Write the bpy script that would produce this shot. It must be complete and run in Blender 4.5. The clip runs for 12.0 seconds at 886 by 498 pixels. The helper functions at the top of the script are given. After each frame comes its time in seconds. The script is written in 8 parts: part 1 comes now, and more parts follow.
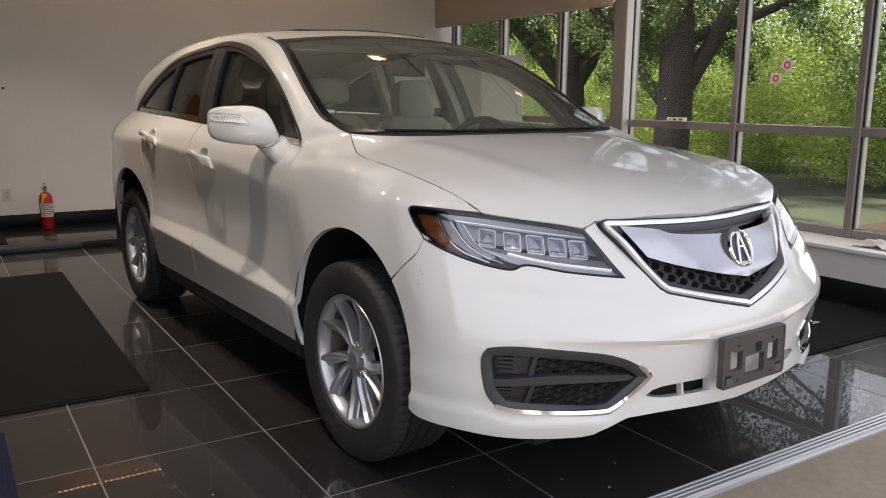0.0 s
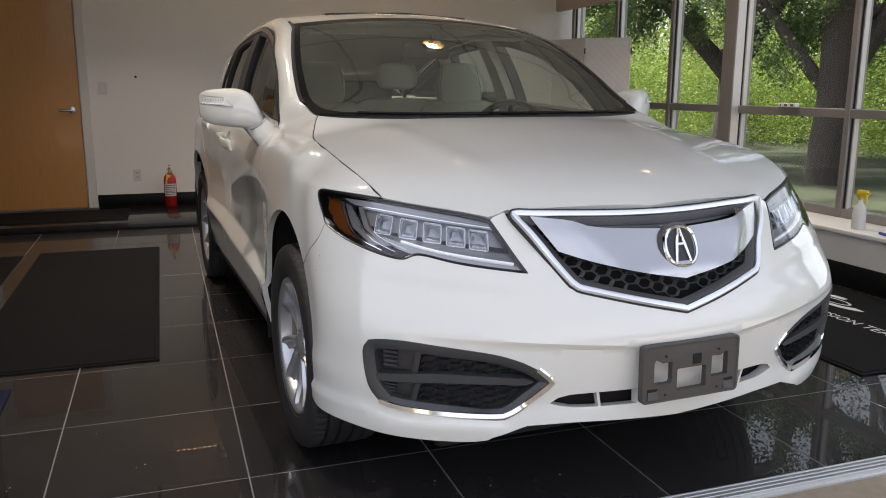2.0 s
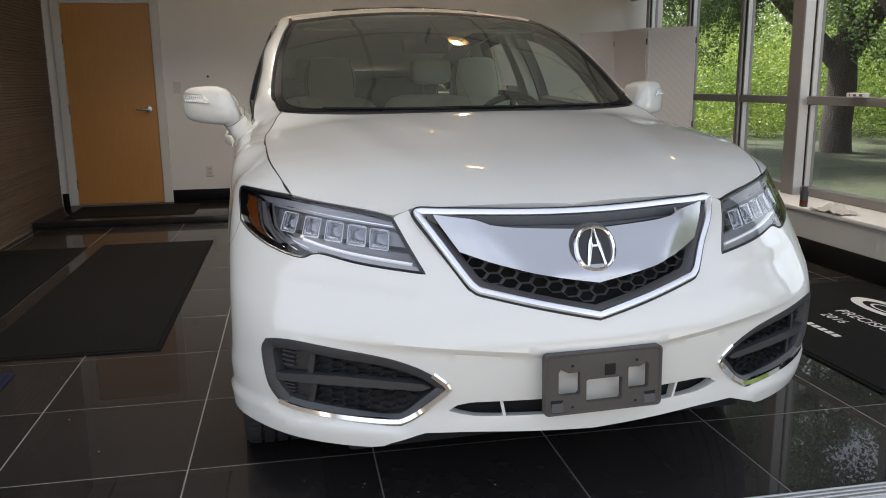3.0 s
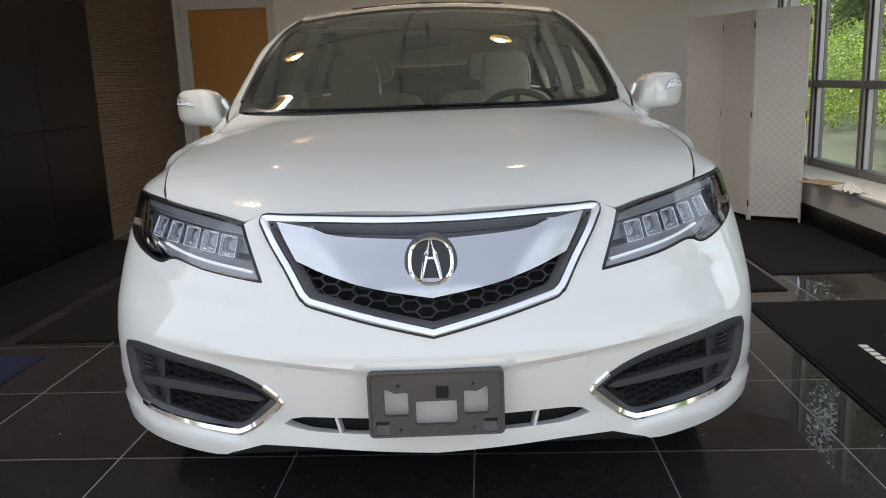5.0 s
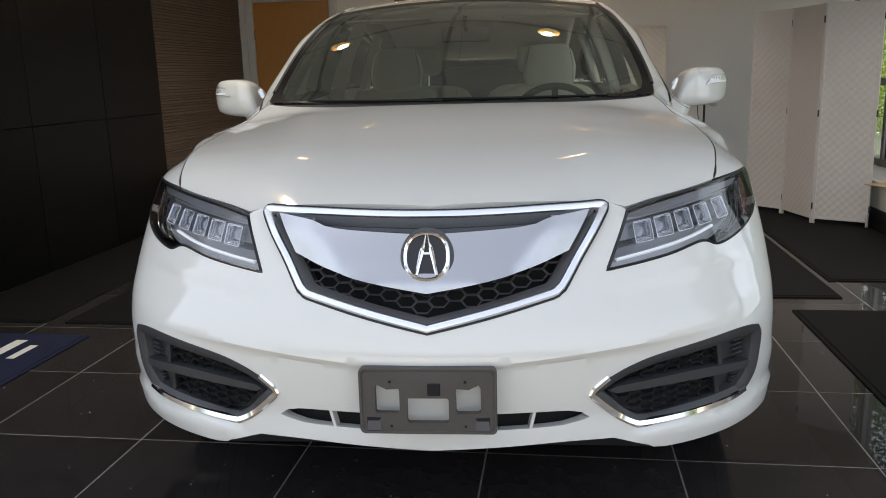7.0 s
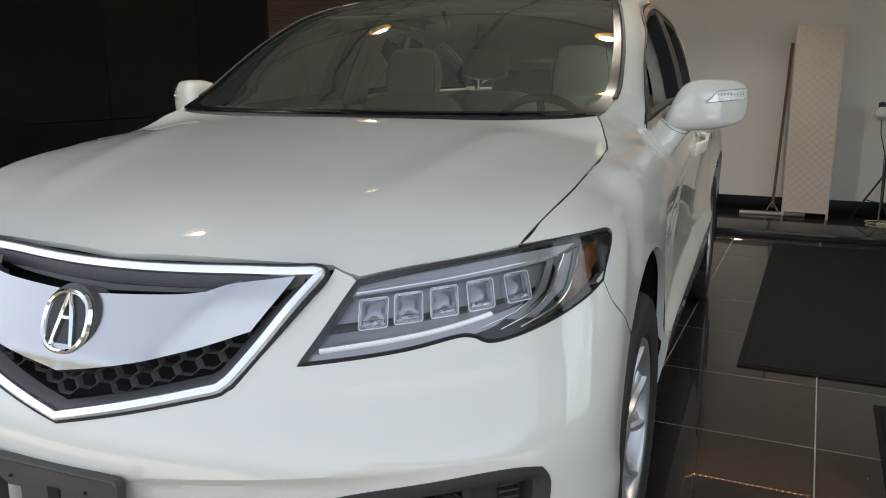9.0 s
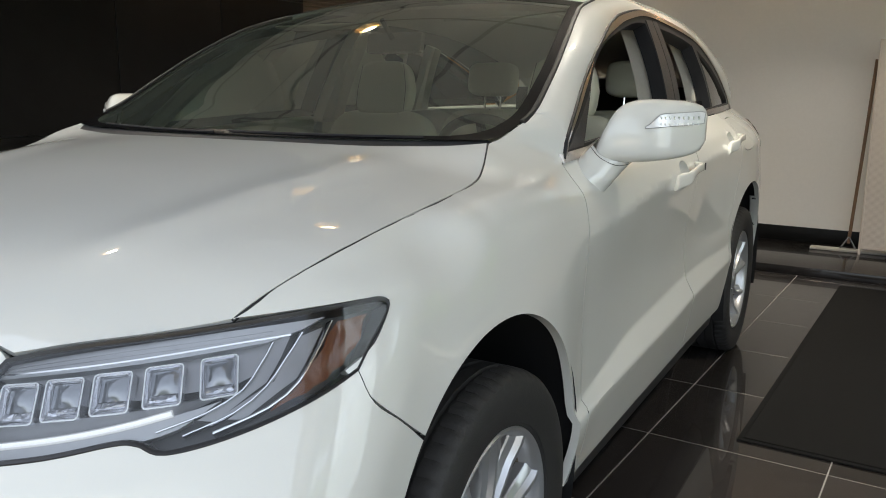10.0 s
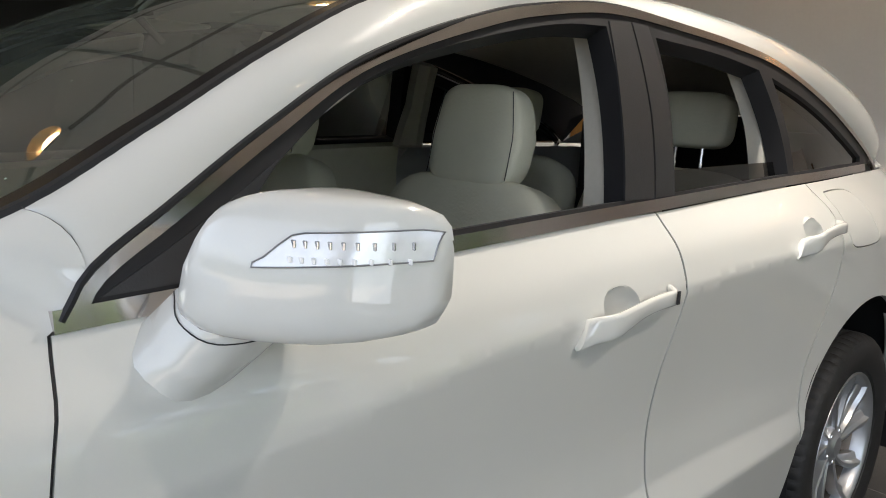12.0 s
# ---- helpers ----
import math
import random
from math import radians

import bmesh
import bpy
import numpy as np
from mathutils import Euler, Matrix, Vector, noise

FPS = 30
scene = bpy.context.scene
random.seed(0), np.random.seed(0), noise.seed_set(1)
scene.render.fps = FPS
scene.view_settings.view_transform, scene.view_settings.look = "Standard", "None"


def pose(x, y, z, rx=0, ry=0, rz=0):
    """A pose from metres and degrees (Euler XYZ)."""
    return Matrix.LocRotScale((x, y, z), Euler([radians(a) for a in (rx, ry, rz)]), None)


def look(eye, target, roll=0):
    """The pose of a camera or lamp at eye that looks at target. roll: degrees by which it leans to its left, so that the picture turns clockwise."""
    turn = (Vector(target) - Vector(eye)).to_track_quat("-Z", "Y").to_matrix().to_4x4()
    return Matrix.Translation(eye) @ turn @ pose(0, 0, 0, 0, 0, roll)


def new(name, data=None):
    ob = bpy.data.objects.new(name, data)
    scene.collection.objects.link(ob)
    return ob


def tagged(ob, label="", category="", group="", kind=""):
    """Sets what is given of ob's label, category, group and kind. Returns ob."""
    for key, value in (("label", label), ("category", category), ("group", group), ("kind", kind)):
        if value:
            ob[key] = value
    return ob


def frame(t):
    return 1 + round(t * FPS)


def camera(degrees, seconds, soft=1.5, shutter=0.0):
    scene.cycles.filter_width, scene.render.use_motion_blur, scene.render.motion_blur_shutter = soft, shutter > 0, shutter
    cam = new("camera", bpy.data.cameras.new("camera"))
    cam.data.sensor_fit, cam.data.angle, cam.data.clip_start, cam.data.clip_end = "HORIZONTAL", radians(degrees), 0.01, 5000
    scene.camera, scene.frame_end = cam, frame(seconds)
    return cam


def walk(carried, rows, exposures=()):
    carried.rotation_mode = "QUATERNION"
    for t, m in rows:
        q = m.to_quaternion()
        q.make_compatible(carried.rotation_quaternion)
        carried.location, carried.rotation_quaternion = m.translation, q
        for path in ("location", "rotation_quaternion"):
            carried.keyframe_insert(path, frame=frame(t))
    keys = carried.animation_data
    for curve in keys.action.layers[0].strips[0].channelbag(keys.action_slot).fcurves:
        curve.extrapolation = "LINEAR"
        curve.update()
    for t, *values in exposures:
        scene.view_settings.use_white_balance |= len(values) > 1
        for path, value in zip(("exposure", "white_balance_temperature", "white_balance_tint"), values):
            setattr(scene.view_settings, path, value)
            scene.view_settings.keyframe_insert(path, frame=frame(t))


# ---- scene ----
cam = camera(57.9, 12.0, 1.0)
PATH = [
    (0, (-2.176, -1.393, 1.244), (-1.033, 0.206, 0.876), 0.5),
    (0.5, (-2.039, -1.401, 1.233), (-0.964, 0.242, 0.852), 0.6),
    (1, (-1.876, -1.474, 1.235), (-0.892, 0.224, 0.847), 0.7),
    (1.5, (-1.636, -1.612, 1.227), (-0.765, 0.145, 0.835), 0.6),
    (2, (-1.419, -1.68, 1.221), (-0.673, 0.133, 0.824), 0.2),
    (2.5, (-1.158, -1.706, 1.22), (-0.55, 0.157, 0.82), -0.3),
    (3, (-0.851, -1.788, 1.213), (-0.385, 0.114, 0.807), -0.7),
    (5, (0.027, -1.788, 1.216), (0.03, 0.168, 0.801), -2.2),
    (5.5, (0.06, -1.788, 1.215), (0.013, 0.167, 0.799), -2.2),
    (6, (0.071, -1.791, 1.213), (-0.008, 0.163, 0.793), -2.0),
    (6.5, (0.089, -1.788, 1.208), (-0.019, 0.164, 0.785), -1.8),
    (8.5, (0.896, -1.257, 1.208), (0.331, 0.613, 0.782), -0.6),
    (9, (1.141, -0.97, 1.224), (0.416, 0.845, 0.802), -0.2),
    (9.5, (1.384, -0.67, 1.223), (0.524, 1.089, 0.817), 0.2),
    (10, (1.507, -0.351, 1.227), (0.541, 1.358, 0.841), 0.4),
    (10.5, (1.592, 0.013, 1.278), (0.546, 1.67, 0.88), 1.5),
    (11, (1.683, 0.415, 1.29), (0.555, 2.022, 0.909), 2.1),
    (11.5, (1.669, 0.801, 1.295), (0.437, 2.333, 0.927), 2.6),
    (12, (1.62, 1.18, 1.302), (0.231, 2.575, 0.947), 2.7),
]
LIGHT = [(0, 1.55, 6400, 18), (2.5, 1.46, 6150, 13), (5.5, 1.52, 6050, 10), (8.5, 1.40, 6150, 11), (9.5, 1.46, 6100, 7), (10, 1.76, 6150, 7), (10.5, 1.90, 6350, 13), (11, 1.88, 6150, 11), (12, 1.86, 5950, 12)]
walk(cam, [(t, look(eye, target, roll)) for t, eye, target, roll in PATH], LIGHT)

# ---- world, sun, exposure ----
SUN_EL, SUN_AZ = 56.0, -35.0
world = bpy.data.worlds.new("sky")
scene.world = world
world.use_nodes = True
wn = world.node_tree.nodes
sky = wn.new("ShaderNodeTexSky")
sky.sky_type, sky.sun_disc = "NISHITA", False
sky.sun_elevation, sky.sun_rotation = radians(SUN_EL), radians(SUN_AZ)
sky.air_density, sky.dust_density = 1.0, 3.0
wn["Background"].inputs[1].default_value = 0.15
haze = wn.new("ShaderNodeHueSaturation")
haze.inputs["Saturation"].default_value = 0.3
world.node_tree.links.new(sky.outputs[0], haze.inputs["Color"])
world.node_tree.links.new(haze.outputs[0], wn["Background"].inputs[0])
sun = new("sun", bpy.data.lights.new("sun", "SUN"))
sun.data.energy, sun.data.angle, sun.data.color = 5.0, radians(4.0), (1.0, 0.95, 0.87)
az, el = radians(SUN_AZ), radians(SUN_EL)
sun_from = Vector((math.sin(az) * math.cos(el), math.cos(az) * math.cos(el), math.sin(el)))
sun.matrix_world = look(sun_from * 30, (0, 0, 0))
DOWNLIGHT_W = 5.4
# added area lamp in the front window opening, standing in for skylight
day = new("window_daylight", bpy.data.lights.new("window_daylight", "AREA"))
day.data.shape, day.data.size, day.data.size_y, day.data.energy, day.data.color = "RECTANGLE", 0.8, 2.0, 3.0, (0.92, 0.97, 1.0)
day.matrix_world = pose(0, 0, 0, 0, 0, -3.2) @ pose(2.96, 0.93, 1.5, 90, 0, 90)

# ---- materials ----


def mat(name, color, rough=0.5, metal=0.0, coat=0.0, var=0.0, scale=20.0, bump=0.0, bscale=None, rvar=0.0, stain=0.0, sscale=1.5, spec=0.5, per_piece=0.0, trans=0.0, stretch=None, emit=None):
    """A Principled surface with two scales of variation: fine grain and broad stains."""
    m = bpy.data.materials.new(name)
    m.use_nodes = True
    nt = m.node_tree
    n, l = nt.nodes, nt.links
    p = n["Principled BSDF"]
    p.inputs["Base Color"].default_value = (*color, 1)
    p.inputs["Roughness"].default_value, p.inputs["Metallic"].default_value = rough, metal
    p.inputs["Coat Weight"].default_value, p.inputs["Coat Roughness"].default_value = coat, 0.04
    p.inputs["Specular IOR Level"].default_value = spec
    p.inputs["Transmission Weight"].default_value = trans
    if emit:
        p.inputs["Emission Color"].default_value = (*emit[0], 1)
        p.inputs["Emission Strength"].default_value = emit[1]
    tc = n.new("ShaderNodeTexCoord")
    src = tc.outputs["Object"]
    if stretch:
        mp = n.new("ShaderNodeMapping")
        mp.inputs["Scale"].default_value = stretch
        l.new(src, mp.inputs["Vector"])
        src = mp.outputs["Vector"]
    fac = None
    if var or rvar or bump:
        fine = n.new("ShaderNodeTexNoise")
        fine.inputs["Scale"].default_value, fine.inputs["Detail"].default_value = scale, 6
        l.new(src, fine.inputs["Vector"])
    cur = None
    if var or stain or per_piece:
        cur = n.new("ShaderNodeHueSaturation")
        cur.inputs["Color"].default_value = (*color, 1)
        total = None
        bits = []
        if var:
            bits.append((fine.outputs["Fac"], var))
        if stain:
            broad = n.new("ShaderNodeTexNoise")
            broad.inputs["Scale"].default_value, broad.inputs["Detail"].default_value = sscale, 4
            l.new(tc.outputs["Object"], broad.inputs["Vector"])
            bits.append((broad.outputs["Fac"], stain))
        if per_piece:
            oi = n.new("ShaderNodeObjectInfo")
            bits.append((oi.outputs["Random"], per_piece))
        for out, amount in bits:
            ma = n.new("ShaderNodeMath")
            ma.operation = "MULTIPLY_ADD"
            ma.inputs[1].default_value, ma.inputs[2].default_value = 2 * amount, -amount
            l.new(out, ma.inputs[0])
            if total is None:
                total = ma.outputs[0]
            else:
                ad = n.new("ShaderNodeMath")
                l.new(total, ad.inputs[0])
                l.new(ma.outputs[0], ad.inputs[1])
                total = ad.outputs[0]
        one = n.new("ShaderNodeMath")
        one.inputs[1].default_value = 1.0
        l.new(total, one.inputs[0])
        l.new(one.outputs[0], cur.inputs["Value"])
        l.new(cur.outputs["Color"], p.inputs["Base Color"])
    if rvar:
        mr = n.new("ShaderNodeMapRange")
        mr.inputs["To Min"].default_value, mr.inputs["To Max"].default_value = max(0.0, rough - rvar), rough + rvar
        l.new(fine.outputs["Fac"], mr.inputs["Value"])
        l.new(mr.outputs[0], p.inputs["Roughness"])
    if bump:
        bn = n.new("ShaderNodeTexNoise")
        bn.inputs["Scale"].default_value, bn.inputs["Detail"].default_value = bscale or scale, 5
        l.new(src, bn.inputs["Vector"])
        bu = n.new("ShaderNodeBump")
        bu.inputs["Strength"].default_value, bu.inputs["Distance"].default_value = 1.0, bump
        l.new(bn.outputs["Fac"], bu.inputs["Height"])
        l.new(bu.outputs[0], p.inputs["Normal"])
    return m


def pane(name, tint, ior=1.5, gain=1.0, rough=0.0, dust_veil=0.0):
    """Thin clear sheet: it lets light through, tinted, and mirrors by Fresnel; dusty specks lie on it, and a thin pale
    veil is painted in for reflections.
    """
    m = bpy.data.materials.new(name)
    m.use_nodes = True
    n, l = m.node_tree.nodes, m.node_tree.links
    n.remove(n["Principled BSDF"])
    tr, gl, mx, fr = n.new("ShaderNodeBsdfTransparent"), n.new("ShaderNodeBsdfGlossy"), n.new("ShaderNodeMixShader"), n.new("ShaderNodeFresnel")
    tr.inputs[0].default_value = (*tint, 1)
    gl.inputs["Roughness"].default_value = rough
    gl.inputs["Color"].default_value = (gain, gain, gain, 1)
    fr.inputs["IOR"].default_value = ior
    l.new(fr.outputs[0], mx.inputs[0])
    l.new(tr.outputs[0], mx.inputs[1])
    l.new(gl.outputs[0], mx.inputs[2])
    out = mx.outputs[0]
    if dust_veil:
        tc, veil, speck, ad = n.new("ShaderNodeTexCoord"), n.new("ShaderNodeTexNoise"), n.new("ShaderNodeTexVoronoi"), n.new("ShaderNodeMath")
        veil.inputs["Scale"].default_value, veil.inputs["Detail"].default_value = 6.0, 5
        speck.inputs["Scale"].default_value = 26.0
        near = n.new("ShaderNodeMapRange")
        near.inputs["From Min"].default_value, near.inputs["From Max"].default_value = 0.035, 0.06
        near.inputs["To Min"].default_value, near.inputs["To Max"].default_value = 0.4, 0.0
        fm = n.new("ShaderNodeMapRange")
        fm.inputs["From Min"].default_value, fm.inputs["From Max"].default_value = 0.3, 0.7
        fm.inputs["To Min"].default_value, fm.inputs["To Max"].default_value = dust_veil * 0.75, dust_veil * 1.25
        l.new(tc.outputs["Object"], veil.inputs["Vector"])
        l.new(tc.outputs["Object"], speck.inputs["Vector"])
        l.new(veil.outputs["Fac"], fm.inputs["Value"])
        l.new(speck.outputs["Distance"], near.inputs["Value"])
        l.new(fm.outputs[0], ad.inputs[0])
        l.new(near.outputs[0], ad.inputs[1])
        # diffuse greenish veil painted over the glass where reflections would brighten it
        df, m2 = n.new("ShaderNodeBsdfDiffuse"), n.new("ShaderNodeMixShader")
        df.inputs["Color"].default_value = (0.52, 0.62, 0.54, 1)
        l.new(ad.outputs[0], m2.inputs[0])
        l.new(out, m2.inputs[1])
        l.new(df.outputs[0], m2.inputs[2])
        out = m2.outputs[0]
    l.new(out, n["Material Output"].inputs["Surface"])
    return m


PAINT = mat("white_pearl_paint", (0.70, 0.705, 0.672), 0.35, coat=1.0, spec=0.08, var=0.012, scale=400, stain=0.012, sscale=3, rvar=0.04)
PAINT.node_tree.nodes["Principled BSDF"].inputs["Coat Roughness"].default_value = 0.012
PAINT.node_tree.nodes["Principled BSDF"].inputs["Coat IOR"].default_value = 1.65
BLACK_PLASTIC = mat("black_plastic", (0.032, 0.032, 0.034), 0.45, var=0.15, scale=60, bump=0.0004, bscale=300)
GREY_PLASTIC = mat("dark_grey_plastic", (0.07, 0.07, 0.073), 0.5, var=0.1, scale=50, bump=0.0004, bscale=400, stain=0.1, sscale=6)
VENT_PLASTIC = mat("vent_plastic", (0.045, 0.046, 0.05), 0.42, var=0.1, scale=50, bump=0.0004, bscale=400, stain=0.1, sscale=6)
MESH_PLASTIC = mat("grille_mesh_plastic", (0.12, 0.12, 0.125), 0.4, var=0.1, scale=50)
BRACKET = mat("weathered_bracket_plastic", (0.062, 0.056, 0.051), 0.55, var=0.1, scale=60, bump=0.0005, bscale=300, stain=0.12, sscale=9)
CELL_GLASS = mat("lamp_cell_glass", (0.22, 0.23, 0.25), 0.06, 0.6, coat=1.0, var=0.1, scale=60)
DARK_VOID = mat("matt_black_liner", (0.008, 0.008, 0.009), 0.9, var=0.1)
CHROME = mat("chrome", (0.86, 0.87, 0.88), 0.08, 1.0, rvar=0.03, scale=30)
BRIGHT_TRIM = mat("bright_satin_trim", (0.88, 0.89, 0.91), 0.34, 1.0, var=0.01, scale=40)
SATIN = mat("satin_silver", (0.47, 0.47, 0.48), 0.25, 1.0, rvar=0.04, scale=200, var=0.02)
DARK_CHROME = mat("dark_window_trim", (0.55, 0.51, 0.48), 0.14, 1.0, rvar=0.05, scale=40)
ALLOY = mat("machined_alloy", (0.58, 0.59, 0.61), 0.34, 0.75, rvar=0.08, scale=60, stain=0.08, sscale=8)
RUBBER = mat("tyre_rubber", (0.028, 0.027, 0.027), 0.62, var=0.2, scale=40, bump=0.0006, bscale=200, stain=0.25, sscale=6)
STEEL = mat("brake_steel", (0.28, 0.24, 0.2), 0.45, 0.8, var=0.2, scale=15, stain=0.2, sscale=8)
SEAL = mat("rubber_seal", (0.012, 0.012, 0.014), 0.6, var=0.1)
LEATHER = mat("pale_grey_leather", (0.72, 0.71, 0.58), 0.5, var=0.05, scale=30, bump=0.0008, bscale=160, stain=0.04, sscale=4)
HEADLINER = mat("pale_headliner", (0.55, 0.53, 0.47), 0.9, var=0.06, scale=80, bump=0.0006, bscale=400)
DASH = mat("charcoal_dash", (0.03, 0.03, 0.032), 0.6, var=0.1, scale=50, bump=0.0006, bscale=250)
# the windshield's veil is reflected ceiling brightness put in as diffuse colour
WINDSHIELD = pane("windshield_glass", (0.64, 0.74, 0.66), 1.75, dust_veil=0.038)
WINDOW_PANE = pane("window_pane", (0.94, 0.96, 0.94), 1.3)
CLEAR = pane("clear_glass", (0.86, 0.9, 0.87), 1.5)
TINTED = pane("tinted_glass", (0.16, 0.15, 0.14), 1.5)
LENS = pane("lamp_lens", (0.98, 0.98, 0.985), 1.55)
AMBER = mat("amber_reflector", (0.13, 0.036, 0.005), 0.25, coat=0.4, var=0.25, scale=90, bump=0.001, bscale=120)
RED_LENS = mat("red_lens", (0.45, 0.02, 0.02), 0.15, coat=0.5, var=0.1, scale=60)
BEZEL = mat("lamp_bezel", (0.37, 0.375, 0.385), 0.36, 0.7, var=0.04, scale=60)
INDICATOR = mat("indicator_lens", (0.84, 0.85, 0.86), 0.12, 0.1, coat=1.0, var=0.12, scale=70, bump=0.0004, bscale=90)
JEWEL_BAR = mat("light_bar", (0.96, 0.97, 0.98), 0.25, 0.0, coat=1.0, var=0.03, scale=90, bump=0.00015, bscale=140)
DAY_BAR = mat("day_light_bar", (0.96, 0.97, 0.98), 0.25, coat=1.0, var=0.03, scale=90, emit=((1.0, 1.0, 1.0), 0.12))
TRAY = mat("lamp_tray", (0.27, 0.272, 0.28), 0.32, 0.7, var=0.04, scale=60)
LAMP_DARK = mat("lamp_inner", (0.03, 0.03, 0.03), 0.35, 0.0, var=0.06, scale=40)
JEWEL = mat("lamp_crystal", (0.66, 0.67, 0.71), 0.07, 0.75, coat=1.0, trans=0.0, var=0.05, scale=60, bump=0.0003, bscale=70)
BORDER_BLACK = mat("black_glass_border", (0.005, 0.005, 0.006), 0.25, spec=0.10, var=0.1, scale=30)
BLADE_BLACK = mat("emblem_black", (0.015, 0.015, 0.017), 0.3)

FLOOR_TILE = mat("polished_black_tile", (0.026, 0.0235, 0.023), 0.24, coat=0.5, var=0.5, scale=14, rvar=0.05, stain=0.4, sscale=2.2, bump=0.00003, bscale=3, per_piece=0.25, spec=0.08)
FLOOR_TILE.node_tree.nodes["Principled BSDF"].inputs["Coat Roughness"].default_value = 0.012
GROUT = mat("grey_grout", (0.22, 0.21, 0.20), 0.85, var=0.25, scale=30, stain=0.2, sscale=3)
WALL_TILE = mat("black_wall_tile", (0.007, 0.007, 0.007), 0.3, spec=0.15, var=0.4, scale=9, stain=0.3, sscale=2, per_piece=0.2)
WALL_GROUT = mat("dark_grout", (0.09, 0.09, 0.086), 0.9, var=0.2)
PLASTER = mat("white_wall_paint", (0.80, 0.77, 0.735), 0.7, var=0.03, scale=40, bump=0.0006, bscale=120, stain=0.035, sscale=0.8)
CEILING_PAINT = mat("ceiling_paint", (0.78, 0.77, 0.75), 0.85, var=0.04, scale=30)
RIBBED = mat("brown_ribbed_panel", (0.15, 0.108, 0.078), 0.6, var=0.35, scale=20, stain=0.12, sscale=3, stretch=(1, 1, 30), bump=0.001, bscale=40)
DOOR_WOOD = mat("orange_oak_veneer", (0.50, 0.235, 0.055), 0.38, coat=0.25, var=0.14, scale=7, stretch=(9, 9, 0.8), stain=0.06, sscale=1.2)
WHITE_TRIM = mat("white_trim_paint", (0.66, 0.64, 0.61), 0.5, var=0.03, scale=30, stain=0.05, sscale=4)
BASE_BLACK = mat("black_baseboard", (0.008, 0.008, 0.008), 0.35, spec=0.2, var=0.3, scale=20, stain=0.2)
ALUMINIUM = mat("window_aluminium", (0.55, 0.54, 0.53), 0.42, 0.55, var=0.06, scale=40, stain=0.08, sscale=3)
ALU_DARK = mat("bronze_aluminium", (0.26, 0.24, 0.23), 0.45, 0.5, var=0.08, scale=40, stain=0.08, sscale=3)
TRACK = mat("threshold_aluminium", (0.62, 0.62, 0.61), 0.4, 0.7, var=0.08, scale=60, stain=0.12, sscale=5)
CONCRETE = mat("tan_concrete", (0.36, 0.29, 0.21), 0.9, var=0.2, scale=26, bump=0.003, bscale=45, stain=0.3, sscale=1.6)
MAT_BLACK = mat("black_mat_pile", (0.0075, 0.0076, 0.0078), 0.8, var=0.5, scale=160, bump=0.003, bscale=500, stain=0.2, sscale=2, spec=0.12)
MAT_BLUE = mat("navy_mat_pile", (0.018, 0.022, 0.05), 0.95, var=0.4, scale=160, bump=0.003, bscale=500, spec=0.15)
PRINT_WHITE = mat("white_mat_print", (0.6, 0.6, 0.58), 0.9, var=0.2, scale=120)
WEAVE = mat("white_woven_paper", (0.62, 0.59, 0.57), 0.75, var=0.06, scale=90, stain=0.05, sscale=3)
WEAVE_CREAM = mat("cream_woven_paper", (0.66, 0.58, 0.51), 0.75, var=0.06, scale=90, stain=0.05, sscale=3)
RED_PAINT = mat("red_enamel", (0.42, 0.015, 0.018), 0.25, coat=0.5, var=0.06, scale=20)
LABEL = mat("paper_label", (0.6, 0.57, 0.55), 0.6, var=0.15, scale=50)
LABEL_INK = mat("dark_label_ink", (0.1, 0.08, 0.08), 0.7)
BRASS = mat("brass", (0.6, 0.45, 0.2), 0.35, 0.9)
WOOD_STICK = mat("brown_wood_stick", (0.16, 0.09, 0.05), 0.5, var=0.25, scale=12, stretch=(8, 8, 1))
BULB = mat("frosted_bulb", (0.75, 0.74, 0.72), 0.4)
YELLOW = mat("yellow_plastic", (0.7, 0.5, 0.03), 0.4, var=0.05)
BLUE = mat("blue_plastic", (0.05, 0.06, 0.35), 0.4)
CORD = mat("cream_cord", (0.5, 0.45, 0.3), 0.6, var=0.1)
RAG = mat("grey_rag_cloth", (0.42, 0.40, 0.37), 0.9, var=0.15, scale=60, bump=0.002, bscale=90)
CARD = mat("brown_card", (0.36, 0.26, 0.15), 0.8, var=0.1, scale=30)
SHADE_CLOTH = mat("beige_shade_cloth", (0.5, 0.42, 0.34), 0.9, var=0.06, scale=120)
STICKER_RED = mat("red_sticker", (0.6, 0.06, 0.06), 0.5)
BARK = mat("grey_brown_bark", (0.045, 0.037, 0.03), 0.95, var=0.4, scale=9, bump=0.03, bscale=14, stretch=(3, 3, 0.7), stain=0.3, sscale=2)
# lawn and earth colours are darkened to hold the trees' shade
GRASS = mat("lawn_darkened_for_shade", (0.035, 0.042, 0.016), 0.95, var=0.4, scale=7, stain=0.6, sscale=0.35, bump=0.02, bscale=30)
DIRT = mat("bare_earth", (0.05, 0.034, 0.023), 0.95, spec=0.1, var=0.3, scale=5, stain=0.4, sscale=0.6, bump=0.02, bscale=12)
GOLD_CAN = mat("gold_reflector", (0.75, 0.58, 0.34), 0.3, 0.9, var=0.05)
WARM_LAMP = mat("warm_lamp_glow", (1, 0.8, 0.5), 0.5, emit=((1.0, 0.74, 0.40), 5.0))
LED_GLOW = mat("orange_led_glow", (1, 0.5, 0.2), 0.5, emit=((1.0, 0.5, 0.2), 13.0))


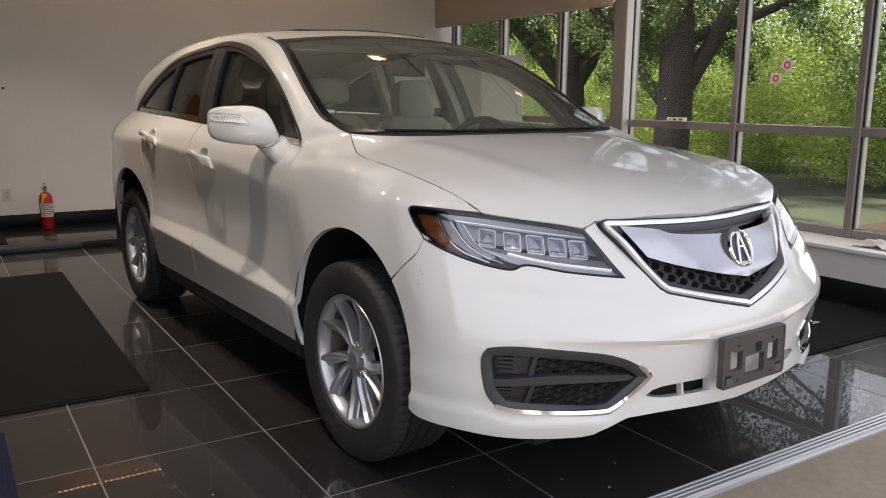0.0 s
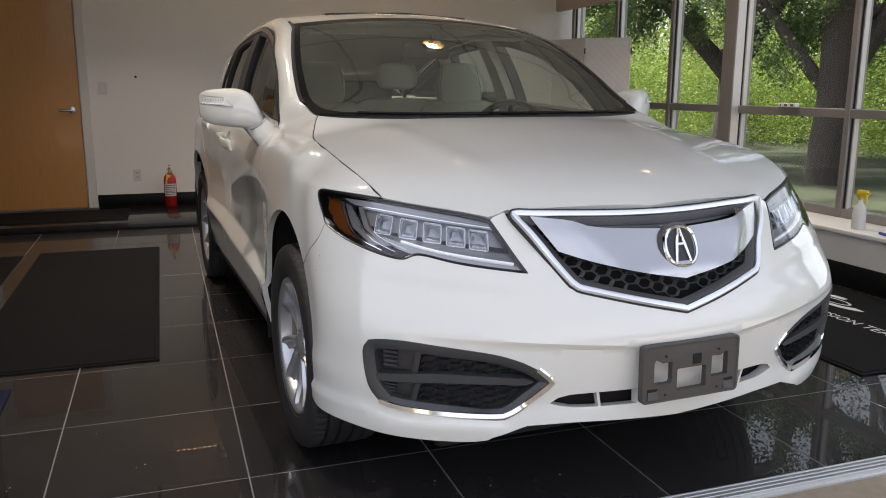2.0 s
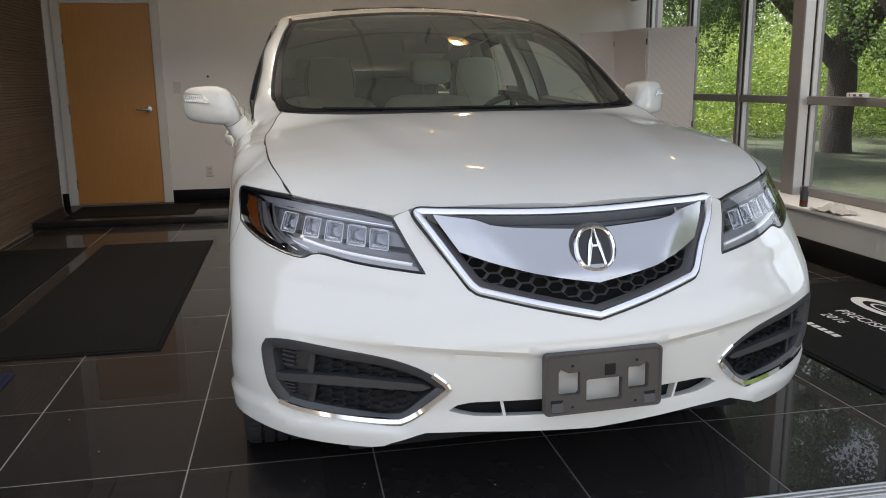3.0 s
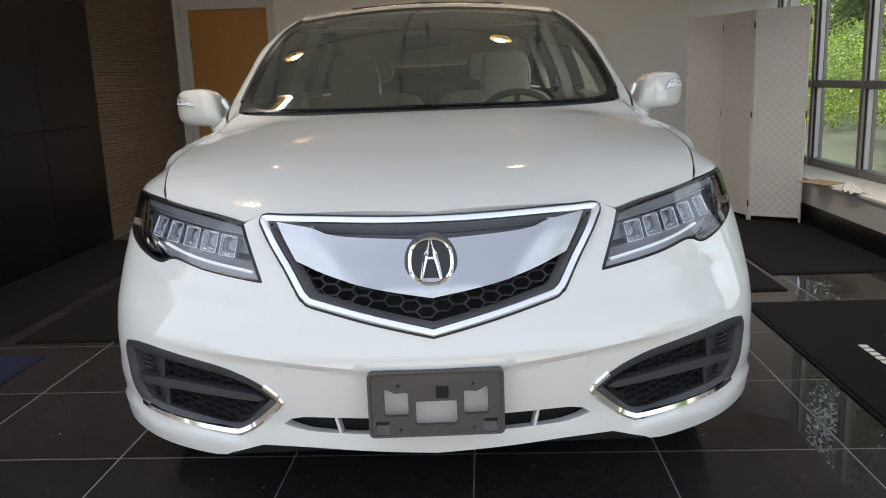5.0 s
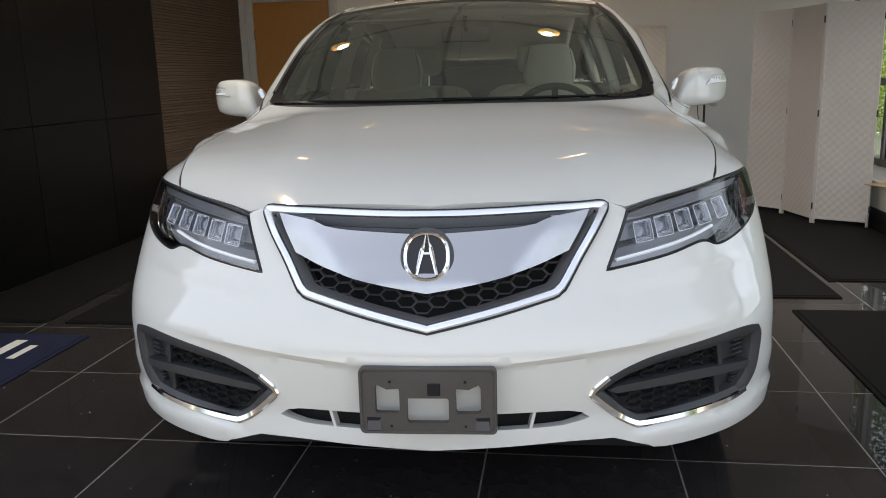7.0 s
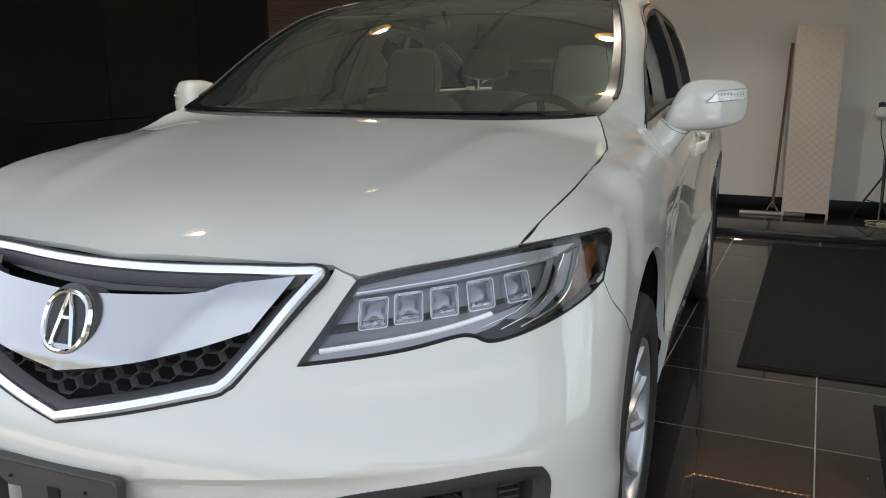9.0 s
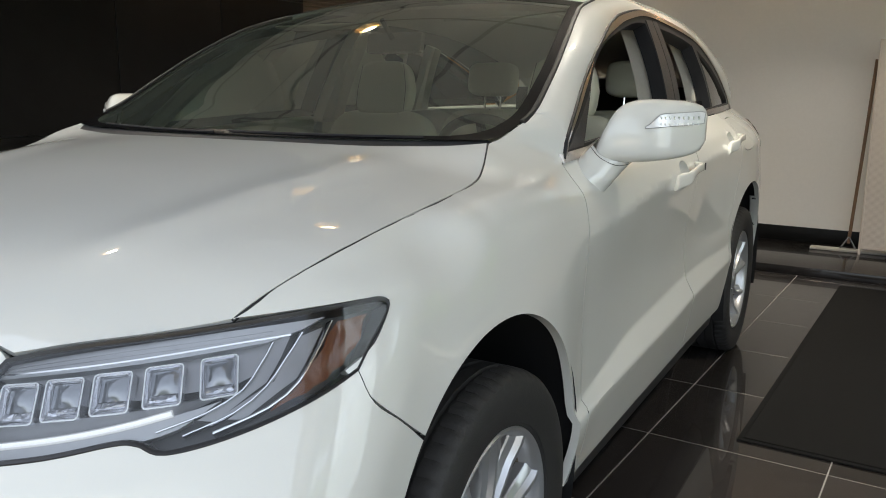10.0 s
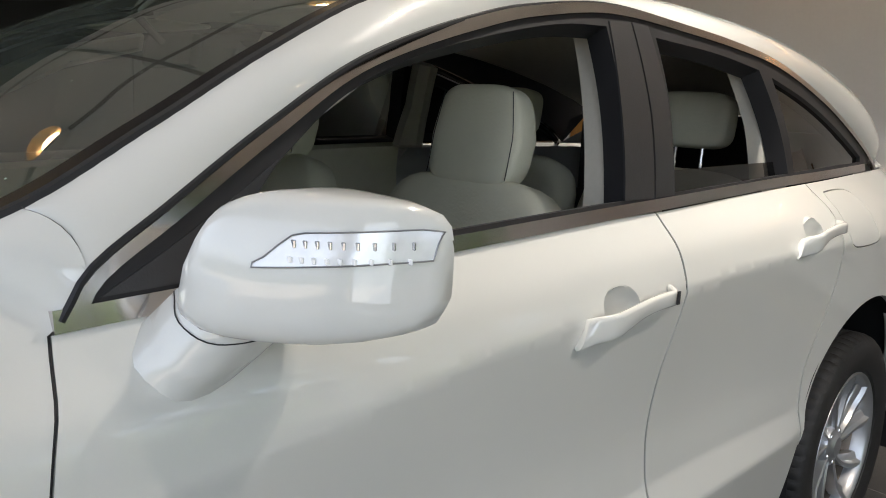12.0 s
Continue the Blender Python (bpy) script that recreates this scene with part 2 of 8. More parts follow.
def leaf_mat(name, color):
    m = bpy.data.materials.new(name)
    m.use_nodes = True
    n, l = m.node_tree.nodes, m.node_tree.links
    p = n["Principled BSDF"]
    p.inputs["Roughness"].default_value = 0.55
    ge, tc = n.new("ShaderNodeNewGeometry"), n.new("ShaderNodeTexCoord")
    hs = n.new("ShaderNodeHueSaturation")
    hs.inputs["Color"].default_value = (*color, 1)
    clump = n.new("ShaderNodeTexNoise")
    clump.inputs["Scale"].default_value, clump.inputs["Detail"].default_value = 0.9, 3
    l.new(tc.outputs["Object"], clump.inputs["Vector"])
    broad, mr, both_ = n.new("ShaderNodeMapRange"), n.new("ShaderNodeMapRange"), n.new("ShaderNodeMath")
    broad.inputs["From Min"].default_value, broad.inputs["From Max"].default_value = 0.3, 0.7
    broad.inputs["To Min"].default_value, broad.inputs["To Max"].default_value = 0.5, 1.45
    mr.inputs["To Min"].default_value, mr.inputs["To Max"].default_value = 0.65, 1.3
    both_.operation = "MULTIPLY"
    l.new(clump.outputs["Fac"], broad.inputs["Value"])
    l.new(ge.outputs["Random Per Island"], mr.inputs["Value"])
    l.new(broad.outputs[0], both_.inputs[0])
    l.new(mr.outputs[0], both_.inputs[1])
    l.new(both_.outputs[0], hs.inputs["Value"])
    mh = n.new("ShaderNodeMapRange")
    mh.inputs["From Min"].default_value, mh.inputs["From Max"].default_value = 0.3, 0.7
    mh.inputs["To Min"].default_value, mh.inputs["To Max"].default_value = 0.525, 0.485
    l.new(clump.outputs["Fac"], mh.inputs["Value"])
    l.new(mh.outputs[0], hs.inputs["Hue"])
    tl, mx = n.new("ShaderNodeBsdfTranslucent"), n.new("ShaderNodeMixShader")
    mx.inputs[0].default_value = 0.45
    l.new(hs.outputs[0], p.inputs["Base Color"])
    l.new(hs.outputs[0], tl.inputs["Color"])
    l.new(p.outputs[0], mx.inputs[1])
    l.new(tl.outputs[0], mx.inputs[2])
    l.new(mx.outputs[0], n["Material Output"].inputs["Surface"])
    return m


# sunlight is put into the shrubs' brighter green; tree leaves stay darker
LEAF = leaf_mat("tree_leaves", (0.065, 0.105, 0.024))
LEAF_BRIGHT = leaf_mat("shrub_leaves_lightened_for_sun", (0.19, 0.255, 0.04))

# ---- building helpers ----


def obj(name, verts, faces, material, parent=None, label="", smooth=35, mirror_x=False):
    me = bpy.data.meshes.new(name)
    me.from_pydata([tuple(v) for v in verts], [], faces)
    me.validate()
    me.materials.append(material)
    if smooth:
        me.shade_smooth()
        me.set_sharp_from_angle(angle=radians(smooth))
    ob = new(name, me)
    if parent:
        ob.parent = parent
    if label:
        ob["label"] = label
    return ob


def part(name, bm, material, parent=None, label="", smooth=35):
    me = bpy.data.meshes.new(name)
    bmesh.ops.recalc_face_normals(bm, faces=bm.faces)
    bm.to_mesh(me)
    bm.free()
    me.materials.append(material)
    if smooth:
        me.shade_smooth()
        me.set_sharp_from_angle(angle=radians(smooth))
    ob = new(name, me)
    if parent:
        ob.parent = parent
    if label:
        ob["label"] = label
    return ob


def empty(name, m=None, label="", category="", group="", kind=""):
    ob = new(name)
    ob.empty_display_size = 0.05
    if m is not None:
        ob.matrix_world = m
    return tagged(ob, label, category, group, kind)


def add_box(bm, x0, x1, y0, y1, z0, z1, bevel=0.0, seg=2, m=None):
    b = bmesh.new()
    bmesh.ops.create_cube(b, size=1)
    for v in b.verts:
        v.co = Vector((x0 + (v.co.x + 0.5) * (x1 - x0), y0 + (v.co.y + 0.5) * (y1 - y0), z0 + (v.co.z + 0.5) * (z1 - z0)))
    if bevel:
        bmesh.ops.bevel(b, geom=list(b.edges), offset=bevel, segments=seg, profile=0.5, affect="EDGES")
    merge(bm, b, m)


def merge(bm, b, m=None):
    if m is not None:
        b.transform(m)
    vmap = [bm.verts.new(v.co) for v in b.verts]
    b.verts.index_update()
    for f in b.faces:
        try:
            bm.faces.new([vmap[v.index] for v in f.verts])
        except ValueError:
            pass
    b.free()


def box(x0, x1, y0, y1, z0, z1, bevel=0.0, seg=2, m=None):
    bm = bmesh.new()
    add_box(bm, x0, x1, y0, y1, z0, z1, bevel, seg, m)
    return bm


def lathe(bm, profile, seg=32, m=None, closed=False):
    """Turns a profile of (radius, height) about z."""
    rows = []
    for k in range(seg):
        a = 2 * math.pi * k / seg
        rows.append([bm.verts.new((m @ Vector((r * math.cos(a), r * math.sin(a), h))) if m else (r * math.cos(a), r * math.sin(a), h)) for r, h in profile])
    n = len(profile)
    for k in range(seg):
        a, b = rows[k], rows[(k + 1) % seg]
        for i in range(n if closed else n - 1):
            j = (i + 1) % n
            try:
                bm.faces.new((a[i], a[j], b[j], b[i]))
            except ValueError:
                pass
    bmesh.ops.remove_doubles(bm, verts=bm.verts, dist=1e-6)


def tube(bm, pts, radius, seg=8, caps=True):
    """A round bar along points; radius is a number or one per point."""
    pts = [Vector(p) for p in pts]
    rings = []
    up = Vector((0.13, 0.27, 0.95)).normalized()
    for i, p in enumerate(pts):
        d = (pts[min(i + 1, len(pts) - 1)] - pts[max(i - 1, 0)]).normalized()
        s = d.cross(up)
        if s.length < 1e-3:
            s = d.cross(Vector((1, 0, 0)))
        s.normalize()
        t = s.cross(d)
        r = radius[i] if isinstance(radius, (list, tuple)) else radius
        rings.append([bm.verts.new(p + (s * math.cos(2 * math.pi * k / seg) + t * math.sin(2 * math.pi * k / seg)) * r) for k in range(seg)])
    for a, b in zip(rings[:-1], rings[1:]):
        for k in range(seg):
            bm.faces.new((a[k], a[(k + 1) % seg], b[(k + 1) % seg], b[k]))
    if caps:
        bm.faces.new(rings[0])
        bm.faces.new(list(reversed(rings[-1])))


def smooth_line(pts, step=0.02):
    """Catmull-Rom through points of any dimension, sampled about every step."""
    p = [np.array(q, float) for q in pts]
    if len(p) == 2:
        n = max(1, int(np.linalg.norm(p[1] - p[0]) / step + 0.5))
        return [p[0] + (p[1] - p[0]) * k / n for k in range(n + 1)]
    e = [2 * p[0] - p[1]] + p + [2 * p[-1] - p[-2]]
    out = []
    for i in range(len(p) - 1):
        a, b, c, d = e[i:i + 4]
        n = max(1, int(np.linalg.norm(c - b) / step + 0.5))
        for k in range(n):
            t = k / n
            out.append(0.5 * (2 * b + (c - a) * t + (2 * a - 5 * b + 4 * c - d) * t * t + (3 * b - a - 3 * c + d) * t ** 3))
    out.append(p[-1])
    return out


def outline(*runs, step=0.02):
    """A closed outline from runs of points, smooth within a run and sharp where runs meet."""
    out = []
    for i, r in enumerate(runs):
        line = smooth_line(r, step)
        out += line[:-1] if np.allclose(line[-1], runs[(i + 1) % len(runs)][0]) else line
    return [tuple(q) for q in out]


def curve1(xs, vs):
    """Monotone cubic through (xs, vs), flat outside."""
    xs, vs = np.array(xs, float), np.array(vs, float)
    h = np.diff(xs)
    d = np.diff(vs) / h
    m = np.zeros(len(xs))
    m[0], m[-1] = d[0], d[-1]
    for i in range(1, len(xs) - 1):
        if d[i - 1] * d[i] > 0:
            w1, w2 = 2 * h[i] + h[i - 1], h[i] + 2 * h[i - 1]
            m[i] = (w1 + w2) / (w1 / d[i - 1] + w2 / d[i])
    xl, vl, ml = xs.tolist(), vs.tolist(), m.tolist()

    def f(x):
        if x <= xl[0]:
            return vl[0]
        if x >= xl[-1]:
            return vl[-1]
        i = 0
        while x > xl[i + 1]:
            i += 1
        hh = xl[i + 1] - xl[i]
        t = (x - xl[i]) / hh
        return vl[i] * (1 + 2 * t) * (1 - t) ** 2 + ml[i] * hh * t * (1 - t) ** 2 + vl[i + 1] * t * t * (3 - 2 * t) + ml[i + 1] * hh * t * t * (t - 1)
    return f


def inside(poly, x, y):
    c, j = False, len(poly) - 1
    for i in range(len(poly)):
        xi, yi = poly[i]
        xj, yj = poly[j]
        if (yi > y) != (yj > y) and x < (xj - xi) * (y - yi) / (yj - yi) + xi:
            c = not c
        j = i
    return c


def sheet(loop, fn, step=0.03, thick=0.012, holes=(), mirror=False, flip=False, lift=0.0, creases=()):
    """Verts and faces of a curved sheet: the 2D outline (with holes) filled with triangles and laid on fn(u, v), with rims turned inwards."""
    from mathutils.geometry import delaunay_2d_cdt
    loops = [list(loop)] + [list(h) for h in holes]
    pts, edges = [], []
    for lp in loops:
        s = len(pts)
        pts += [Vector(p) for p in lp]
        edges += [(s + i, s + (i + 1) % len(lp)) for i in range(len(lp))]
    for line in creases:
        s = len(pts)
        pts += [Vector(p) for p in line]
        edges += [(s + i, s + i + 1) for i in range(len(line) - 1)]
    arr = np.array([tuple(p) for p in pts])
    lo, hi = arr.min(0), arr.max(0)
    nu, nv = int((hi[0] - lo[0]) / step) + 1, int((hi[1] - lo[1]) / step) + 1
    for i in range(nu + 1):
        for j in range(nv + 1):
            u, v = lo[0] + (i + 0.5 * (j % 2)) * step, lo[1] + j * step
            if ((arr - (u, v)) ** 2).sum(1).min() < (0.55 * step) ** 2:
                continue
            if inside(loops[0], u, v) and not any(inside(h, u, v) for h in loops[1:]):
                pts.append(Vector((u, v)))
    V, _, F, *_ = delaunay_2d_cdt(pts, edges, [], 0, 1e-6)
    tris = []
    for f in F:
        cx, cy = sum(V[i].x for i in f) / 3, sum(V[i].y for i in f) / 3
        if inside(loops[0], cx, cy) and not any(inside(h, cx, cy) for h in loops[1:]):
            tris.append(tuple(f))
    P, N = [], []
    for q in V:
        a = Vector(fn(q.x, q.y))
        e = 0.004
        du = Vector(fn(q.x + e, q.y)) - Vector(fn(q.x - e, q.y))
        dv = Vector(fn(q.x, q.y + e)) - Vector(fn(q.x, q.y - e))
        n = du.cross(dv)
        if n.length < 1e-12:
            n = Vector((0, 0, 1))
        n.normalize()
        if flip:
            n = -n
        P.append(a + n * lift)
        N.append(n)
    if flip:
        tris = [(a, c, b) for a, b, c in tris]
    verts, faces = list(P), list(tris)
    if thick:
        cnt = {}
        for a, b, c in tris:
            for e in ((a, b), (b, c), (c, a)):
                cnt[e] = 1
        inner = {}
        for a, b in list(cnt):
            if (b, a) in cnt:
                continue
            if mirror and abs(P[a].x) < 1e-4 and abs(P[b].x) < 1e-4:
                continue
            for k in (a, b):
                if k not in inner:
                    inner[k] = len(verts)
                    verts.append(P[k] - N[k] * thick)
            faces.append((b, a, inner[a], inner[b]))
    if mirror:
        n = len(verts)
        keep = [i if abs(v.x) < 1e-4 else None for i, v in enumerate(verts)]
        extra, idx = [], []
        for i, v in enumerate(verts):
            if keep[i] is None:
                idx.append(n + len(extra))
                extra.append(Vector((-v.x, v.y, v.z)))
            else:
                idx.append(i)
        faces = faces + [tuple(idx[i] for i in reversed(f)) for f in faces]
        verts = verts + extra
    return verts, faces


def side(vf, sx):
    """Verts and faces for the car's other side."""
    v, f = vf
    if sx > 0:
        return v, f
    return [(-p[0], p[1], p[2]) for p in v], [tuple(reversed(q)) for q in f]


def strip(path, normals, section, closed=False):
    """A moulding: section is a list of (across, out) swept along 3D path with across and out vectors per point."""
    verts, faces = [], []
    n = len(section)
    for p, (a, o) in zip(path, normals):
        for s, t in section:
            verts.append(Vector(p) + Vector(a) * s + Vector(o) * t)
    m = len(path)
    for i in range(m if closed else m - 1):
        j = (i + 1) % m
        for k in range(n):
            q = (k + 1) % n
            faces.append((i * n + k, i * n + q, j * n + q, j * n + k))
    if not closed:
        faces.append(tuple(reversed(range(n))))
        faces.append(tuple((m - 1) * n + k for k in range(n)))
    return verts, faces


def ease(t):
    t = min(1.0, max(0.0, t))
    return t * t * (3 - 2 * t)


def poly(pts, step=0.04):
    """A closed outline with straight edges."""
    return outline(*[[a, b] for a, b in zip(pts, list(pts[1:]) + [pts[0]])], step=step)

# ---- the showroom: structure ----
# The room's own axes: u to the window wall, v to the back wall, turned a little against the car.
ROOM = pose(0, 0, 0, 0, 0, -3.2)
U_L, U_R, U_G, V_F, V_STEP, V_B, Z_C, STEP_H = -3.0, 2.66, 3.04, 0.13, 5.58, 6.62, 2.95, 0.062
TILE, TU, TV = 0.601, -1.13, 0.668


def room_part(name, bm, material, parent=None, label="", smooth=35):
    ob = part(name, bm, material, parent, label, smooth)
    if not parent:
        ob.matrix_world = ROOM
    return ob


def structure(name, bm, material, label, category, smooth=35):
    return tagged(room_part(name, bm, material, None, "", smooth), label, category, "", "structure")


ground = bmesh.new()
ring = [0, 6, 12, 20, 35, 60, 120, 300, 900]
vs = []
for r in ring:
    vs.append([ground.verts.new((4 + r * math.cos(2 * math.pi * k / 48), r * math.sin(2 * math.pi * k / 48), -0.10 + (0.25 * noise.noise((r * math.cos(k * 0.131) * 0.12, r * math.sin(k * 0.131) * 0.12, 0)) if r > 9 else 0))) for k in range(48)] if r else [ground.verts.new((4, 0, -0.10))])
for k in range(48):
    ground.faces.new((vs[0][0], vs[1][k], vs[1][(k + 1) % 48]))
for a, b in zip(vs[1:-1], vs[2:]):
    for k in range(48):
        ground.faces.new((a[k], b[k], b[(k + 1) % 48], a[(k + 1) % 48]))
tagged(part("ground", ground, GRASS), "lawn darkened for shade, with bare patches, round the building", "ground", "", "structure")
structure("concrete_apron", box(-9, 9, -9, 0.04, -0.2, -0.006, 0.004), CONCRETE, "worn tan concrete apron outside the threshold", "apron")
bm = box(U_L - 0.2, U_R + 0.5, 0.05, V_B + 0.2, -0.25, -0.0009)
floor = structure("floor", bm, GROUT, "polished black floor tiles with pale grout lines", "floor")
structure("platform", box(U_L, U_R, V_STEP, V_B, 0.0, STEP_H, 0.004), FLOOR_TILE, "low polished black stone step along the back wall", "step")

# walls
structure("wall_back", box(U_L - 0.2, U_G + 0.25, V_B, V_B + 0.2, -0.1, Z_C), PLASTER, "plain warm white painted back wall", "wall")
structure("wall_left", box(U_L - 0.25, U_L - 0.03, -0.05, V_B, -0.1, Z_C), WALL_GROUT, "wall of large black tiles and brown ribbed panelling", "wall")
structure("ceiling", box(U_L - 0.2, U_G + 0.25, -0.1, V_B + 0.2, Z_C, Z_C + 0.25), CEILING_PAINT, "white showroom ceiling with warm recessed lamps", "ceiling")
bm = bmesh.new()
for k in range(5):
    add_box(bm, U_L + 0.2 + 1.2 * k, U_L + 0.235 + 1.2 * k, 0.12, V_B, Z_C - 0.012, Z_C + 0.01)
for k in range(6):
    add_box(bm, U_L, U_G, 0.72 + 1.2 * k, 0.755 + 1.2 * k, Z_C - 0.0095, Z_C + 0.01)
structure("ceiling_grid", bm, ALU_DARK, "dark metal strips dividing the ceiling", "ceiling grid")
structure("wall_header", box(U_L - 0.25, U_G + 0.25, -0.15, 0.12, 2.62, Z_C + 1.2), WHITE_TRIM, "white wall over the open front", "wall")
structure("wall_front_left", box(-9, U_L - 0.05, -0.15, 0.12, -0.1, Z_C + 1.2), PLASTER, "white front wall beside the opening", "wall")
structure("wall_front_right", box(U_R + 0.05, U_G + 0.3, -0.15, 0.12, -0.1, Z_C + 1.2), WHITE_TRIM, "white corner wall beside the opening", "wall")
# low wall under the windows
LEDGE_Z = 0.33
structure("wall_window_low", box(U_R, U_G + 0.1, 0.12, V_B, -0.1, LEDGE_Z), WHITE_TRIM, "white low wall under the windows", "wall")
structure("window_ledge", box(U_R - 0.03, U_G, 0.12, V_B, LEDGE_Z, LEDGE_Z + 0.028, 0.006), WHITE_TRIM, "white painted window ledge", "window sill")
bm = box(U_R - 0.014, U_R, 0.12, V_STEP, 0.0, 0.15, 0.004)
add_box(bm, U_R - 0.014, U_R, V_STEP, V_B, STEP_H, STEP_H + 0.12, 0.004)
structure("baseboard_window", bm, BASE_BLACK, "black baseboard under the window wall", "baseboard")
bm = box(U_L, -2.937, V_B - 0.014, V_B, STEP_H, STEP_H + 0.12, 0.003)
add_box(bm, -1.95, U_R, V_B - 0.014, V_B, STEP_H, STEP_H + 0.12, 0.003)
structure("baseboard_back", bm, BASE_BLACK, "black baseboard along the back wall", "baseboard")

# brown ribbed panelling on the left wall
bm = bmesh.new()
z, k = 0.0, 0
rnd = random.Random(5)
prof = []
while z < Z_C:
    h = 0.016 + 0.014 * rnd.random()
    d = 0.004 + 0.008 * rnd.random()
    prof += [(0.0, z), (d, z + 0.004), (d, z + h - 0.004), (0.0, z + h)]
    z += h + 0.003
rows = []
for v in (4.71, 5.3, 6.0, V_B):
    rows.append([bm.verts.new((U_L - 0.02 + d, v, z)) for d, z in prof])
for a, b in zip(rows[:-1], rows[1:]):
    for i in range(len(prof) - 1):
        bm.faces.new((a[i], a[i + 1], b[i + 1], b[i]))
structure("ribbed_panelling", bm, RIBBED, "brown wall covering of fine horizontal ribs", "panelling", 20)

# threshold track of the sliding door
bm = box(U_L, U_R, 0.04, V_F, -0.06, 0.002, 0.002)
for k in range(4):
    v = 0.052 + 0.019 * k
    add_box(bm, U_L, U_R, v, v + 0.009, 0.0, 0.014, 0.002, 1)
structure("door_threshold", bm, TRACK, "ribbed aluminium sliding door track", "threshold")

# window wall: posts, transom, glass
POSTS = [(0.45, 0.05), (1.50, 0.05), (2.47, 0.05), (3.64, 0.15), (4.51, 0.05), (5.45, 0.05), (6.35, 0.05)]
TRANSOM, HEAD = 1.055, 2.55
structure("window_header", box(U_G - 0.06, U_G + 0.2, 0.12, V_B, HEAD, Z_C), WHITE_TRIM, "white wall band over the windows", "wall")
for n_, ((v0, w0), (v1, w1)) in enumerate(zip(POSTS[:-1], POSTS[1:])):
    win = empty("window_%d" % (n_ + 1), ROOM, "aluminium framed window looking out on trees", "window", "windows", "structure")
    a, b = v0 + w0 / 2, v1 - w1 / 2
    bm = bmesh.new()
    for z0, z1 in ((LEDGE_Z + 0.028, LEDGE_Z + 0.088), (TRANSOM - 0.03, TRANSOM + 0.03), (HEAD - 0.06, HEAD)):
        add_box(bm, U_G - 0.045, U_G + 0.045, a, b, z0, z1, 0.004, 1)
    room_part("window_rail", bm, ALU_DARK, win)
    for s, e in ((a, a + 0.022), (b - 0.022, b)):
        for z0, z1 in ((LEDGE_Z + 0.088, TRANSOM - 0.03), (TRANSOM + 0.03, HEAD - 0.06)):
            bm = box(U_G - 0.02, U_G + 0.02, s, e, z0, z1, 0.004, 1)
            room_part("window_frame", bm, ALUMINIUM, win)
    for z0, z1 in ((LEDGE_Z + 0.088, TRANSOM - 0.03), (TRANSOM + 0.03, HEAD - 0.06)):
        gl = obj("pane", [(U_G, y, z) for y, z in ((a + 0.022, z0), (a + 0.022, z1), (b - 0.022, z1), (b - 0.022, z0))], [(0, 1, 2, 3)], WINDOW_PANE, win)
        gl.visible_shadow = False
for v, w in POSTS:
    thick_post = w > 0.1
    bm = box(U_G - (0.11 if thick_post else 0.05), U_G + 0.06, v - w / 2, v + w / 2, LEDGE_Z + 0.028, HEAD, 0.005, 1)
    wp = structure("window_post", bm, ALU_DARK, "deep aluminium post between the windows" if thick_post else "slim aluminium window post", "window post")
    # paler sheet over the thick post's front-facing side only
    if thick_post:
        room_part("post_pale_face", box(U_G - 0.104, U_G - 0.03, v - w / 2 - 0.004, v - w / 2 - 0.0005, LEDGE_Z + 0.03, HEAD - 0.005, 0.001, 1), ALUMINIUM, wp, "paler aluminium face of the post")
    for dv in (-w / 2 - 0.004, w / 2 + 0.004):
        gk = room_part("gasket", box(U_G - 0.028, U_G + 0.028, v + dv - 0.004, v + dv + 0.004, LEDGE_Z + 0.09, HEAD - 0.06), SEAL, wp)
tagged(room_part("roller_shade", box(U_G - 0.16, U_G - 0.10, 3.73, V_B - 0.05, 2.04, 2.5, 0.02), SHADE_CLOTH), "beige roller shade drawn part way down", "roller shade")

# door in the back wall
door = empty("door_1", ROOM, "closed orange oak veneer door in a white frame", "door", "", "structure")
DU0, DU1, DZ1 = -2.85, -2.04, STEP_H + 1.93
room_part("door_leaf", box(DU0, DU1, V_B - 0.018, V_B - 0.004, STEP_H + 0.006, DZ1, 0.002, 1), DOOR_WOOD, door)
bm = bmesh.new()
for a, b, z0, z1 in ((DU0 - 0.085, DU0 - 0.004, STEP_H, DZ1 + 0.085), (DU1 + 0.004, DU1 + 0.085, STEP_H, DZ1 + 0.085), (DU0 - 0.004, DU1 + 0.004, DZ1 + 0.004, DZ1 + 0.085)):
    add_box(bm, a, b, V_B - 0.035, V_B - 0.002, z0, z1, 0.004, 1)
room_part("door_frame", bm, WHITE_TRIM, door)
bm = bmesh.new()
H_ = pose(DU1 - 0.075, V_B - 0.018, 0.995, 90)
lathe(bm, [(0.032, 0.0), (0.032, 0.006), (0.028, 0.01), (0.012, 0.012), (0.011, 0.05), (0.0, 0.052)], 24, H_)
tube(bm, [H_ @ Vector((0, 0, 0.045)), H_ @ Vector((-0.05, 0, 0.05)), H_ @ Vector((-0.115, 0.0, 0.048))], [0.011, 0.010, 0.008], 10)
room_part("lever_handle", bm, SATIN, door, "satin steel lever handle")
for z in (0.22, 0.95, 1.62):
    room_part("hinge", box(DU0 - 0.008, DU0 + 0.004, V_B - 0.024, V_B - 0.016, z, z + 0.10, 0.002, 1), SATIN, door)

# ---- the car: shape ----
# x across (centre 0), y from the nose to the tail, z up.

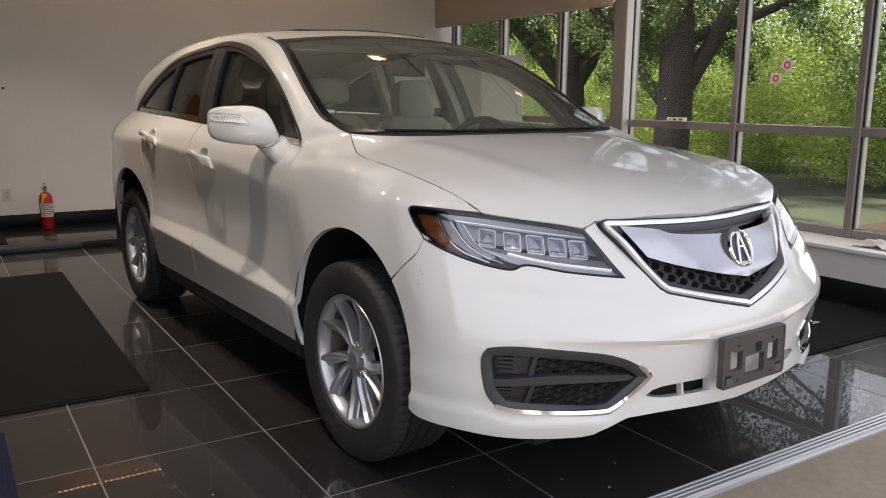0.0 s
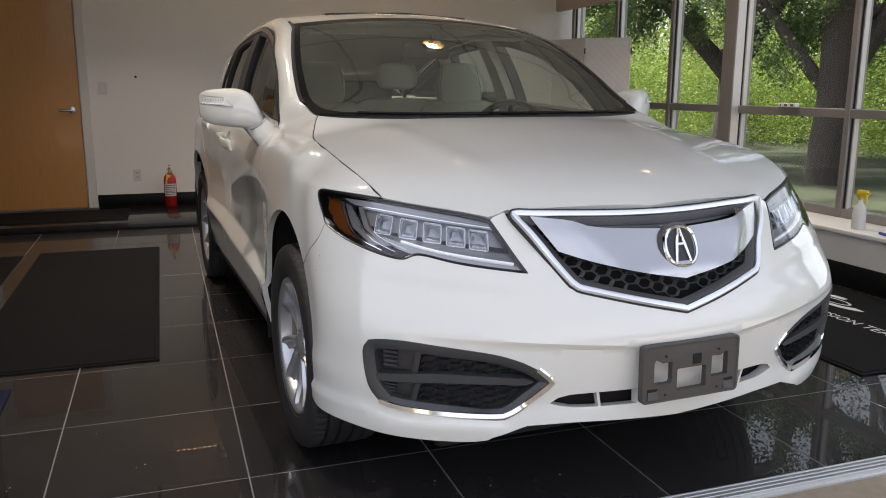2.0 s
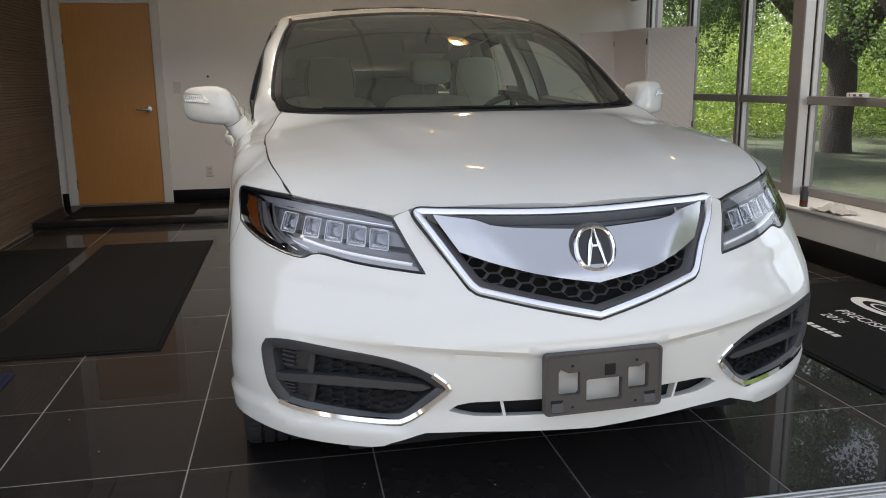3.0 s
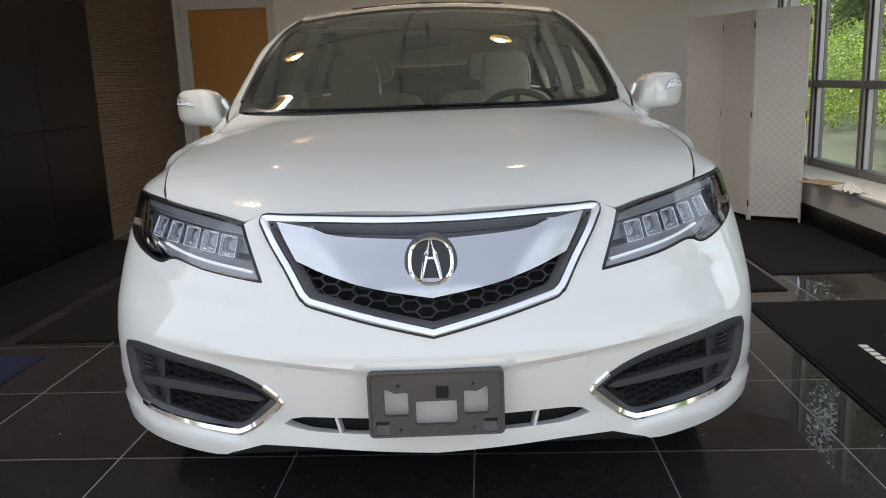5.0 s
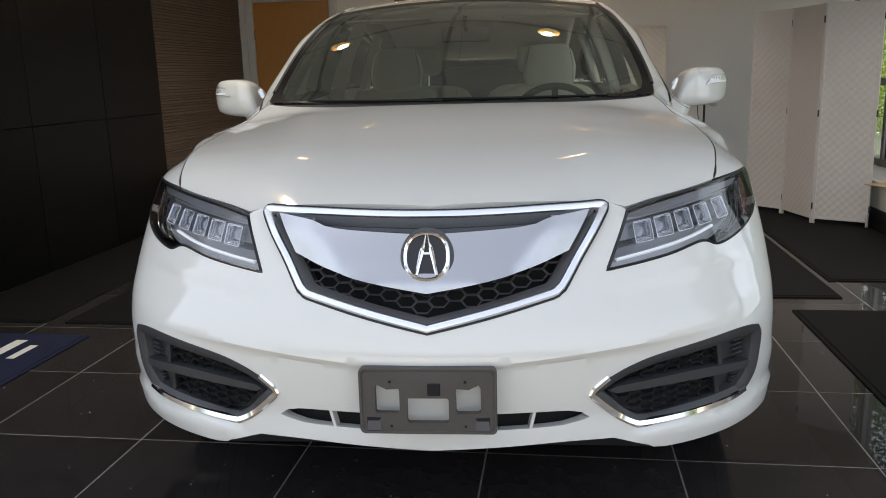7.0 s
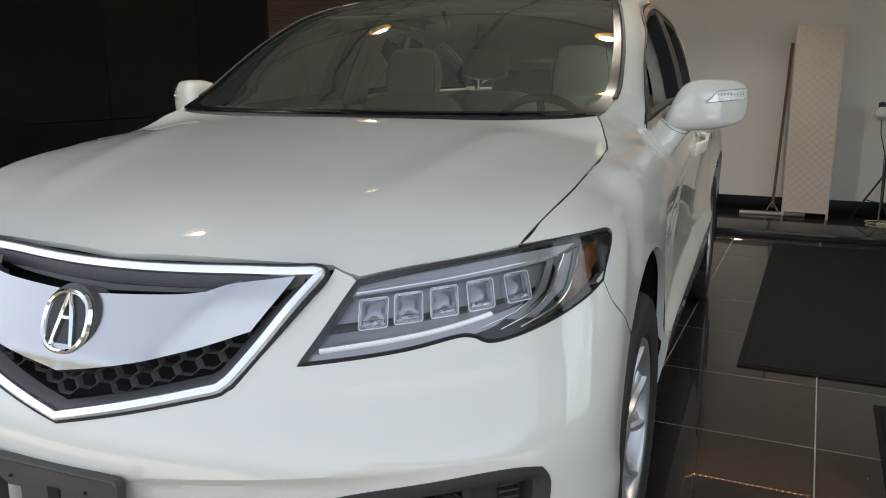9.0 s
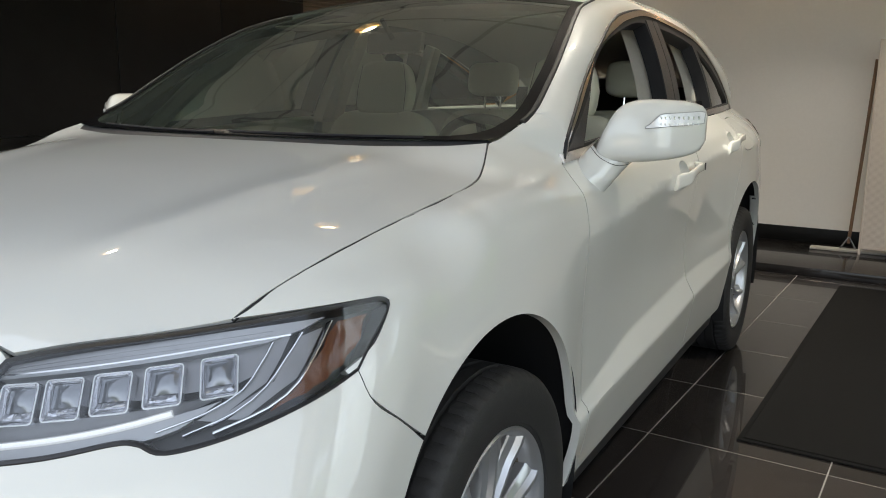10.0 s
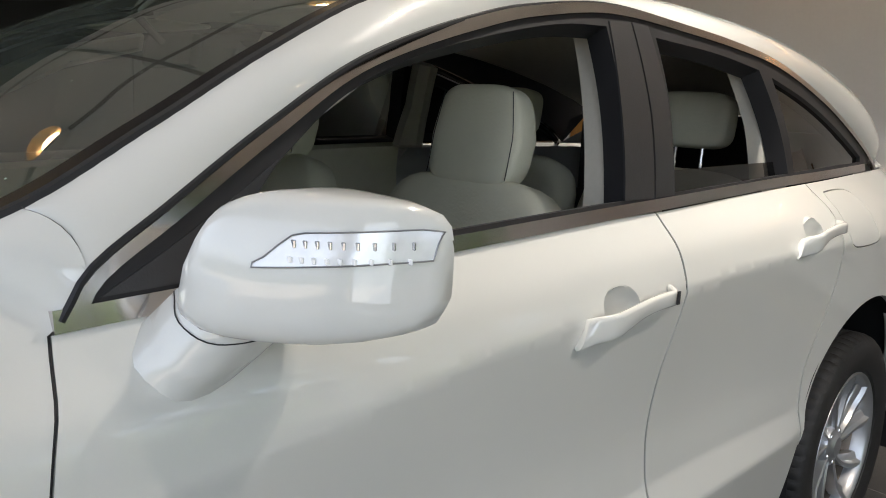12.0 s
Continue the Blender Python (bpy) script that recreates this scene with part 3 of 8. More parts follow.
Y0 = curve1([0.25, 0.318, 0.36, 0.45, 0.55, 0.62, 0.70, 0.74, 0.775, 0.84, 0.885, 0.92, 0.97], [0.05, 0.035, 0.03, 0.012, 0.0, 0.016, 0.066, 0.093, 0.118, 0.16, 0.195, 0.212, 0.25])
NOSE = 0.49
ST = [0.60, 0.75, 0.95, 1.20, 1.45, 2.0, 2.6, 3.1, 3.65, 4.15, 4.45, 4.62]
K0Z = curve1([0.60, 0.70, 0.86, 0.97, 1.20, 1.45, 2.57, 3.3, 4.2, 4.6], [0.984, 1.002, 1.0242, 1.0375, 1.049, 1.062, 1.117, 1.142, 1.153, 1.15])
K0X = curve1([0.60, 0.70, 0.78, 0.86, 0.97, 1.08, 1.20, 1.45, 2.57, 3.3, 4.2, 4.62], [0.812, 0.785, 0.781, 0.7825, 0.7865, 0.800, 0.812, 0.813, 0.811, 0.79, 0.70, 0.60])
K2Z = curve1([0.60, 0.95, 1.5, 1.73, 2.0, 2.2, 2.6, 3.1, 4.2], [0.875, 0.885, 0.903, 0.921, 0.951, 0.963, 0.977, 0.996, 1.0])
K2X = curve1(ST, [0.895, 0.90, 0.904, 0.904, 0.903, 0.90, 0.90, 0.908, 0.915, 0.868, 0.768, 0.65])
K3X = curve1(ST, [0.914, 0.921, 0.927, 0.919, 0.894, 0.875, 0.875, 0.898, 0.933, 0.89, 0.785, 0.665])
K4X = curve1(ST, [0.919, 0.924, 0.928, 0.922, 0.898, 0.883, 0.887, 0.906, 0.933, 0.89, 0.785, 0.665])
K5X = curve1(ST, [0.924, 0.924, 0.925, 0.926, 0.925, 0.924, 0.925, 0.928, 0.93, 0.885, 0.78, 0.66])
K6X = curve1(ST, [0.914, 0.914, 0.911, 0.900, 0.893, 0.89, 0.89, 0.895, 0.91, 0.865, 0.765, 0.645])
K4Z = curve1([1.2, 1.45, 1.8, 2.2, 2.5, 3.1], [0.495, 0.506, 0.550, 0.573, 0.586, 0.590])
K5Z = curve1([1.2, 1.45, 1.8, 2.2, 2.5, 3.1], [0.445, 0.478, 0.489, 0.499, 0.516, 0.530])
side_cache = {}


def W(y, z):
    """Half width of the body side at height z, length y."""
    k = round(y * 2000)
    f = side_cache.get(k)
    if f is None:
        z0, z2, z4 = K0Z(y), K2Z(y), K4Z(y)
        x0, x2 = K0X(y), K2X(y)
        full = ease((y - 0.55) / 0.36) * (1 - ease((y - 1.18) / 0.24))
        z1 = z2 + (0.5 + 0.18 * full) * (z0 - z2)
        x1 = x0 + (x2 - x0) * (0.80 - 0.14 * ease((y - 1.3) / 0.8))
        zq, tq = z0 - 0.25 * (z0 - z1), 0.25 + 0.24 * full
        xq = x0 + (x1 - x0) * (0.25 + 0.3 * full)
        zb, xb, x4 = K5Z(y), K5X(y), K4X(y)
        zs, xs = [0.31, zb, z4, 0.70, z2, z1, zq, z0], [K6X(y), xb, x4, K3X(y), x2, x1, xq, x0]
        soft, below, above, hollow = curve1(zs, xs), curve1(zs[:5], xs[:5]), curve1(zs[4:], xs[4:]), curve1(zs[2:5], xs[2:5])
        edge = 0.92 * ease((y - 1.2) / 0.5)
        fold = ease((y - 1.28) / 0.25) * (1 - ease((y - 3.10) / 0.3))

        def sharp(q):
            if q < zb:
                return xs[0] + (xb - xs[0]) * (q - 0.31) / (zb - 0.31)
            if q < z4:
                return xb + (x4 - xb) * (q - zb) / (z4 - zb)
            return hollow(q) if q < z2 else above(q)

        def f(q):
            round_ = (1 - edge) * soft(q) + edge * (below(q) if q < z2 else above(q))
            return (1 - fold) * round_ + fold * (sharp(q - 0.005) + 2 * sharp(q) + sharp(q + 0.005)) / 4 if fold else round_
        side_cache[k] = f
    if z < 0.31:
        return f(0.31) - (0.31 - z) * 0.35
    if z > K0Z(y):
        return K0X(y) - (z - K0Z(y)) * 1.1
    return f(z)


def arc_of_y(y, z):
    """Round-the-nose parameter at length y."""
    t = (y - Y0(z)) / NOSE
    return math.acos(1 - t) if t < 1 else math.pi / 2 + (y - Y0(z) - NOSE) / 0.6


def arc_of_x(x, z):
    return math.asin(min(0.9995, x / W(0.6, z)))


def chin(x, z):
    """How far the lip under the bumper vents stands out."""
    top = 0.352 + 0.035 * ease((abs(x) - 0.74) / 0.12) - 0.016 * ease((0.56 - abs(x)) / 0.1)
    return 0.010 * ease((top - z) / 0.022) * ease((abs(x) - 0.44) / 0.08)


def behind_nose(y, z):
    """Half width behind the rounded corner, taken over from the corner's own section."""
    b = ease((y - Y0(z) - NOSE) / 0.18)
    return W(0.6, z) * (1 - b) + W(max(y, 0.6), z) * b


def nose(s, z, off=0.0):
    """The skin round the nose: s runs from the centre to beyond the corner."""
    if s <= math.pi / 2:
        x, y = W(0.6, z) * math.sin(s), Y0(z) + NOSE * (1 - math.cos(s))
        line = 0.532 + 0.068 * min(1, abs(x) / 0.82) ** 0.9
        y += 0.014 * ease((line - z) / 0.020) * ease((z - 0.33) / 0.07) * ease((0.84 - abs(x)) / 0.36)
        fold = 0.655 + 0.075 * min(1, abs(x) / 0.75)
        y += 0.008 * ease((fold - z) / 0.013) * ease((z - 0.58) / 0.08) * ease((abs(x) - 0.34) / 0.22) * ease((0.86 - abs(x)) / 0.15)
        lip = chin(x, z)
        return x + lip * math.sin(s), y - off - lip * math.cos(s), z
    y = Y0(z) + NOSE + (s - math.pi / 2) * 0.6
    return behind_nose(y, z) + chin(0.9, z) * ease((0.72 - y) / 0.14), y, z


ARC = 0.6


def nose_skin(a, z):
    return nose(a / ARC, z)


def nx(x, z):
    return (arc_of_x(x, z) * ARC, z)


def nxs(pts):
    return [nx(x, z) for x, z in pts]


def ny(y, z):
    return (arc_of_y(y, z) * ARC, z)


def bare_flank(y, z):
    return W(0.6, z) * math.sin(arc_of_y(y, z)) if y < Y0(z) + NOSE else behind_nose(y, z)


# the joint between hood and fender; the fender's shoulder is drawn to it
EDGE_YS = (0.43, 0.483, 0.55, 0.62, 0.70, 0.78, 0.86, 0.95)
EDGE_Z = curve1([*EDGE_YS, 0.975], [0.9185, 0.946, 0.9693, 0.988, 1.0025, 1.0135, 1.0235, 1.0340, 1.0370])
EDGE_X = curve1([*EDGE_YS, 0.975], [0.7365, 0.7545, 0.7695, 0.7810, 0.7862, 0.7870, 0.7870, 0.7862, 0.7850])
EDGE_FIX = curve1([*EDGE_YS, 0.99, 1.03, 1.1], [*[EDGE_X(y) - bare_flank(y, EDGE_Z(y)) for y in EDGE_YS], 0.0, 0.0, 0.0])


def flank(y, z):
    x = bare_flank(y, z)
    if 0.43 <= y < 1.0 and z > 0.9:
        x += EDGE_FIX(y) * ease((z - EDGE_Z(y) + 0.07) / 0.07)
    return x, y, z


HOOD_C = curve1([0.18, 0.3, 0.45, 0.7, 0.9, 1.13, 1.3], [0.884, 0.938, 0.983, 1.035, 1.072, 1.105, 1.119])
# the joint goes on behind the fender to the windshield's corner
HOOD_EDGE = [(flank(y, EDGE_Z(y))[0], y, EDGE_Z(y)) for y in EDGE_YS] + [(0.7816, 1.03, 1.0427), (0.7694, 1.10, 1.0517), (0.7512, 1.16, 1.0718), (0.7328, 1.21, 1.0977), (0.7129, 1.256, 1.1151)]
HOOD_D = curve1([0.18, 0.262, 0.31, 0.38] + [p[1] for p in HOOD_EDGE], [0.26, 0.2, 0.15, 0.098] + [(HOOD_C(y) - z) / (x / 0.8) ** 2.6 for x, y, z in HOOD_EDGE])


def hood_skin(x, y):
    r = 0.40 + 0.17 * (y - 0.3)
    ridge = 0.007 * math.exp(-((abs(x) - r) / 0.07) ** 2) * ease((y - 0.25) / 0.3) * ease((1.25 - y) / 0.25)
    return x, y, HOOD_C(y) - HOOD_D(y) * (abs(x) / 0.8) ** 2.6 + ridge


# Pairs of points along the pillar and roof rail: inner (glass and roof edge), outer (window trim).
RAIL = [((0.7841, 0.965, 1.0373), (0.7865, 0.975, 1.038)), ((0.7816, 1.03, 1.0427), (0.795, 1.045, 1.0405)), ((0.7694, 1.10, 1.0517), (0.8045, 1.12, 1.0445)), ((0.7512, 1.16, 1.0718), (0.8105, 1.19, 1.0485)),
        ((0.7328, 1.21, 1.0977), (0.812, 1.25, 1.051)), ((0.7165, 1.253, 1.114), (0.8127, 1.31, 1.0535)), ((0.722, 1.290, 1.122), (0.814, 1.445, 1.062)), ((0.7285, 1.352, 1.142), (0.808, 1.487, 1.115)),
        ((0.735, 1.436, 1.171), (0.790, 1.580, 1.175)), ((0.719, 1.600, 1.262), (0.762, 1.730, 1.268)), ((0.690, 1.765, 1.355), (0.742, 1.890, 1.357)),
        ((0.645, 1.963, 1.448), (0.690, 2.140, 1.437)), ((0.615, 2.100, 1.490), (0.663, 2.330, 1.481)), ((0.595, 2.500, 1.555), (0.655, 2.610, 1.513)),
        ((0.590, 2.900, 1.558), (0.655, 2.900, 1.500)), ((0.597, 3.300, 1.543), (0.660, 3.254, 1.472)), ((0.612, 3.750, 1.488), (0.665, 3.680, 1.374)),
        ((0.618, 4.200, 1.382), (0.680, 4.140, 1.208)), ((0.61, 4.350, 1.318), (0.686, 4.235, 1.152))]
RI = [0, 0.3, 0.55, 0.8, 1, 1.2, 2, 2.45] + list(range(3, len(RAIL) - 5))


def rail_curves(k):
    return [curve1(RI, [p[k][c] for p in RAIL]) for c in range(3)]


INNER, OUTER = rail_curves(0), rail_curves(1)


def rail_at(which, i):
    return np.array([c(i) for c in which])


def rail_skin(i, u):
    """u runs 0 to 0.1 from the outer to the inner line, i along the rail."""
    i, t = i / 0.2, u / 0.1
    a, b = rail_at(OUTER, i), rail_at(INNER, i)
    size = np.linalg.norm(b - a)
    y, z = a[1], a[2]
    tangent = np.array([-(W(y, z - 0.03) - W(y, z - 0.001)), 0.0, 0.029])
    tangent /= np.linalg.norm(tangent)
    low = a + tangent * min(size * 0.5, 0.7 * max(0.0, b[2] - a[2]) + 0.004)
    high = (a + b) / 2 + np.array([0.75, -0.12, 0.65]) * size * (0.2 + 0.12 * ease((i - 10) / 2))
    k = ease((i - 1.9) / 1.2)
    c = low * (1 - k) + high * k
    return tuple(a * (1 - t) ** 2 + 2 * c * t * (1 - t) + b * t * t)


GLASS_DY = curve1([1.8, 2.4, 3, 7, 9, 13], [0.098, 0.122, 0.14, 0.10, 0.03, -0.10])
GLASS_DZ = curve1([1.8, 2.45, 3, 4, 5, 6, 7, 9, 13], [-0.010, 0.001, 0.0115, 0.021, 0.024, 0.028, 0.037, 0.038, 0.03])


def top_skin(a, i, drop=0.0):
    """Windshield and roof: a is metres across (at 0.7 m half width), i the place along the rail."""
    i = i / 0.2
    u = a / 0.7
    e = rail_at(INNER, i)
    k = 1 - u * u
    return e[0] * u, e[1] - GLASS_DY(i) * k, e[2] + GLASS_DZ(i) * k - drop


BELT_Z = curve1([1.45, 2.57, 3.3, 4.23], [1.062, 1.117, 1.142, 1.153])
BELT_X = curve1([1.45, 2.57, 3.3, 4.23], [0.812, 0.810, 0.787, 0.69])


def glass_side(y, z):
    h = z - BELT_Z(y)
    return BELT_X(y) - 0.2 * h - 0.45 * h * h, y, z


# ---- the car: painted skin ----
car = empty("car", label="white pearl sport utility car parked on black tiles", category="car")


def arch(cy, cz, r, a0, a1, n=28):
    return [(cy + r * math.cos(radians(a0 + (a1 - a0) * k / n)), cz + r * math.sin(radians(a0 + (a1 - a0) * k / n))) for k in range(n + 1)]


# front bumper cover
LAMP_IN = [(0.485, 0.866), (0.425, 0.738)]
LAMP_LOW = [(0.425, 0.738), (0.585, 0.760), (0.665, 0.778), (0.693, 0.778), (0.727, 0.768), (0.79, 0.784), (0.85, 0.816), (0.873, 0.840)]
LAMP_TOP = [(0.848, 0.927), (0.81, 0.923), (0.744, 0.913), (0.62, 0.894), (0.54, 0.880), (0.485, 0.866)]
FRONT_ARCH = (0.93, 0.41, 0.41)
front_arch_low = [ny(y, z) for y, z in arch(*FRONT_ARCH, 135, 192, 14)]
skin = outline([nx(0, 0.619), nx(0.158, 0.653), nx(0.30, 0.686)], [nx(0.30, 0.686), nx(0.325, 0.70), nx(0.380, 0.787), nx(0.436, 0.868), nx(0.441, 0.885)],
               [nx(0.441, 0.886), nx(0.455, 0.880), nx(0.472, 0.874), nx(0.485, 0.866)], nxs(LAMP_IN), nxs(LAMP_LOW),
               [nx(0.873, 0.840), ny(0.54, 0.79), ny(0.59, 0.745), front_arch_low[0]], front_arch_low, [front_arch_low[-1], ny(0.49, 0.312), nx(0.862, 0.305), nx(0.752, 0.289), nx(0.57, 0.286), nx(0.525, 0.30), nx(0.441, 0.330)],
               [nx(0.441, 0.330), nx(0.32, 0.332), nx(0.176, 0.326), nx(0, 0.318)], [nx(0, 0.318), nx(0, 0.619)], step=0.018)
FOG = [(0.826, 0.563), (0.79, 0.570), (0.72, 0.567), (0.56, 0.543), (0.478, 0.519), (0.43, 0.495)], [(0.43, 0.495), (0.385, 0.462), (0.378, 0.45), (0.388, 0.437)], [(0.388, 0.437), (0.447, 0.382), (0.49, 0.354), (0.52, 0.348), (0.63, 0.354), (0.75, 0.366), (0.79, 0.376)], [(0.79, 0.376), (0.825, 0.43), (0.838, 0.51), (0.836, 0.545), (0.826, 0.563)]
fog_loop = outline(*[nxs(r) for r in FOG], step=0.015)
slot_loop = outline(nxs([(0.383, 0.389), (0.362, 0.405), (0.33, 0.412), (0.25, 0.413), (0.13, 0.412)]), nxs([(0.13, 0.412), (0.13, 0.368)]), nxs([(0.13, 0.368), (0.17, 0.369), (0.32, 0.374), (0.383, 0.389)]), step=0.02)
fold_xs = np.linspace(0.004, 0.80, 50)
folds = [[nx(x, 0.532 + 0.068 * min(1, x / 0.82) ** 0.9 - d) for x in fold_xs] for d in (0.0, 0.0085, 0.017)]
folds += [[nx(x, 0.655 + 0.075 * min(1, x / 0.75) - d) for x in np.linspace(0.44, 0.80, 26)] for d in (0.0, 0.013)]
chin_xs = np.linspace(0.50, 0.85, 30)
folds += [[nx(x, 0.352 + 0.035 * ease((x - 0.74) / 0.12) - 0.016 * ease((0.56 - x) / 0.1) - d) for x in chin_xs] for d in (0.011, 0.022)]
bumper = obj("front_bumper", *sheet(skin, nose_skin, 0.016, 0.03, (fog_loop, slot_loop), mirror=True, creases=folds), PAINT, car, "white bumper cover with small paint chips")

# hood
hood_loop = outline([(0, 0.197), (0.25, 0.228), (0.40, 0.262)], [(0.40, 0.262), (0.43, 0.272), (0.452, 0.268), (0.485, 0.270)], [(0.485, 0.270), (0.56, 0.318), (0.65, 0.372), HOOD_EDGE[0][:2]],
                    [p[:2] for p in HOOD_EDGE],
                    [HOOD_EDGE[-1][:2], (0.60, 1.218), (0.4, 1.172), (0.2, 1.147), (0, 1.14)], [(0, 1.14), (0, 0.197)], step=0.02)
hood_cut = [(x if x < 1e-6 else x - 0.0045 * ease((y - 0.40) / 0.05), y) for x, y in hood_loop]
obj("hood", *sheet(hood_cut, hood_skin, 0.03, 0.015, mirror=True), PAINT, car)

SEAM_OUT, SEAM_IN = 2.45, 3.08
cowl_yw = np.array([[(lambda p: (p[1], p[2] - p[0]))(rail_skin(0.2 * i, 0.1 * t)) for t in np.linspace(0, 1, 21)] for i in np.linspace(0, 3.4, 69)])


def fender_skin(y, w):
    """The fender, and above it the sweep up to the foot of the windshield pillar; w is height less half width."""
    if y < 0.968 or w < K0Z(y) - K0X(y):
        lo, hi = 0.2, K0Z(max(y, 0.6)) + 0.06
        for _ in range(26):
            z = (lo + hi) / 2
            if z - flank(y, z)[0] < w:
                lo = z
            else:
                hi = z
        return flank(y, lo)
    d = (cowl_yw[:, :, 0] - y) ** 2 + (cowl_yw[:, :, 1] - w) ** 2
    i, t = np.unravel_index(d.argmin(), d.shape)
    i, t = 0.05 * i, t / 20
    for _ in range(8):
        p = np.array(rail_skin(0.2 * i, 0.1 * t))
        di = (np.array(rail_skin(0.2 * (i + 0.01), 0.1 * t)) - p) / 0.01
        dt = (np.array(rail_skin(0.2 * i, 0.1 * (t + 0.01))) - p) / 0.01
        m = np.array([[di[1], dt[1]], [di[2] - di[0], dt[2] - dt[0]]])
        if abs(m[0, 0] * m[1, 1] - m[0, 1] * m[1, 0]) < 1e-9:
            break
        step = np.linalg.solve(m, np.array([y - p[1], w - p[2] + p[0]]))
        i, t = min(3.5, max(0.0, i + max(-0.2, min(0.2, step[0])))), min(1.25, max(-0.25, t + max(-0.2, min(0.2, step[1]))))
    return rail_skin(0.2 * i, 0.1 * t)


def yw(p):
    return p[1], p[2] - p[0]


def on_flank(*runs):
    return [yw(flank(*q)) for q in outline(*runs, step=0.02)]


arch_line = arch(*FRONT_ARCH, 134, -10, 40)
FENDER = on_flank(arch_line, [arch_line[-1], (1.315, 0.312)], [(1.315, 0.312), (1.402, 0.312)], [(1.402, 0.312), (1.398, 0.45), (1.396, 0.7), (1.402, 0.85), (1.418, 0.96), (1.432, 1.01), (1.444, 1.060)])
FENDER += [yw(rail_at(OUTER, i)) for i in np.linspace(2.02, SEAM_OUT, 5)]
FENDER += [yw(rail_skin(0.2 * (SEAM_OUT + (SEAM_IN - SEAM_OUT) * k / 8), 0.1 * k / 8)) for k in range(1, 9)]
FENDER += [yw(rail_at(INNER, i)) for i in np.linspace(SEAM_IN, 0.02, 48)[1:]]
FENDER += on_flank([(y, EDGE_Z(y)) for y in (0.955, 0.90, 0.82, 0.74, 0.66, 0.58, 0.53, 0.483, 0.43)], [(0.430, 0.920), (0.53, 0.928), (0.605, 0.929), (0.618, 0.922), (0.57, 0.87), (0.512, 0.842)], [(0.512, 0.842), (0.5425, 0.792), (0.5925, 0.747), arch_line[0]])[:-1]
HANDLES = [(2.365, 0.972, "front"), (3.215, 1.034, "rear")]


def cup(cy, cz):
    return [(cy - 0.015 + 0.055 * math.cos(2 * math.pi * k / 20), cz + 0.003 + 0.036 * math.sin(2 * math.pi * k / 20)) for k in range(20)]


SEAM_B = [(2.502, 0.318), (2.502, 0.575), (2.505, 0.68), (2.513, 0.76), (2.526, 0.83), (2.545, 0.89), (2.562, 0.95), (2.572, 1.01), (2.574, 1.06), (2.570, 1.113)]
SEAM_C = [(3.172, 0.50), (3.20, 0.68), (3.27, 0.80), (3.335, 0.92), (3.36, 1.04), (3.358, 1.139)]
DOOR_F = outline([(2.502, 0.318), (1.408, 0.314)], [(1.408, 0.314), (1.402, 0.45), (1.400, 0.7), (1.406, 0.85), (1.422, 0.96), (1.436, 1.01), (1.448, 1.060)], [(1.450, 1.060), (1.8, 1.083), (2.2, 1.103), (2.570, 1.113)], list(reversed(SEAM_B)), step=0.02)
REAR_ARCH = (3.61, 0.40, 0.425)
rear_arch = arch(*REAR_ARCH, 190, -14, 44)
DOOR_R = outline([(2.508, 0.318)] + [(y + 0.006, z) for y, z in SEAM_B[1:]], [(2.576, 1.113), (3.0, 1.130), (3.358, 1.139)], list(reversed(SEAM_C)), [SEAM_C[0], (3.165, 0.40), (3.15, 0.33), (3.13, 0.318)], [(3.13, 0.318), (2.508, 0.318)], step=0.02)
QUARTER = outline([(3.178, 0.50)] + [(y + 0.006, z) for y, z in SEAM_C[1:]], [(3.364, 1.139), (3.8, 1.147), (4.235, 1.150), (4.60, 1.147)], [(4.60, 1.147), (4.60, 0.32)], [(4.60, 0.32), (4.05, 0.32)], [(4.05, 0.32), (4.022, 0.297)], list(reversed(rear_arch))[:-8], [list(reversed(rear_arch))[-9], (3.178, 0.50)], step=0.02)
FUEL = [(3.41 + 0.0, 1.10), (3.41, 1.01), (3.44, 0.98), (3.60, 0.98), (3.63, 1.01), (3.63, 1.09), (3.60, 1.118), (3.43, 1.118)]
fuel_loop = outline(FUEL + [FUEL[0]], step=0.02)


def grow(loop, d):
    """Grows (d > 0) or shrinks a closed 2D loop."""
    a = np.array(loop)
    area = np.sum(a[:, 0] * np.roll(a[:, 1], -1) - np.roll(a[:, 0], -1) * a[:, 1])
    t = np.roll(a, -1, 0) - np.roll(a, 1, 0)
    t /= np.linalg.norm(t, axis=1)[:, None] + 1e-12
    n = np.stack([t[:, 1], -t[:, 0]], 1) * (1 if area > 0 else -1)
    return [tuple(p) for p in a + n * d]


FOLDS = [lambda y, k=k, d=d: k(y) + d for k in (K4Z, K5Z) for d in (-0.0075, 0.0, 0.0075)]


def crease(y0, y1, n=24, at=K2Z):
    return [(float(y), at(float(y))) for y in np.linspace(y0, y1, n)]


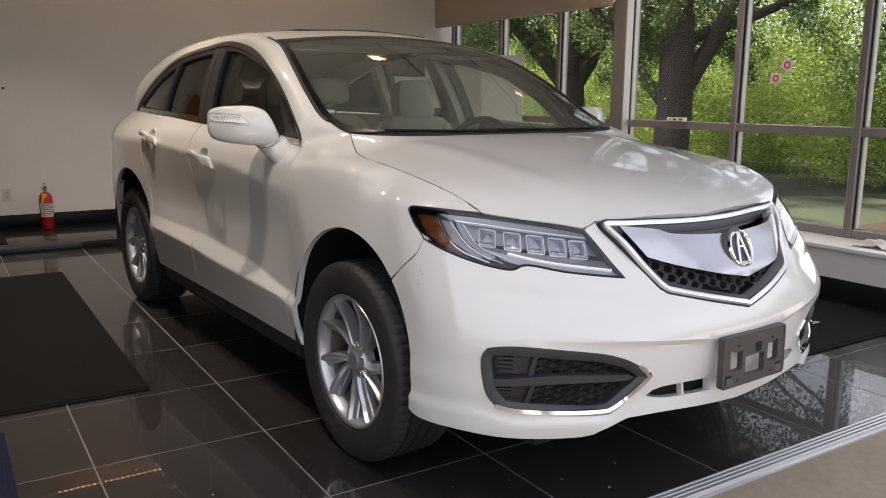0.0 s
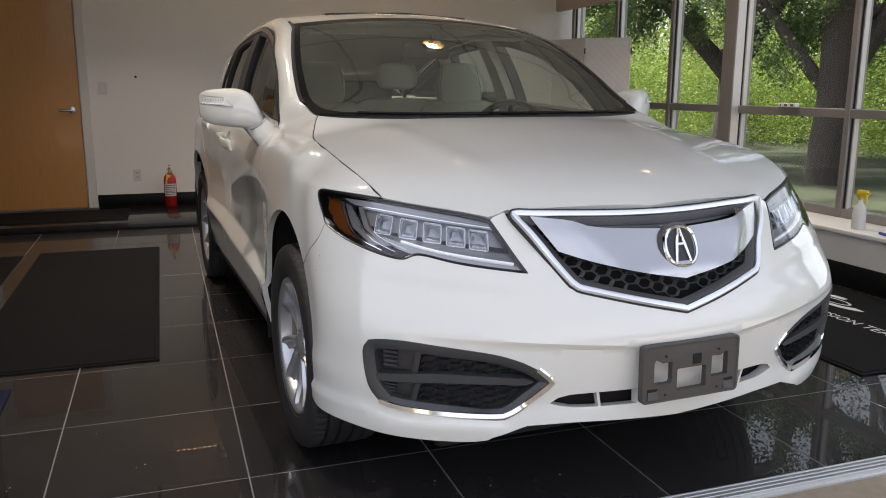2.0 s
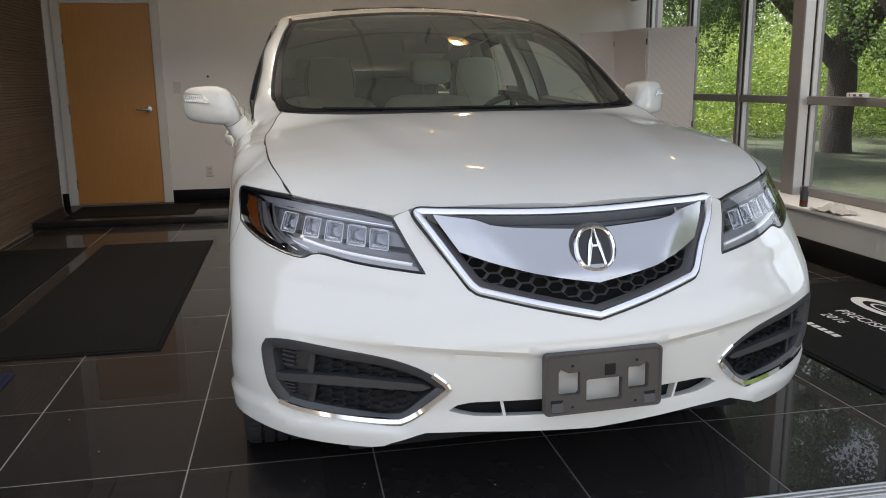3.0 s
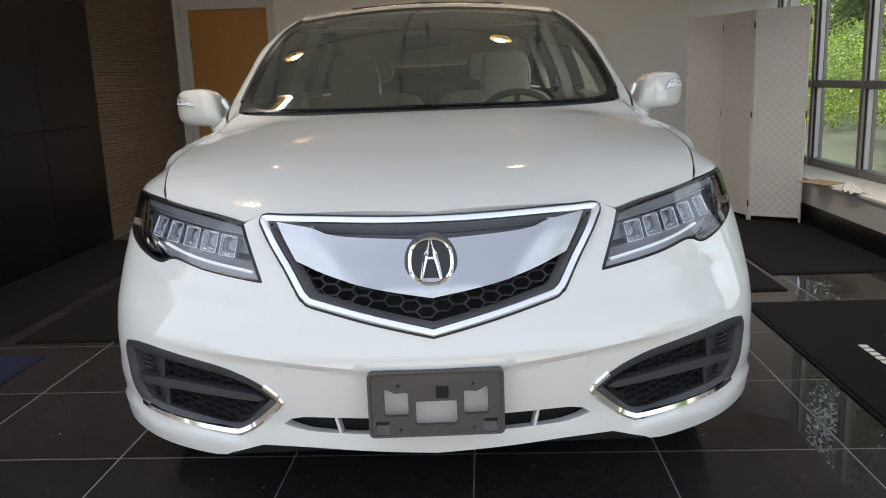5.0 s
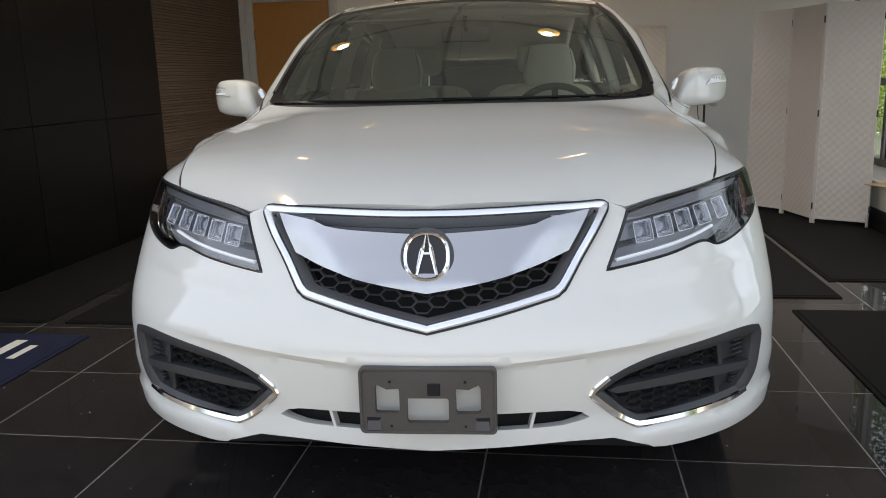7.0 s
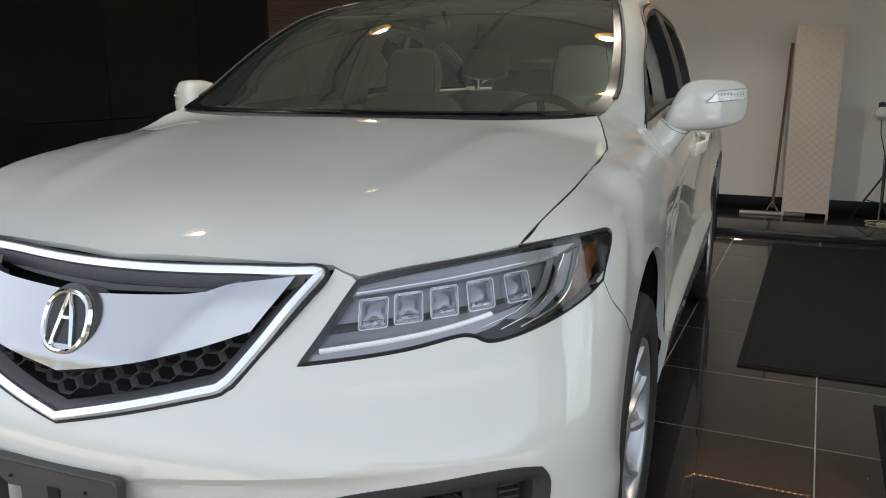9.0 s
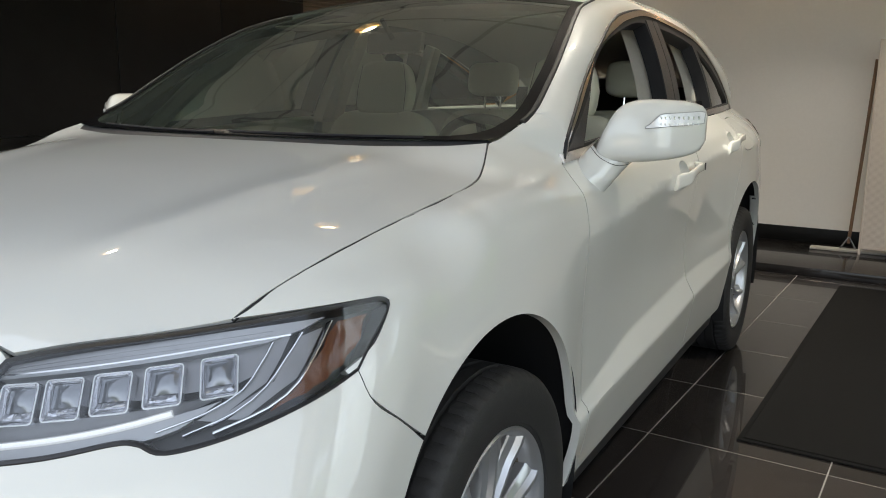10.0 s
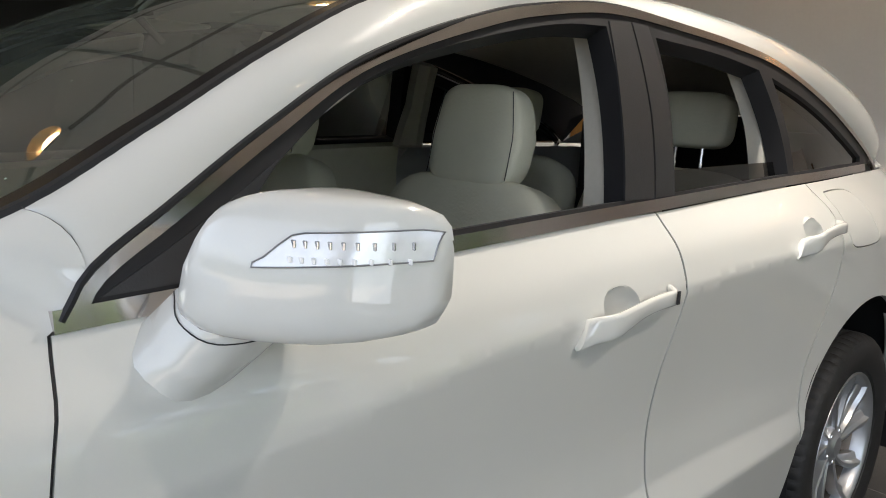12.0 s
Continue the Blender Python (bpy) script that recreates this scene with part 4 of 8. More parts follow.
for sx, where in ((1, "driver side"), (-1, "passenger side")):
    obj("fender", *side(sheet(FENDER, fender_skin, 0.018, 0.02, flip=False, creases=([yw(flank(*q)) for q in crease(1.12, 1.403, 12)],)), sx), PAINT, car)
    fd = obj("front_door", *side(sheet(DOOR_F, flank, 0.016, 0.02, (cup(*HANDLES[0][:2]),), creases=(crease(1.425, 2.285, 46), *[crease(1.42, 2.492, 60, at) for at in FOLDS])), sx), PAINT, car)
    rd = obj("rear_door", *side(sheet(DOOR_R, flank, 0.016, 0.02, (cup(*HANDLES[1][:2]),), creases=(crease(2.577, 3.15, 30), *[crease(2.52, 3.13, 36, at) for at in FOLDS])), sx), PAINT, car)
    holes = (fuel_loop,) if sx > 0 else ()
    qp = obj("rear_quarter_panel", *side(sheet(QUARTER, flank, 0.02, 0.02, holes), sx), PAINT, car)
    if sx > 0:
        obj("fuel_door", *sheet(grow(fuel_loop, -0.003), flank, 0.03, 0.008), PAINT, qp)
    # pillar and roof rail
    post = [(0.2 * i, 0.0) for i in np.linspace(SEAM_OUT + 0.012, 12.98, 70)] + [(0.2 * i, 0.1) for i in np.linspace(12.98, SEAM_IN + 0.012, 70)]
    obj("roof_rail_panel", *side(sheet(post, rail_skin, 0.016, 0.004, flip=True), sx), PAINT, car)
    obj("rail_liner", *side(sheet(post, rail_skin, 0.05, 0.0, flip=True, lift=0.016), sx), DASH, car)
    # door handles
    for (cy, cz, nm), door in zip(HANDLES, (fd, rd)):
        bm = bmesh.new()
        rows = []
        for r, d in ((1.0, 0.0), (0.92, 0.012), (0.7, 0.022), (0.35, 0.027)):
            rows.append([bm.verts.new((W(y, z) - d if r > 0.99 else W(cy, cz) - d - 0.002, y, z)) for y, z in [(cy - 0.015 + (p[0] - cy + 0.015) * r, cz + 0.003 + (p[1] - cz - 0.003) * r) for p in cup(cy, cz)]])
        for a, b in zip(rows[:-1], rows[1:]):
            for k in range(20):
                bm.faces.new((a[k], a[(k + 1) % 20], b[(k + 1) % 20], b[k]))
        bm.faces.new(rows[-1])
        for v in bm.verts:
            v.co.x *= sx
        part("handle_cup", bm, PAINT, door)
        bm = bmesh.new()
        path, wid = [], []
        for k in range(15):
            t = k / 14
            y = cy - 0.135 + 0.27 * t
            z = cz - 0.026 + 0.035 * t + 0.012 * math.sin(math.pi * t)
            lift = 0.004 + 0.03 * ease(t / 0.2) * ease((1 - t) / 0.12)
            path.append(Vector(((W(y, z) + lift) * sx, y, z)))
            wid.append(0.030 - 0.014 * ease(t / 0.55) + 0.002 * t)
        ring = []
        for p, w in zip(path, wid):
            ring.append([bm.verts.new((p.x + sx * 0.0075 * math.copysign(abs(math.cos(a)) ** 0.6, math.cos(a)), p.y + 0.5 * w * math.sin(a) * (1 if p is path[0] else 0), p.z + w * math.copysign(abs(math.sin(a)) ** 0.6, math.sin(a)) * 0.8)) for a in [2 * math.pi * q / 12 for q in range(12)]])
        for a, b in zip(ring[:-1], ring[1:]):
            for k in range(12):
                bm.faces.new((a[k], a[(k + 1) % 12], b[(k + 1) % 12], b[k]))
        bm.faces.new(ring[0]), bm.faces.new(ring[-1])
        hd = part("door_handle", bm, PAINT, door, smooth=60)
        if nm == "front" and sx > 0:
            bm = box(0, 0.003, -0.004, 0.004, -0.012, 0.012, m=pose(W(cy + 0.1, cz) + 0.04, cy + 0.095, cz + 0.012))
            part("keyhole", bm, BLACK_PLASTIC, hd)
    # black sill
    vf = ([], [])
    ys = [1.33 + 0.05 * k for k in range(37)]
    for y in ys:
        for dx, z in ((0.0, 0.318), (-0.012, 0.29), (-0.02, 0.245), (-0.05, 0.215), (-0.25, 0.205)):
            vf[0].append((0.886 + dx, y, z))
    for i in range(len(ys) - 1):
        for k in range(4):
            vf[1].append((i * 5 + k, i * 5 + k + 1, i * 5 + k + 6, i * 5 + k + 5))
    obj("sill", *side((vf[0], [tuple(reversed(f)) for f in vf[1]]), sx), BLACK_PLASTIC, car)
    # wheel housings
    for (cy, cz, r), nm in ((FRONT_ARCH, "front"), (REAR_ARCH, "rear")):
        v, f = [], []
        ang = [200 - 220 * k / 24 for k in range(25)]
        for a in ang:
            for x, rr in ((0.912, r + 0.012), (0.885, r + 0.022), (0.45, r + 0.03)):
                v.append((x, cy + rr * math.cos(radians(a)), cz + rr * math.sin(radians(a))))
        for i in range(24):
            for k in range(2):
                f.append((i * 3 + k, i * 3 + k + 1, i * 3 + k + 4, i * 3 + k + 3))
        c = len(v)
        v.append((0.45, cy, cz))
        for i in range(24):
            f.append((i * 3 + 2, c, i * 3 + 5))
        obj("wheel_housing", *side((v, f), sx), DARK_VOID, car)

# roof
wind_top, roof_end = 7.25 * 0.2, 13 * 0.2
roof_loop = [(0.0, wind_top)] + [(0.7 * k / 20, wind_top) for k in range(1, 21)] + [(0.7, wind_top + (roof_end - wind_top) * k / 24) for k in range(1, 25)] + [(0.7 * (1 - k / 20), roof_end) for k in range(1, 21)] + [(0.0, roof_end - (roof_end - wind_top) * k / 24) for k in range(1, 24)]
sun_roof = [(0.0, 7.75 * 0.2), (0.42, 7.75 * 0.2), (0.45, 7.85 * 0.2), (0.45, 9.7 * 0.2), (0.42, 9.8 * 0.2), (0.0, 9.8 * 0.2)]
obj("roof", *sheet(roof_loop, top_skin, 0.04, 0.012, mirror=True), PAINT, car)
obj("sunroof", *sheet([(x * 0.99, y) for x, y in sun_roof], lambda a, i: top_skin(a, i, -0.006), 0.04, 0.01, mirror=True), BLADE_BLACK, car, "black glass sunroof")

# tail: hatch, rear glass, lamps
bm = bmesh.new()
rows = []
for z, yb, w in ((0.32, 4.60, 0.70), (0.6, 4.63, 0.71), (0.95, 4.61, 0.70), (1.15, 4.56, 0.60), (1.25, 4.36, 0.55), (1.31, 4.25, 0.56)):
    rows.append([bm.verts.new((w * k / 6, yb - 0.04 * (k / 6) ** 2 + 0.03, z)) for k in range(-6, 7)])
for a, b in zip(rows[:-1], rows[1:]):
    for k in range(12):
        bm.faces.new((a[k], a[k + 1], b[k + 1], b[k]))
part("tailgate", bm, PAINT, car)
part("tailgate_trim", box(-0.60, 0.60, 4.28, 4.31, 0.9, 1.26, 0.01), DASH, car)
for sx in (1, -1):
    v, f = [], []
    for i in range(9):
        y = 4.22 + 0.045 * i
        for j in range(5):
            z = 0.95 + 0.035 * j + 0.004 * i
            v.append((W(y, z) + 0.006, y, z))
    for i in range(8):
        for j in range(4):
            f.append((i * 5 + j, i * 5 + 5 + j, i * 5 + 6 + j, i * 5 + 1 + j))
    obj("tail_lamp", *side((v, f), sx), RED_LENS, car, "red tail lamp lens")
    v, f = [], []
    for k in range(2):
        pts = [(0.686, 4.235, 1.150), (0.60, 4.60, 1.147), (0.56, 4.40, 1.24), (0.55, 4.33, 1.25)]
        v += [(p[0] - 0.01 * k, p[1], p[2]) for p in pts]
    obj("pillar_panel", *side((v[:4], [(0, 1, 2, 3)]), sx), PAINT, car)

# windshield with its black border, and side glass
ws = outline([(0, 0.375), (0.40, 0.372), (0.66, 0.372)], [(0.66, 0.372), (0.695, 0.40), (0.697, 0.60), (0.697, 1.0), (0.697, 1.44)], [(0.697, 1.44), (0.4, 1.445), (0, 1.445)], [(0, 1.445), (0, 0.375)], step=0.02)
ws_in = outline([(0.0003, 0.44), (0.35, 0.43), (0.58, 0.43)], [(0.58, 0.43), (0.637, 0.46), (0.660, 0.55), (0.667, 0.9), (0.664, 1.38)], [(0.664, 1.38), (0.4, 1.397), (0.0003, 1.40)], [(0.0003, 1.40), (0.0003, 0.44)], step=0.02)
wind = obj("windshield", *sheet(ws, top_skin, 0.035, 0.0, mirror=True), WINDSHIELD, car, "green-tinted windshield reflecting lamps")
obj("black_border", *sheet(ws, lambda a, i: top_skin(a, i, -0.0015), 0.03, 0.0, (ws_in,), mirror=True), BORDER_BLACK, wind)

TRIM = [tuple(rail_at(OUTER, k / 8)[1:]) for k in range(17, 105)]


def inset_top(d):
    """The upper window line moved inwards by d."""
    a = np.array(TRIM)
    t = np.gradient(a, axis=0)
    t /= np.linalg.norm(t, axis=1)[:, None]
    return [tuple(p) for p in a + np.stack([t[:, 1], -t[:, 0]], 1) * d]


top3 = inset_top(0.019)
belt_pts = [(1.45 + 0.1 * k, BELT_Z(1.45 + 0.1 * k)) for k in range(28)]


def band_between(y0, y1, inner, lo=0.024):
    """Closed loop between the belt and an inset of the window line, from y0 to y1."""
    up = [p for p in inner if y0 <= p[0] <= y1 and p[1] > BELT_Z(p[0]) + lo + 0.004]
    ys = np.linspace(up[-1][0], up[0][0], max(3, int((up[-1][0] - up[0][0]) / 0.06)))
    return up + [(float(y), BELT_Z(float(y)) + lo) for y in ys]


FRONT_OPEN = outline([(1.615, 1.10), (1.735, 1.222)], [(1.735, 1.222), (1.85, 1.303), (2.0, 1.368), (2.2, 1.42), (2.4, 1.458), (2.545, 1.468)], [(2.545, 1.468), (2.52, 1.33), (2.478, 1.141)], [(2.478, 1.141), (2.1, 1.124), (1.615, 1.10)], step=0.03)
REAR_OPEN = outline([(2.655, 1.148), (2.70, 1.33), (2.722, 1.462)], [(2.722, 1.462), (3.0, 1.448), (3.215, 1.425)], [(3.215, 1.425), (3.25, 1.28), (3.262, 1.168)], [(3.262, 1.168), (2.95, 1.158), (2.655, 1.148)], step=0.03)
QUARTER_OPEN = outline([(3.305, 1.17), (3.30, 1.28), (3.285, 1.41)], [(3.285, 1.41), (3.5, 1.362), (3.7, 1.306), (3.9, 1.24), (4.03, 1.195)], [(4.03, 1.195), (4.02, 1.18), (3.7, 1.178), (3.305, 1.17)], step=0.03)
for sx in (1, -1):
    loop = TRIM + list(reversed(top3))
    obj("window_trim", *side(sheet(loop, glass_side, 0.03, 0.012, lift=0.005), sx), DARK_CHROME, car, "dark polished window surround")
    lo = [(y, z - 0.002) for y, z in belt_pts[:-1]] + [(y, z + 0.021) for y, z in reversed(belt_pts[:-1])]
    obj("belt_trim", *side(sheet(lo, glass_side, 0.03, 0.012, lift=0.007), sx), DARK_CHROME, car, "dark polished belt moulding")
    frame_loop = band_between(1.47, 4.2, top3, 0.02)
    fr = obj("window_frame", *side(sheet(frame_loop, glass_side, 0.03, 0.05, (FRONT_OPEN, REAR_OPEN, QUARTER_OPEN)), sx), SEAL, car, "black window frame and pillar")
    bp = [(2.47, 1.14), (2.515, 1.33), (2.556, 1.478), (2.635, 1.484), (2.608, 1.30), (2.572, 1.141)]
    obj("pillar_cover", *side(sheet(poly(bp), glass_side, 0.03, 0.004, lift=0.004), sx), BLACK_PLASTIC, car)
    bp = [(2.578, 1.141), (2.614, 1.30), (2.641, 1.484), (2.70, 1.483), (2.69, 1.33), (2.65, 1.143)]
    obj("pillar_cover", *side(sheet(poly(bp), glass_side, 0.03, 0.004, lift=0.004), sx), BLACK_PLASTIC, car)
    if sx < 0:
        obj("front_window", *side(sheet(FRONT_OPEN, glass_side, 0.08, 0.0, lift=-0.015), sx), CLEAR, car)
        obj("rear_window", *side(sheet(REAR_OPEN, glass_side, 0.08, 0.0, lift=-0.015), sx), TINTED, car)
    else:
        low = outline([(2.66, 1.10), (2.668, 1.195)], [(2.668, 1.195), (2.95, 1.20), (3.25, 1.203)], [(3.25, 1.203), (3.262, 1.12)], [(3.262, 1.12), (2.66, 1.10)], step=0.04)
        obj("rear_window", *side(sheet(low, glass_side, 0.06, 0.004, lift=-0.03), sx), TINTED, car, "tinted window wound nearly down")
    obj("quarter_window", *side(sheet(QUARTER_OPEN, glass_side, 0.08, 0.0, lift=-0.012), sx), TINTED, car)

# painted return of the rear bumper inside the wheel arch, with two fixing holes
for sx in (1, -1):
    v, f = [], []
    flange = arch(*REAR_ARCH, 50, -14, 24)
    for y, z in flange:
        for d, back in ((0.001, 0.001), (0.006, 0.003), (0.040, 0.004), (0.045, 0.010)):
            v.append((sx * (W(y, z) - d), y - 0.002 + back, z))
    for k in range(len(flange) - 1):
        for q in range(3):
            f.append((k * 4 + q, k * 4 + q + 1, k * 4 + q + 5, k * 4 + q + 4))
    obj("arch_return", v, f, PAINT, car)
    for k in (1, 10):
        y, z = flange[k]
        part("fixing_hole", box(W(y, z) - 0.034, W(y, z) - 0.014, y - 0.001, y + 0.004, z - 0.006, z + 0.006, 0.001, 1) if sx > 0 else box(-W(y, z) + 0.014, -W(y, z) + 0.034, y - 0.001, y + 0.004, z - 0.006, z + 0.006, 0.001, 1), SEAL, car)

# dark joints between the panels
def seam(pts, sx, depth=0.006, radius=0.0022, name="panel_joint"):
    bm = bmesh.new()
    tube(bm, [(p[0] * sx, p[1], p[2]) for p in pts], radius, 6)
    return part(name, bm, SEAL, car)


for sx in (1, -1):
    seam([np.array(p) - (0.0022, 0, 0.0028) for p in smooth_line(HOOD_EDGE, 0.012)], sx, radius=0.0029)
    for line in (smooth_line([(1.405, 0.314), (1.400, 0.45), (1.398, 0.7), (1.404, 0.85), (1.420, 0.96), (1.434, 1.01), (1.446, 1.058)], 0.015), smooth_line([(y + 0.003, z) for y, z in SEAM_B], 0.015), smooth_line([(y + 0.003, z) for y, z in SEAM_C], 0.03)):
        seam([(W(y, z) - 0.003, y, z) for y, z in line], sx, radius=0.0015)
    seam([np.array(nose_skin(*p)) + (-0.0008, 0.0, 0) for p in smooth_line([nx(0.873, 0.840), ny(0.54, 0.79), ny(0.59, 0.745), front_arch_low[0]], 0.02)], sx, radius=0.0012)
    seam([tuple(rail_at(OUTER, k / 8) + (0.001, 0, 0.002)) for k in range(17, 104)], sx, radius=0.0048, name="window_seal")
    seam([tuple(np.array(rail_skin(0.2 * (SEAM_OUT + 0.006 + (SEAM_IN - SEAM_OUT) * k / 8), 0.1 * k / 8)) - (0.003, 0, 0.002)) for k in range(9)], sx, radius=0.0016)
    seam([tuple(np.array(rail_at(INNER, k / 8)) - (0.004, 0, 0.001)) for k in range(22, 60)], sx, radius=0.0085, name="windshield_seal")

# black cowl between the hood and the windshield
HOOD_BACK = curve1([0, 0.2, 0.4, 0.6, 0.7125], [1.14, 1.147, 1.172, 1.218, 1.255])
v, f = [], []
for k in range(-24, 25):
    x = 0.70 * k / 24
    yb = HOOD_BACK(abs(x)) - 0.03
    g = top_skin(abs(x) / 0.722 * 0.7, 0.2 * 2.02, 0.004)
    for t in (0.0, 0.3, 0.7, 1.0):
        v.append((x, yb + (g[1] - yb) * t, hood_skin(abs(x), yb)[2] - 0.016 * (1 - t) + (g[2] - hood_skin(abs(x), yb)[2]) * t - 0.006 * math.sin(math.pi * t)))
for k in range(48):
    for j in range(3):
        f.append((k * 4 + j, k * 4 + 4 + j, k * 4 + 5 + j, k * 4 + 1 + j))
obj("cowl_panel", v, f, BLACK_PLASTIC, car)

# ---- the car: grille, lamps, vents ----


def skin_frame(x, z, back=0.0):
    """A matrix on the nose skin: local x across, local y up, local z outwards."""
    s = arc_of_x(abs(x), z)
    p = Vector(nose(s, z))
    t = (Vector(nose(s + 0.01, z)) - Vector(nose(s - 0.01, z))).normalized()
    u = (Vector(nose(s, z + 0.005)) - Vector(nose(s, z - 0.005))).normalized()
    n = t.cross(u).normalized()
    u = n.cross(t)
    p = p - n * back
    if x < 0:
        p.x, t.x, u.x, n.x = -p.x, -t.x, -u.x, -n.x
        t = -t
    m = Matrix((t, u, n)).transposed().to_4x4()
    m.translation = p
    return m


def loop_strip(loop2d, section, closed=True):
    """Moulding along a loop of (x, z) on the nose skin; section across runs inwards, out is outwards."""
    a = np.array(loop2d)
    area = np.sum(a[:, 0] * np.roll(a[:, 1], -1) - np.roll(a[:, 0], -1) * a[:, 1])
    if closed:
        t = np.roll(a, -1, 0) - np.roll(a, 1, 0)
    else:
        t = np.gradient(a, axis=0)
    t /= np.linalg.norm(t, axis=1)[:, None]
    inw = np.stack([-t[:, 1], t[:, 0]], 1) * (1 if area > 0 else -1)
    path, nr = [], []
    for (x, z), (dx, dz) in zip(a, inw):
        m = skin_frame(x if abs(x) > 1e-6 else 1e-6, z)
        ax, up, out = m.col[0].to_3d(), m.col[1].to_3d(), m.col[2].to_3d()
        path.append(m.translation)
        nr.append((ax * dx + up * dz, out))
    return strip(path, nr, section, closed)


def both(half):
    """A closed loop from its x >= 0 half, which starts and ends on the centre line."""
    return list(half) + [(-x, z) for x, z in reversed(half[1:-1])]


GRILLE_OUT = outline([(0, 0.6215), (0.158, 0.6555), (0.295, 0.688)], [(0.295, 0.688), (0.322, 0.705), (0.379, 0.79)], [(0.379, 0.79), (0.424, 0.858)], step=0.02)[:-1]
GRILLE_OUT += smooth_line([(0.424, 0.858), (0.4325, 0.872), (0.4335, 0.8825), (0.427, 0.8905), (0.412, 0.8935)], 0.005)[:-1] + outline([(0.412, 0.8935), (0.25, 0.886), (0.10, 0.8815), (0, 0.8805)], step=0.02)[:-1] + [(0, 0.8805)]


def forward(vf):
    """The grille's upper corners stand further forward than the bumper beside them."""
    return [Vector((p[0], p[1] - 0.015 * ease((abs(p[0]) - 0.25) / 0.14) * ease((p[2] - 0.74) / 0.1), p[2])) for p in vf[0]], vf[1]


gr = both(GRILLE_OUT)
grille = obj("grille_surround", *forward(loop_strip(gr, [(0.0, -0.03), (0.001, 0.006), (0.004, 0.0105), (0.0075, 0.0115), (0.0175, 0.0085), (0.0205, 0.004), (0.021, -0.012)])), BRIGHT_TRIM, car, "bright satin chrome grille surround")
obj("grille_gap", *forward(loop_strip(gr, [(-0.0045, -0.03), (-0.0045, 0.001), (0.001, 0.001), (0.001, -0.03)])), SEAL, grille)
back_half = outline([(0, 0.64), (0.15, 0.673), (0.285, 0.706)], [(0.285, 0.706), (0.30, 0.715), (0.358, 0.80)], [(0.358, 0.80), (0.408, 0.868), (0.40, 0.876)], [(0.40, 0.876), (0.25, 0.868), (0.0, 0.862)], [(0, 0.862), (0, 0.64)], step=0.03)
obj("grille_backing", *sheet([nx(*p) for p in back_half], nose_skin, 0.04, 0.0, mirror=True, lift=-0.055), DARK_VOID, grille)
rim_half = outline([(0, 0.6395), (0.15, 0.6725), (0.285, 0.7055)], [(0.285, 0.7055), (0.302, 0.716), (0.36, 0.80)], [(0.36, 0.80), (0.410, 0.868), (0.402, 0.877)], [(0.402, 0.877), (0.25, 0.869), (0.0, 0.863)], step=0.02)
obj("grille_frame", *forward(loop_strip(both(rim_half), [(-0.008, -0.03), (-0.006, 0.002), (0.004, 0.0), (0.020, -0.012), (0.022, -0.05)])), GREY_PLASTIC, grille, "dark grey grille frame")
band = outline([(0, 0.835), (0.25, 0.848), (0.36, 0.86)], [(0.36, 0.86), (0.392, 0.872)], [(0.392, 0.872), (0.25, 0.8645), (0.0, 0.859)], [(0, 0.859), (0, 0.835)], step=0.03)
obj("grille_band", *sheet([nx(*p) for p in band], nose_skin, 0.03, 0.01, mirror=True, lift=-0.014), GREY_PLASTIC, grille)


def beak_bulge(x, z):
    brk = 0.205 + (z - 0.77) * 0.95
    return 0.012 + 0.042 * (1 - ease((x - brk + 0.01) / 0.16)) + 0.006 * (1 - ease((x - brk) / 0.015))


def beak_skin(a, z):
    x, y, z = nose(a / ARC, z)
    return x, y - beak_bulge(x, z) + 0.012 * ease((0.745 - z) / 0.03), z


beak = outline([(0, 0.840), (0.07, 0.843), (0.20, 0.850), (0.255, 0.857)], [(0.255, 0.857), (0.285, 0.868), (0.31, 0.872), (0.388, 0.879)], [(0.388, 0.879), (0.372, 0.85), (0.334, 0.79)], [(0.334, 0.79), (0.25, 0.764), (0.10, 0.731), (0, 0.714)], [(0, 0.714), (0, 0.840)], step=0.015)
obj("grille_bar", *sheet([nx(*p) for p in beak], beak_skin, 0.014, 0.03, mirror=True), SATIN, grille, "satin silver grille bar")


def hexes(test, place, w, h, wall, depth, x0, x1, z0, z1):
    """Honeycomb: ring-shaped cells with walls, laid by place(x, z, d)."""
    v, f = [], []
    cols = int((x1 - x0) / (0.75 * w)) + 2
    rows_ = int((z1 - z0) / h) + 2
    for i in range(cols):
        for j in range(rows_):
            cx, cz = x0 + 0.75 * w * i, z0 + h * (j + 0.5 * (i % 2))
            if not test(cx, cz):
                continue
            shape = [(0.5, 0), (0.25, 0.5), (-0.25, 0.5), (-0.5, 0), (-0.25, -0.5), (0.25, -0.5)]
            s = len(v)
            for k, d in ((1.0, 0.0), (1 - wall, 0.003), (1 - wall * 1.25, -depth)):
                for a, b in shape:
                    v.append(place(cx + a * w * k, cz + b * h * k, d))
            for r in range(2):
                for q in range(6):
                    p = (q + 1) % 6
                    f.append((s + r * 6 + q, s + r * 6 + p, s + r * 6 + 6 + p, s + r * 6 + 6 + q))
    return v, f


def mesh_place(x, z, d):
    s = arc_of_x(min(abs(x), 0.9), z)
    p = nose(s, z)
    return (math.copysign(p[0], x), p[1] + 0.018 - d, p[2])


def in_mesh(x, z):
    ax = abs(x)
    low = 0.658 + 0.215 * ax + (1.2 * (ax - 0.28) if ax > 0.28 else 0)
    high = 0.745 + 0.25 * ax
    return low < z < high and ax < 0.345


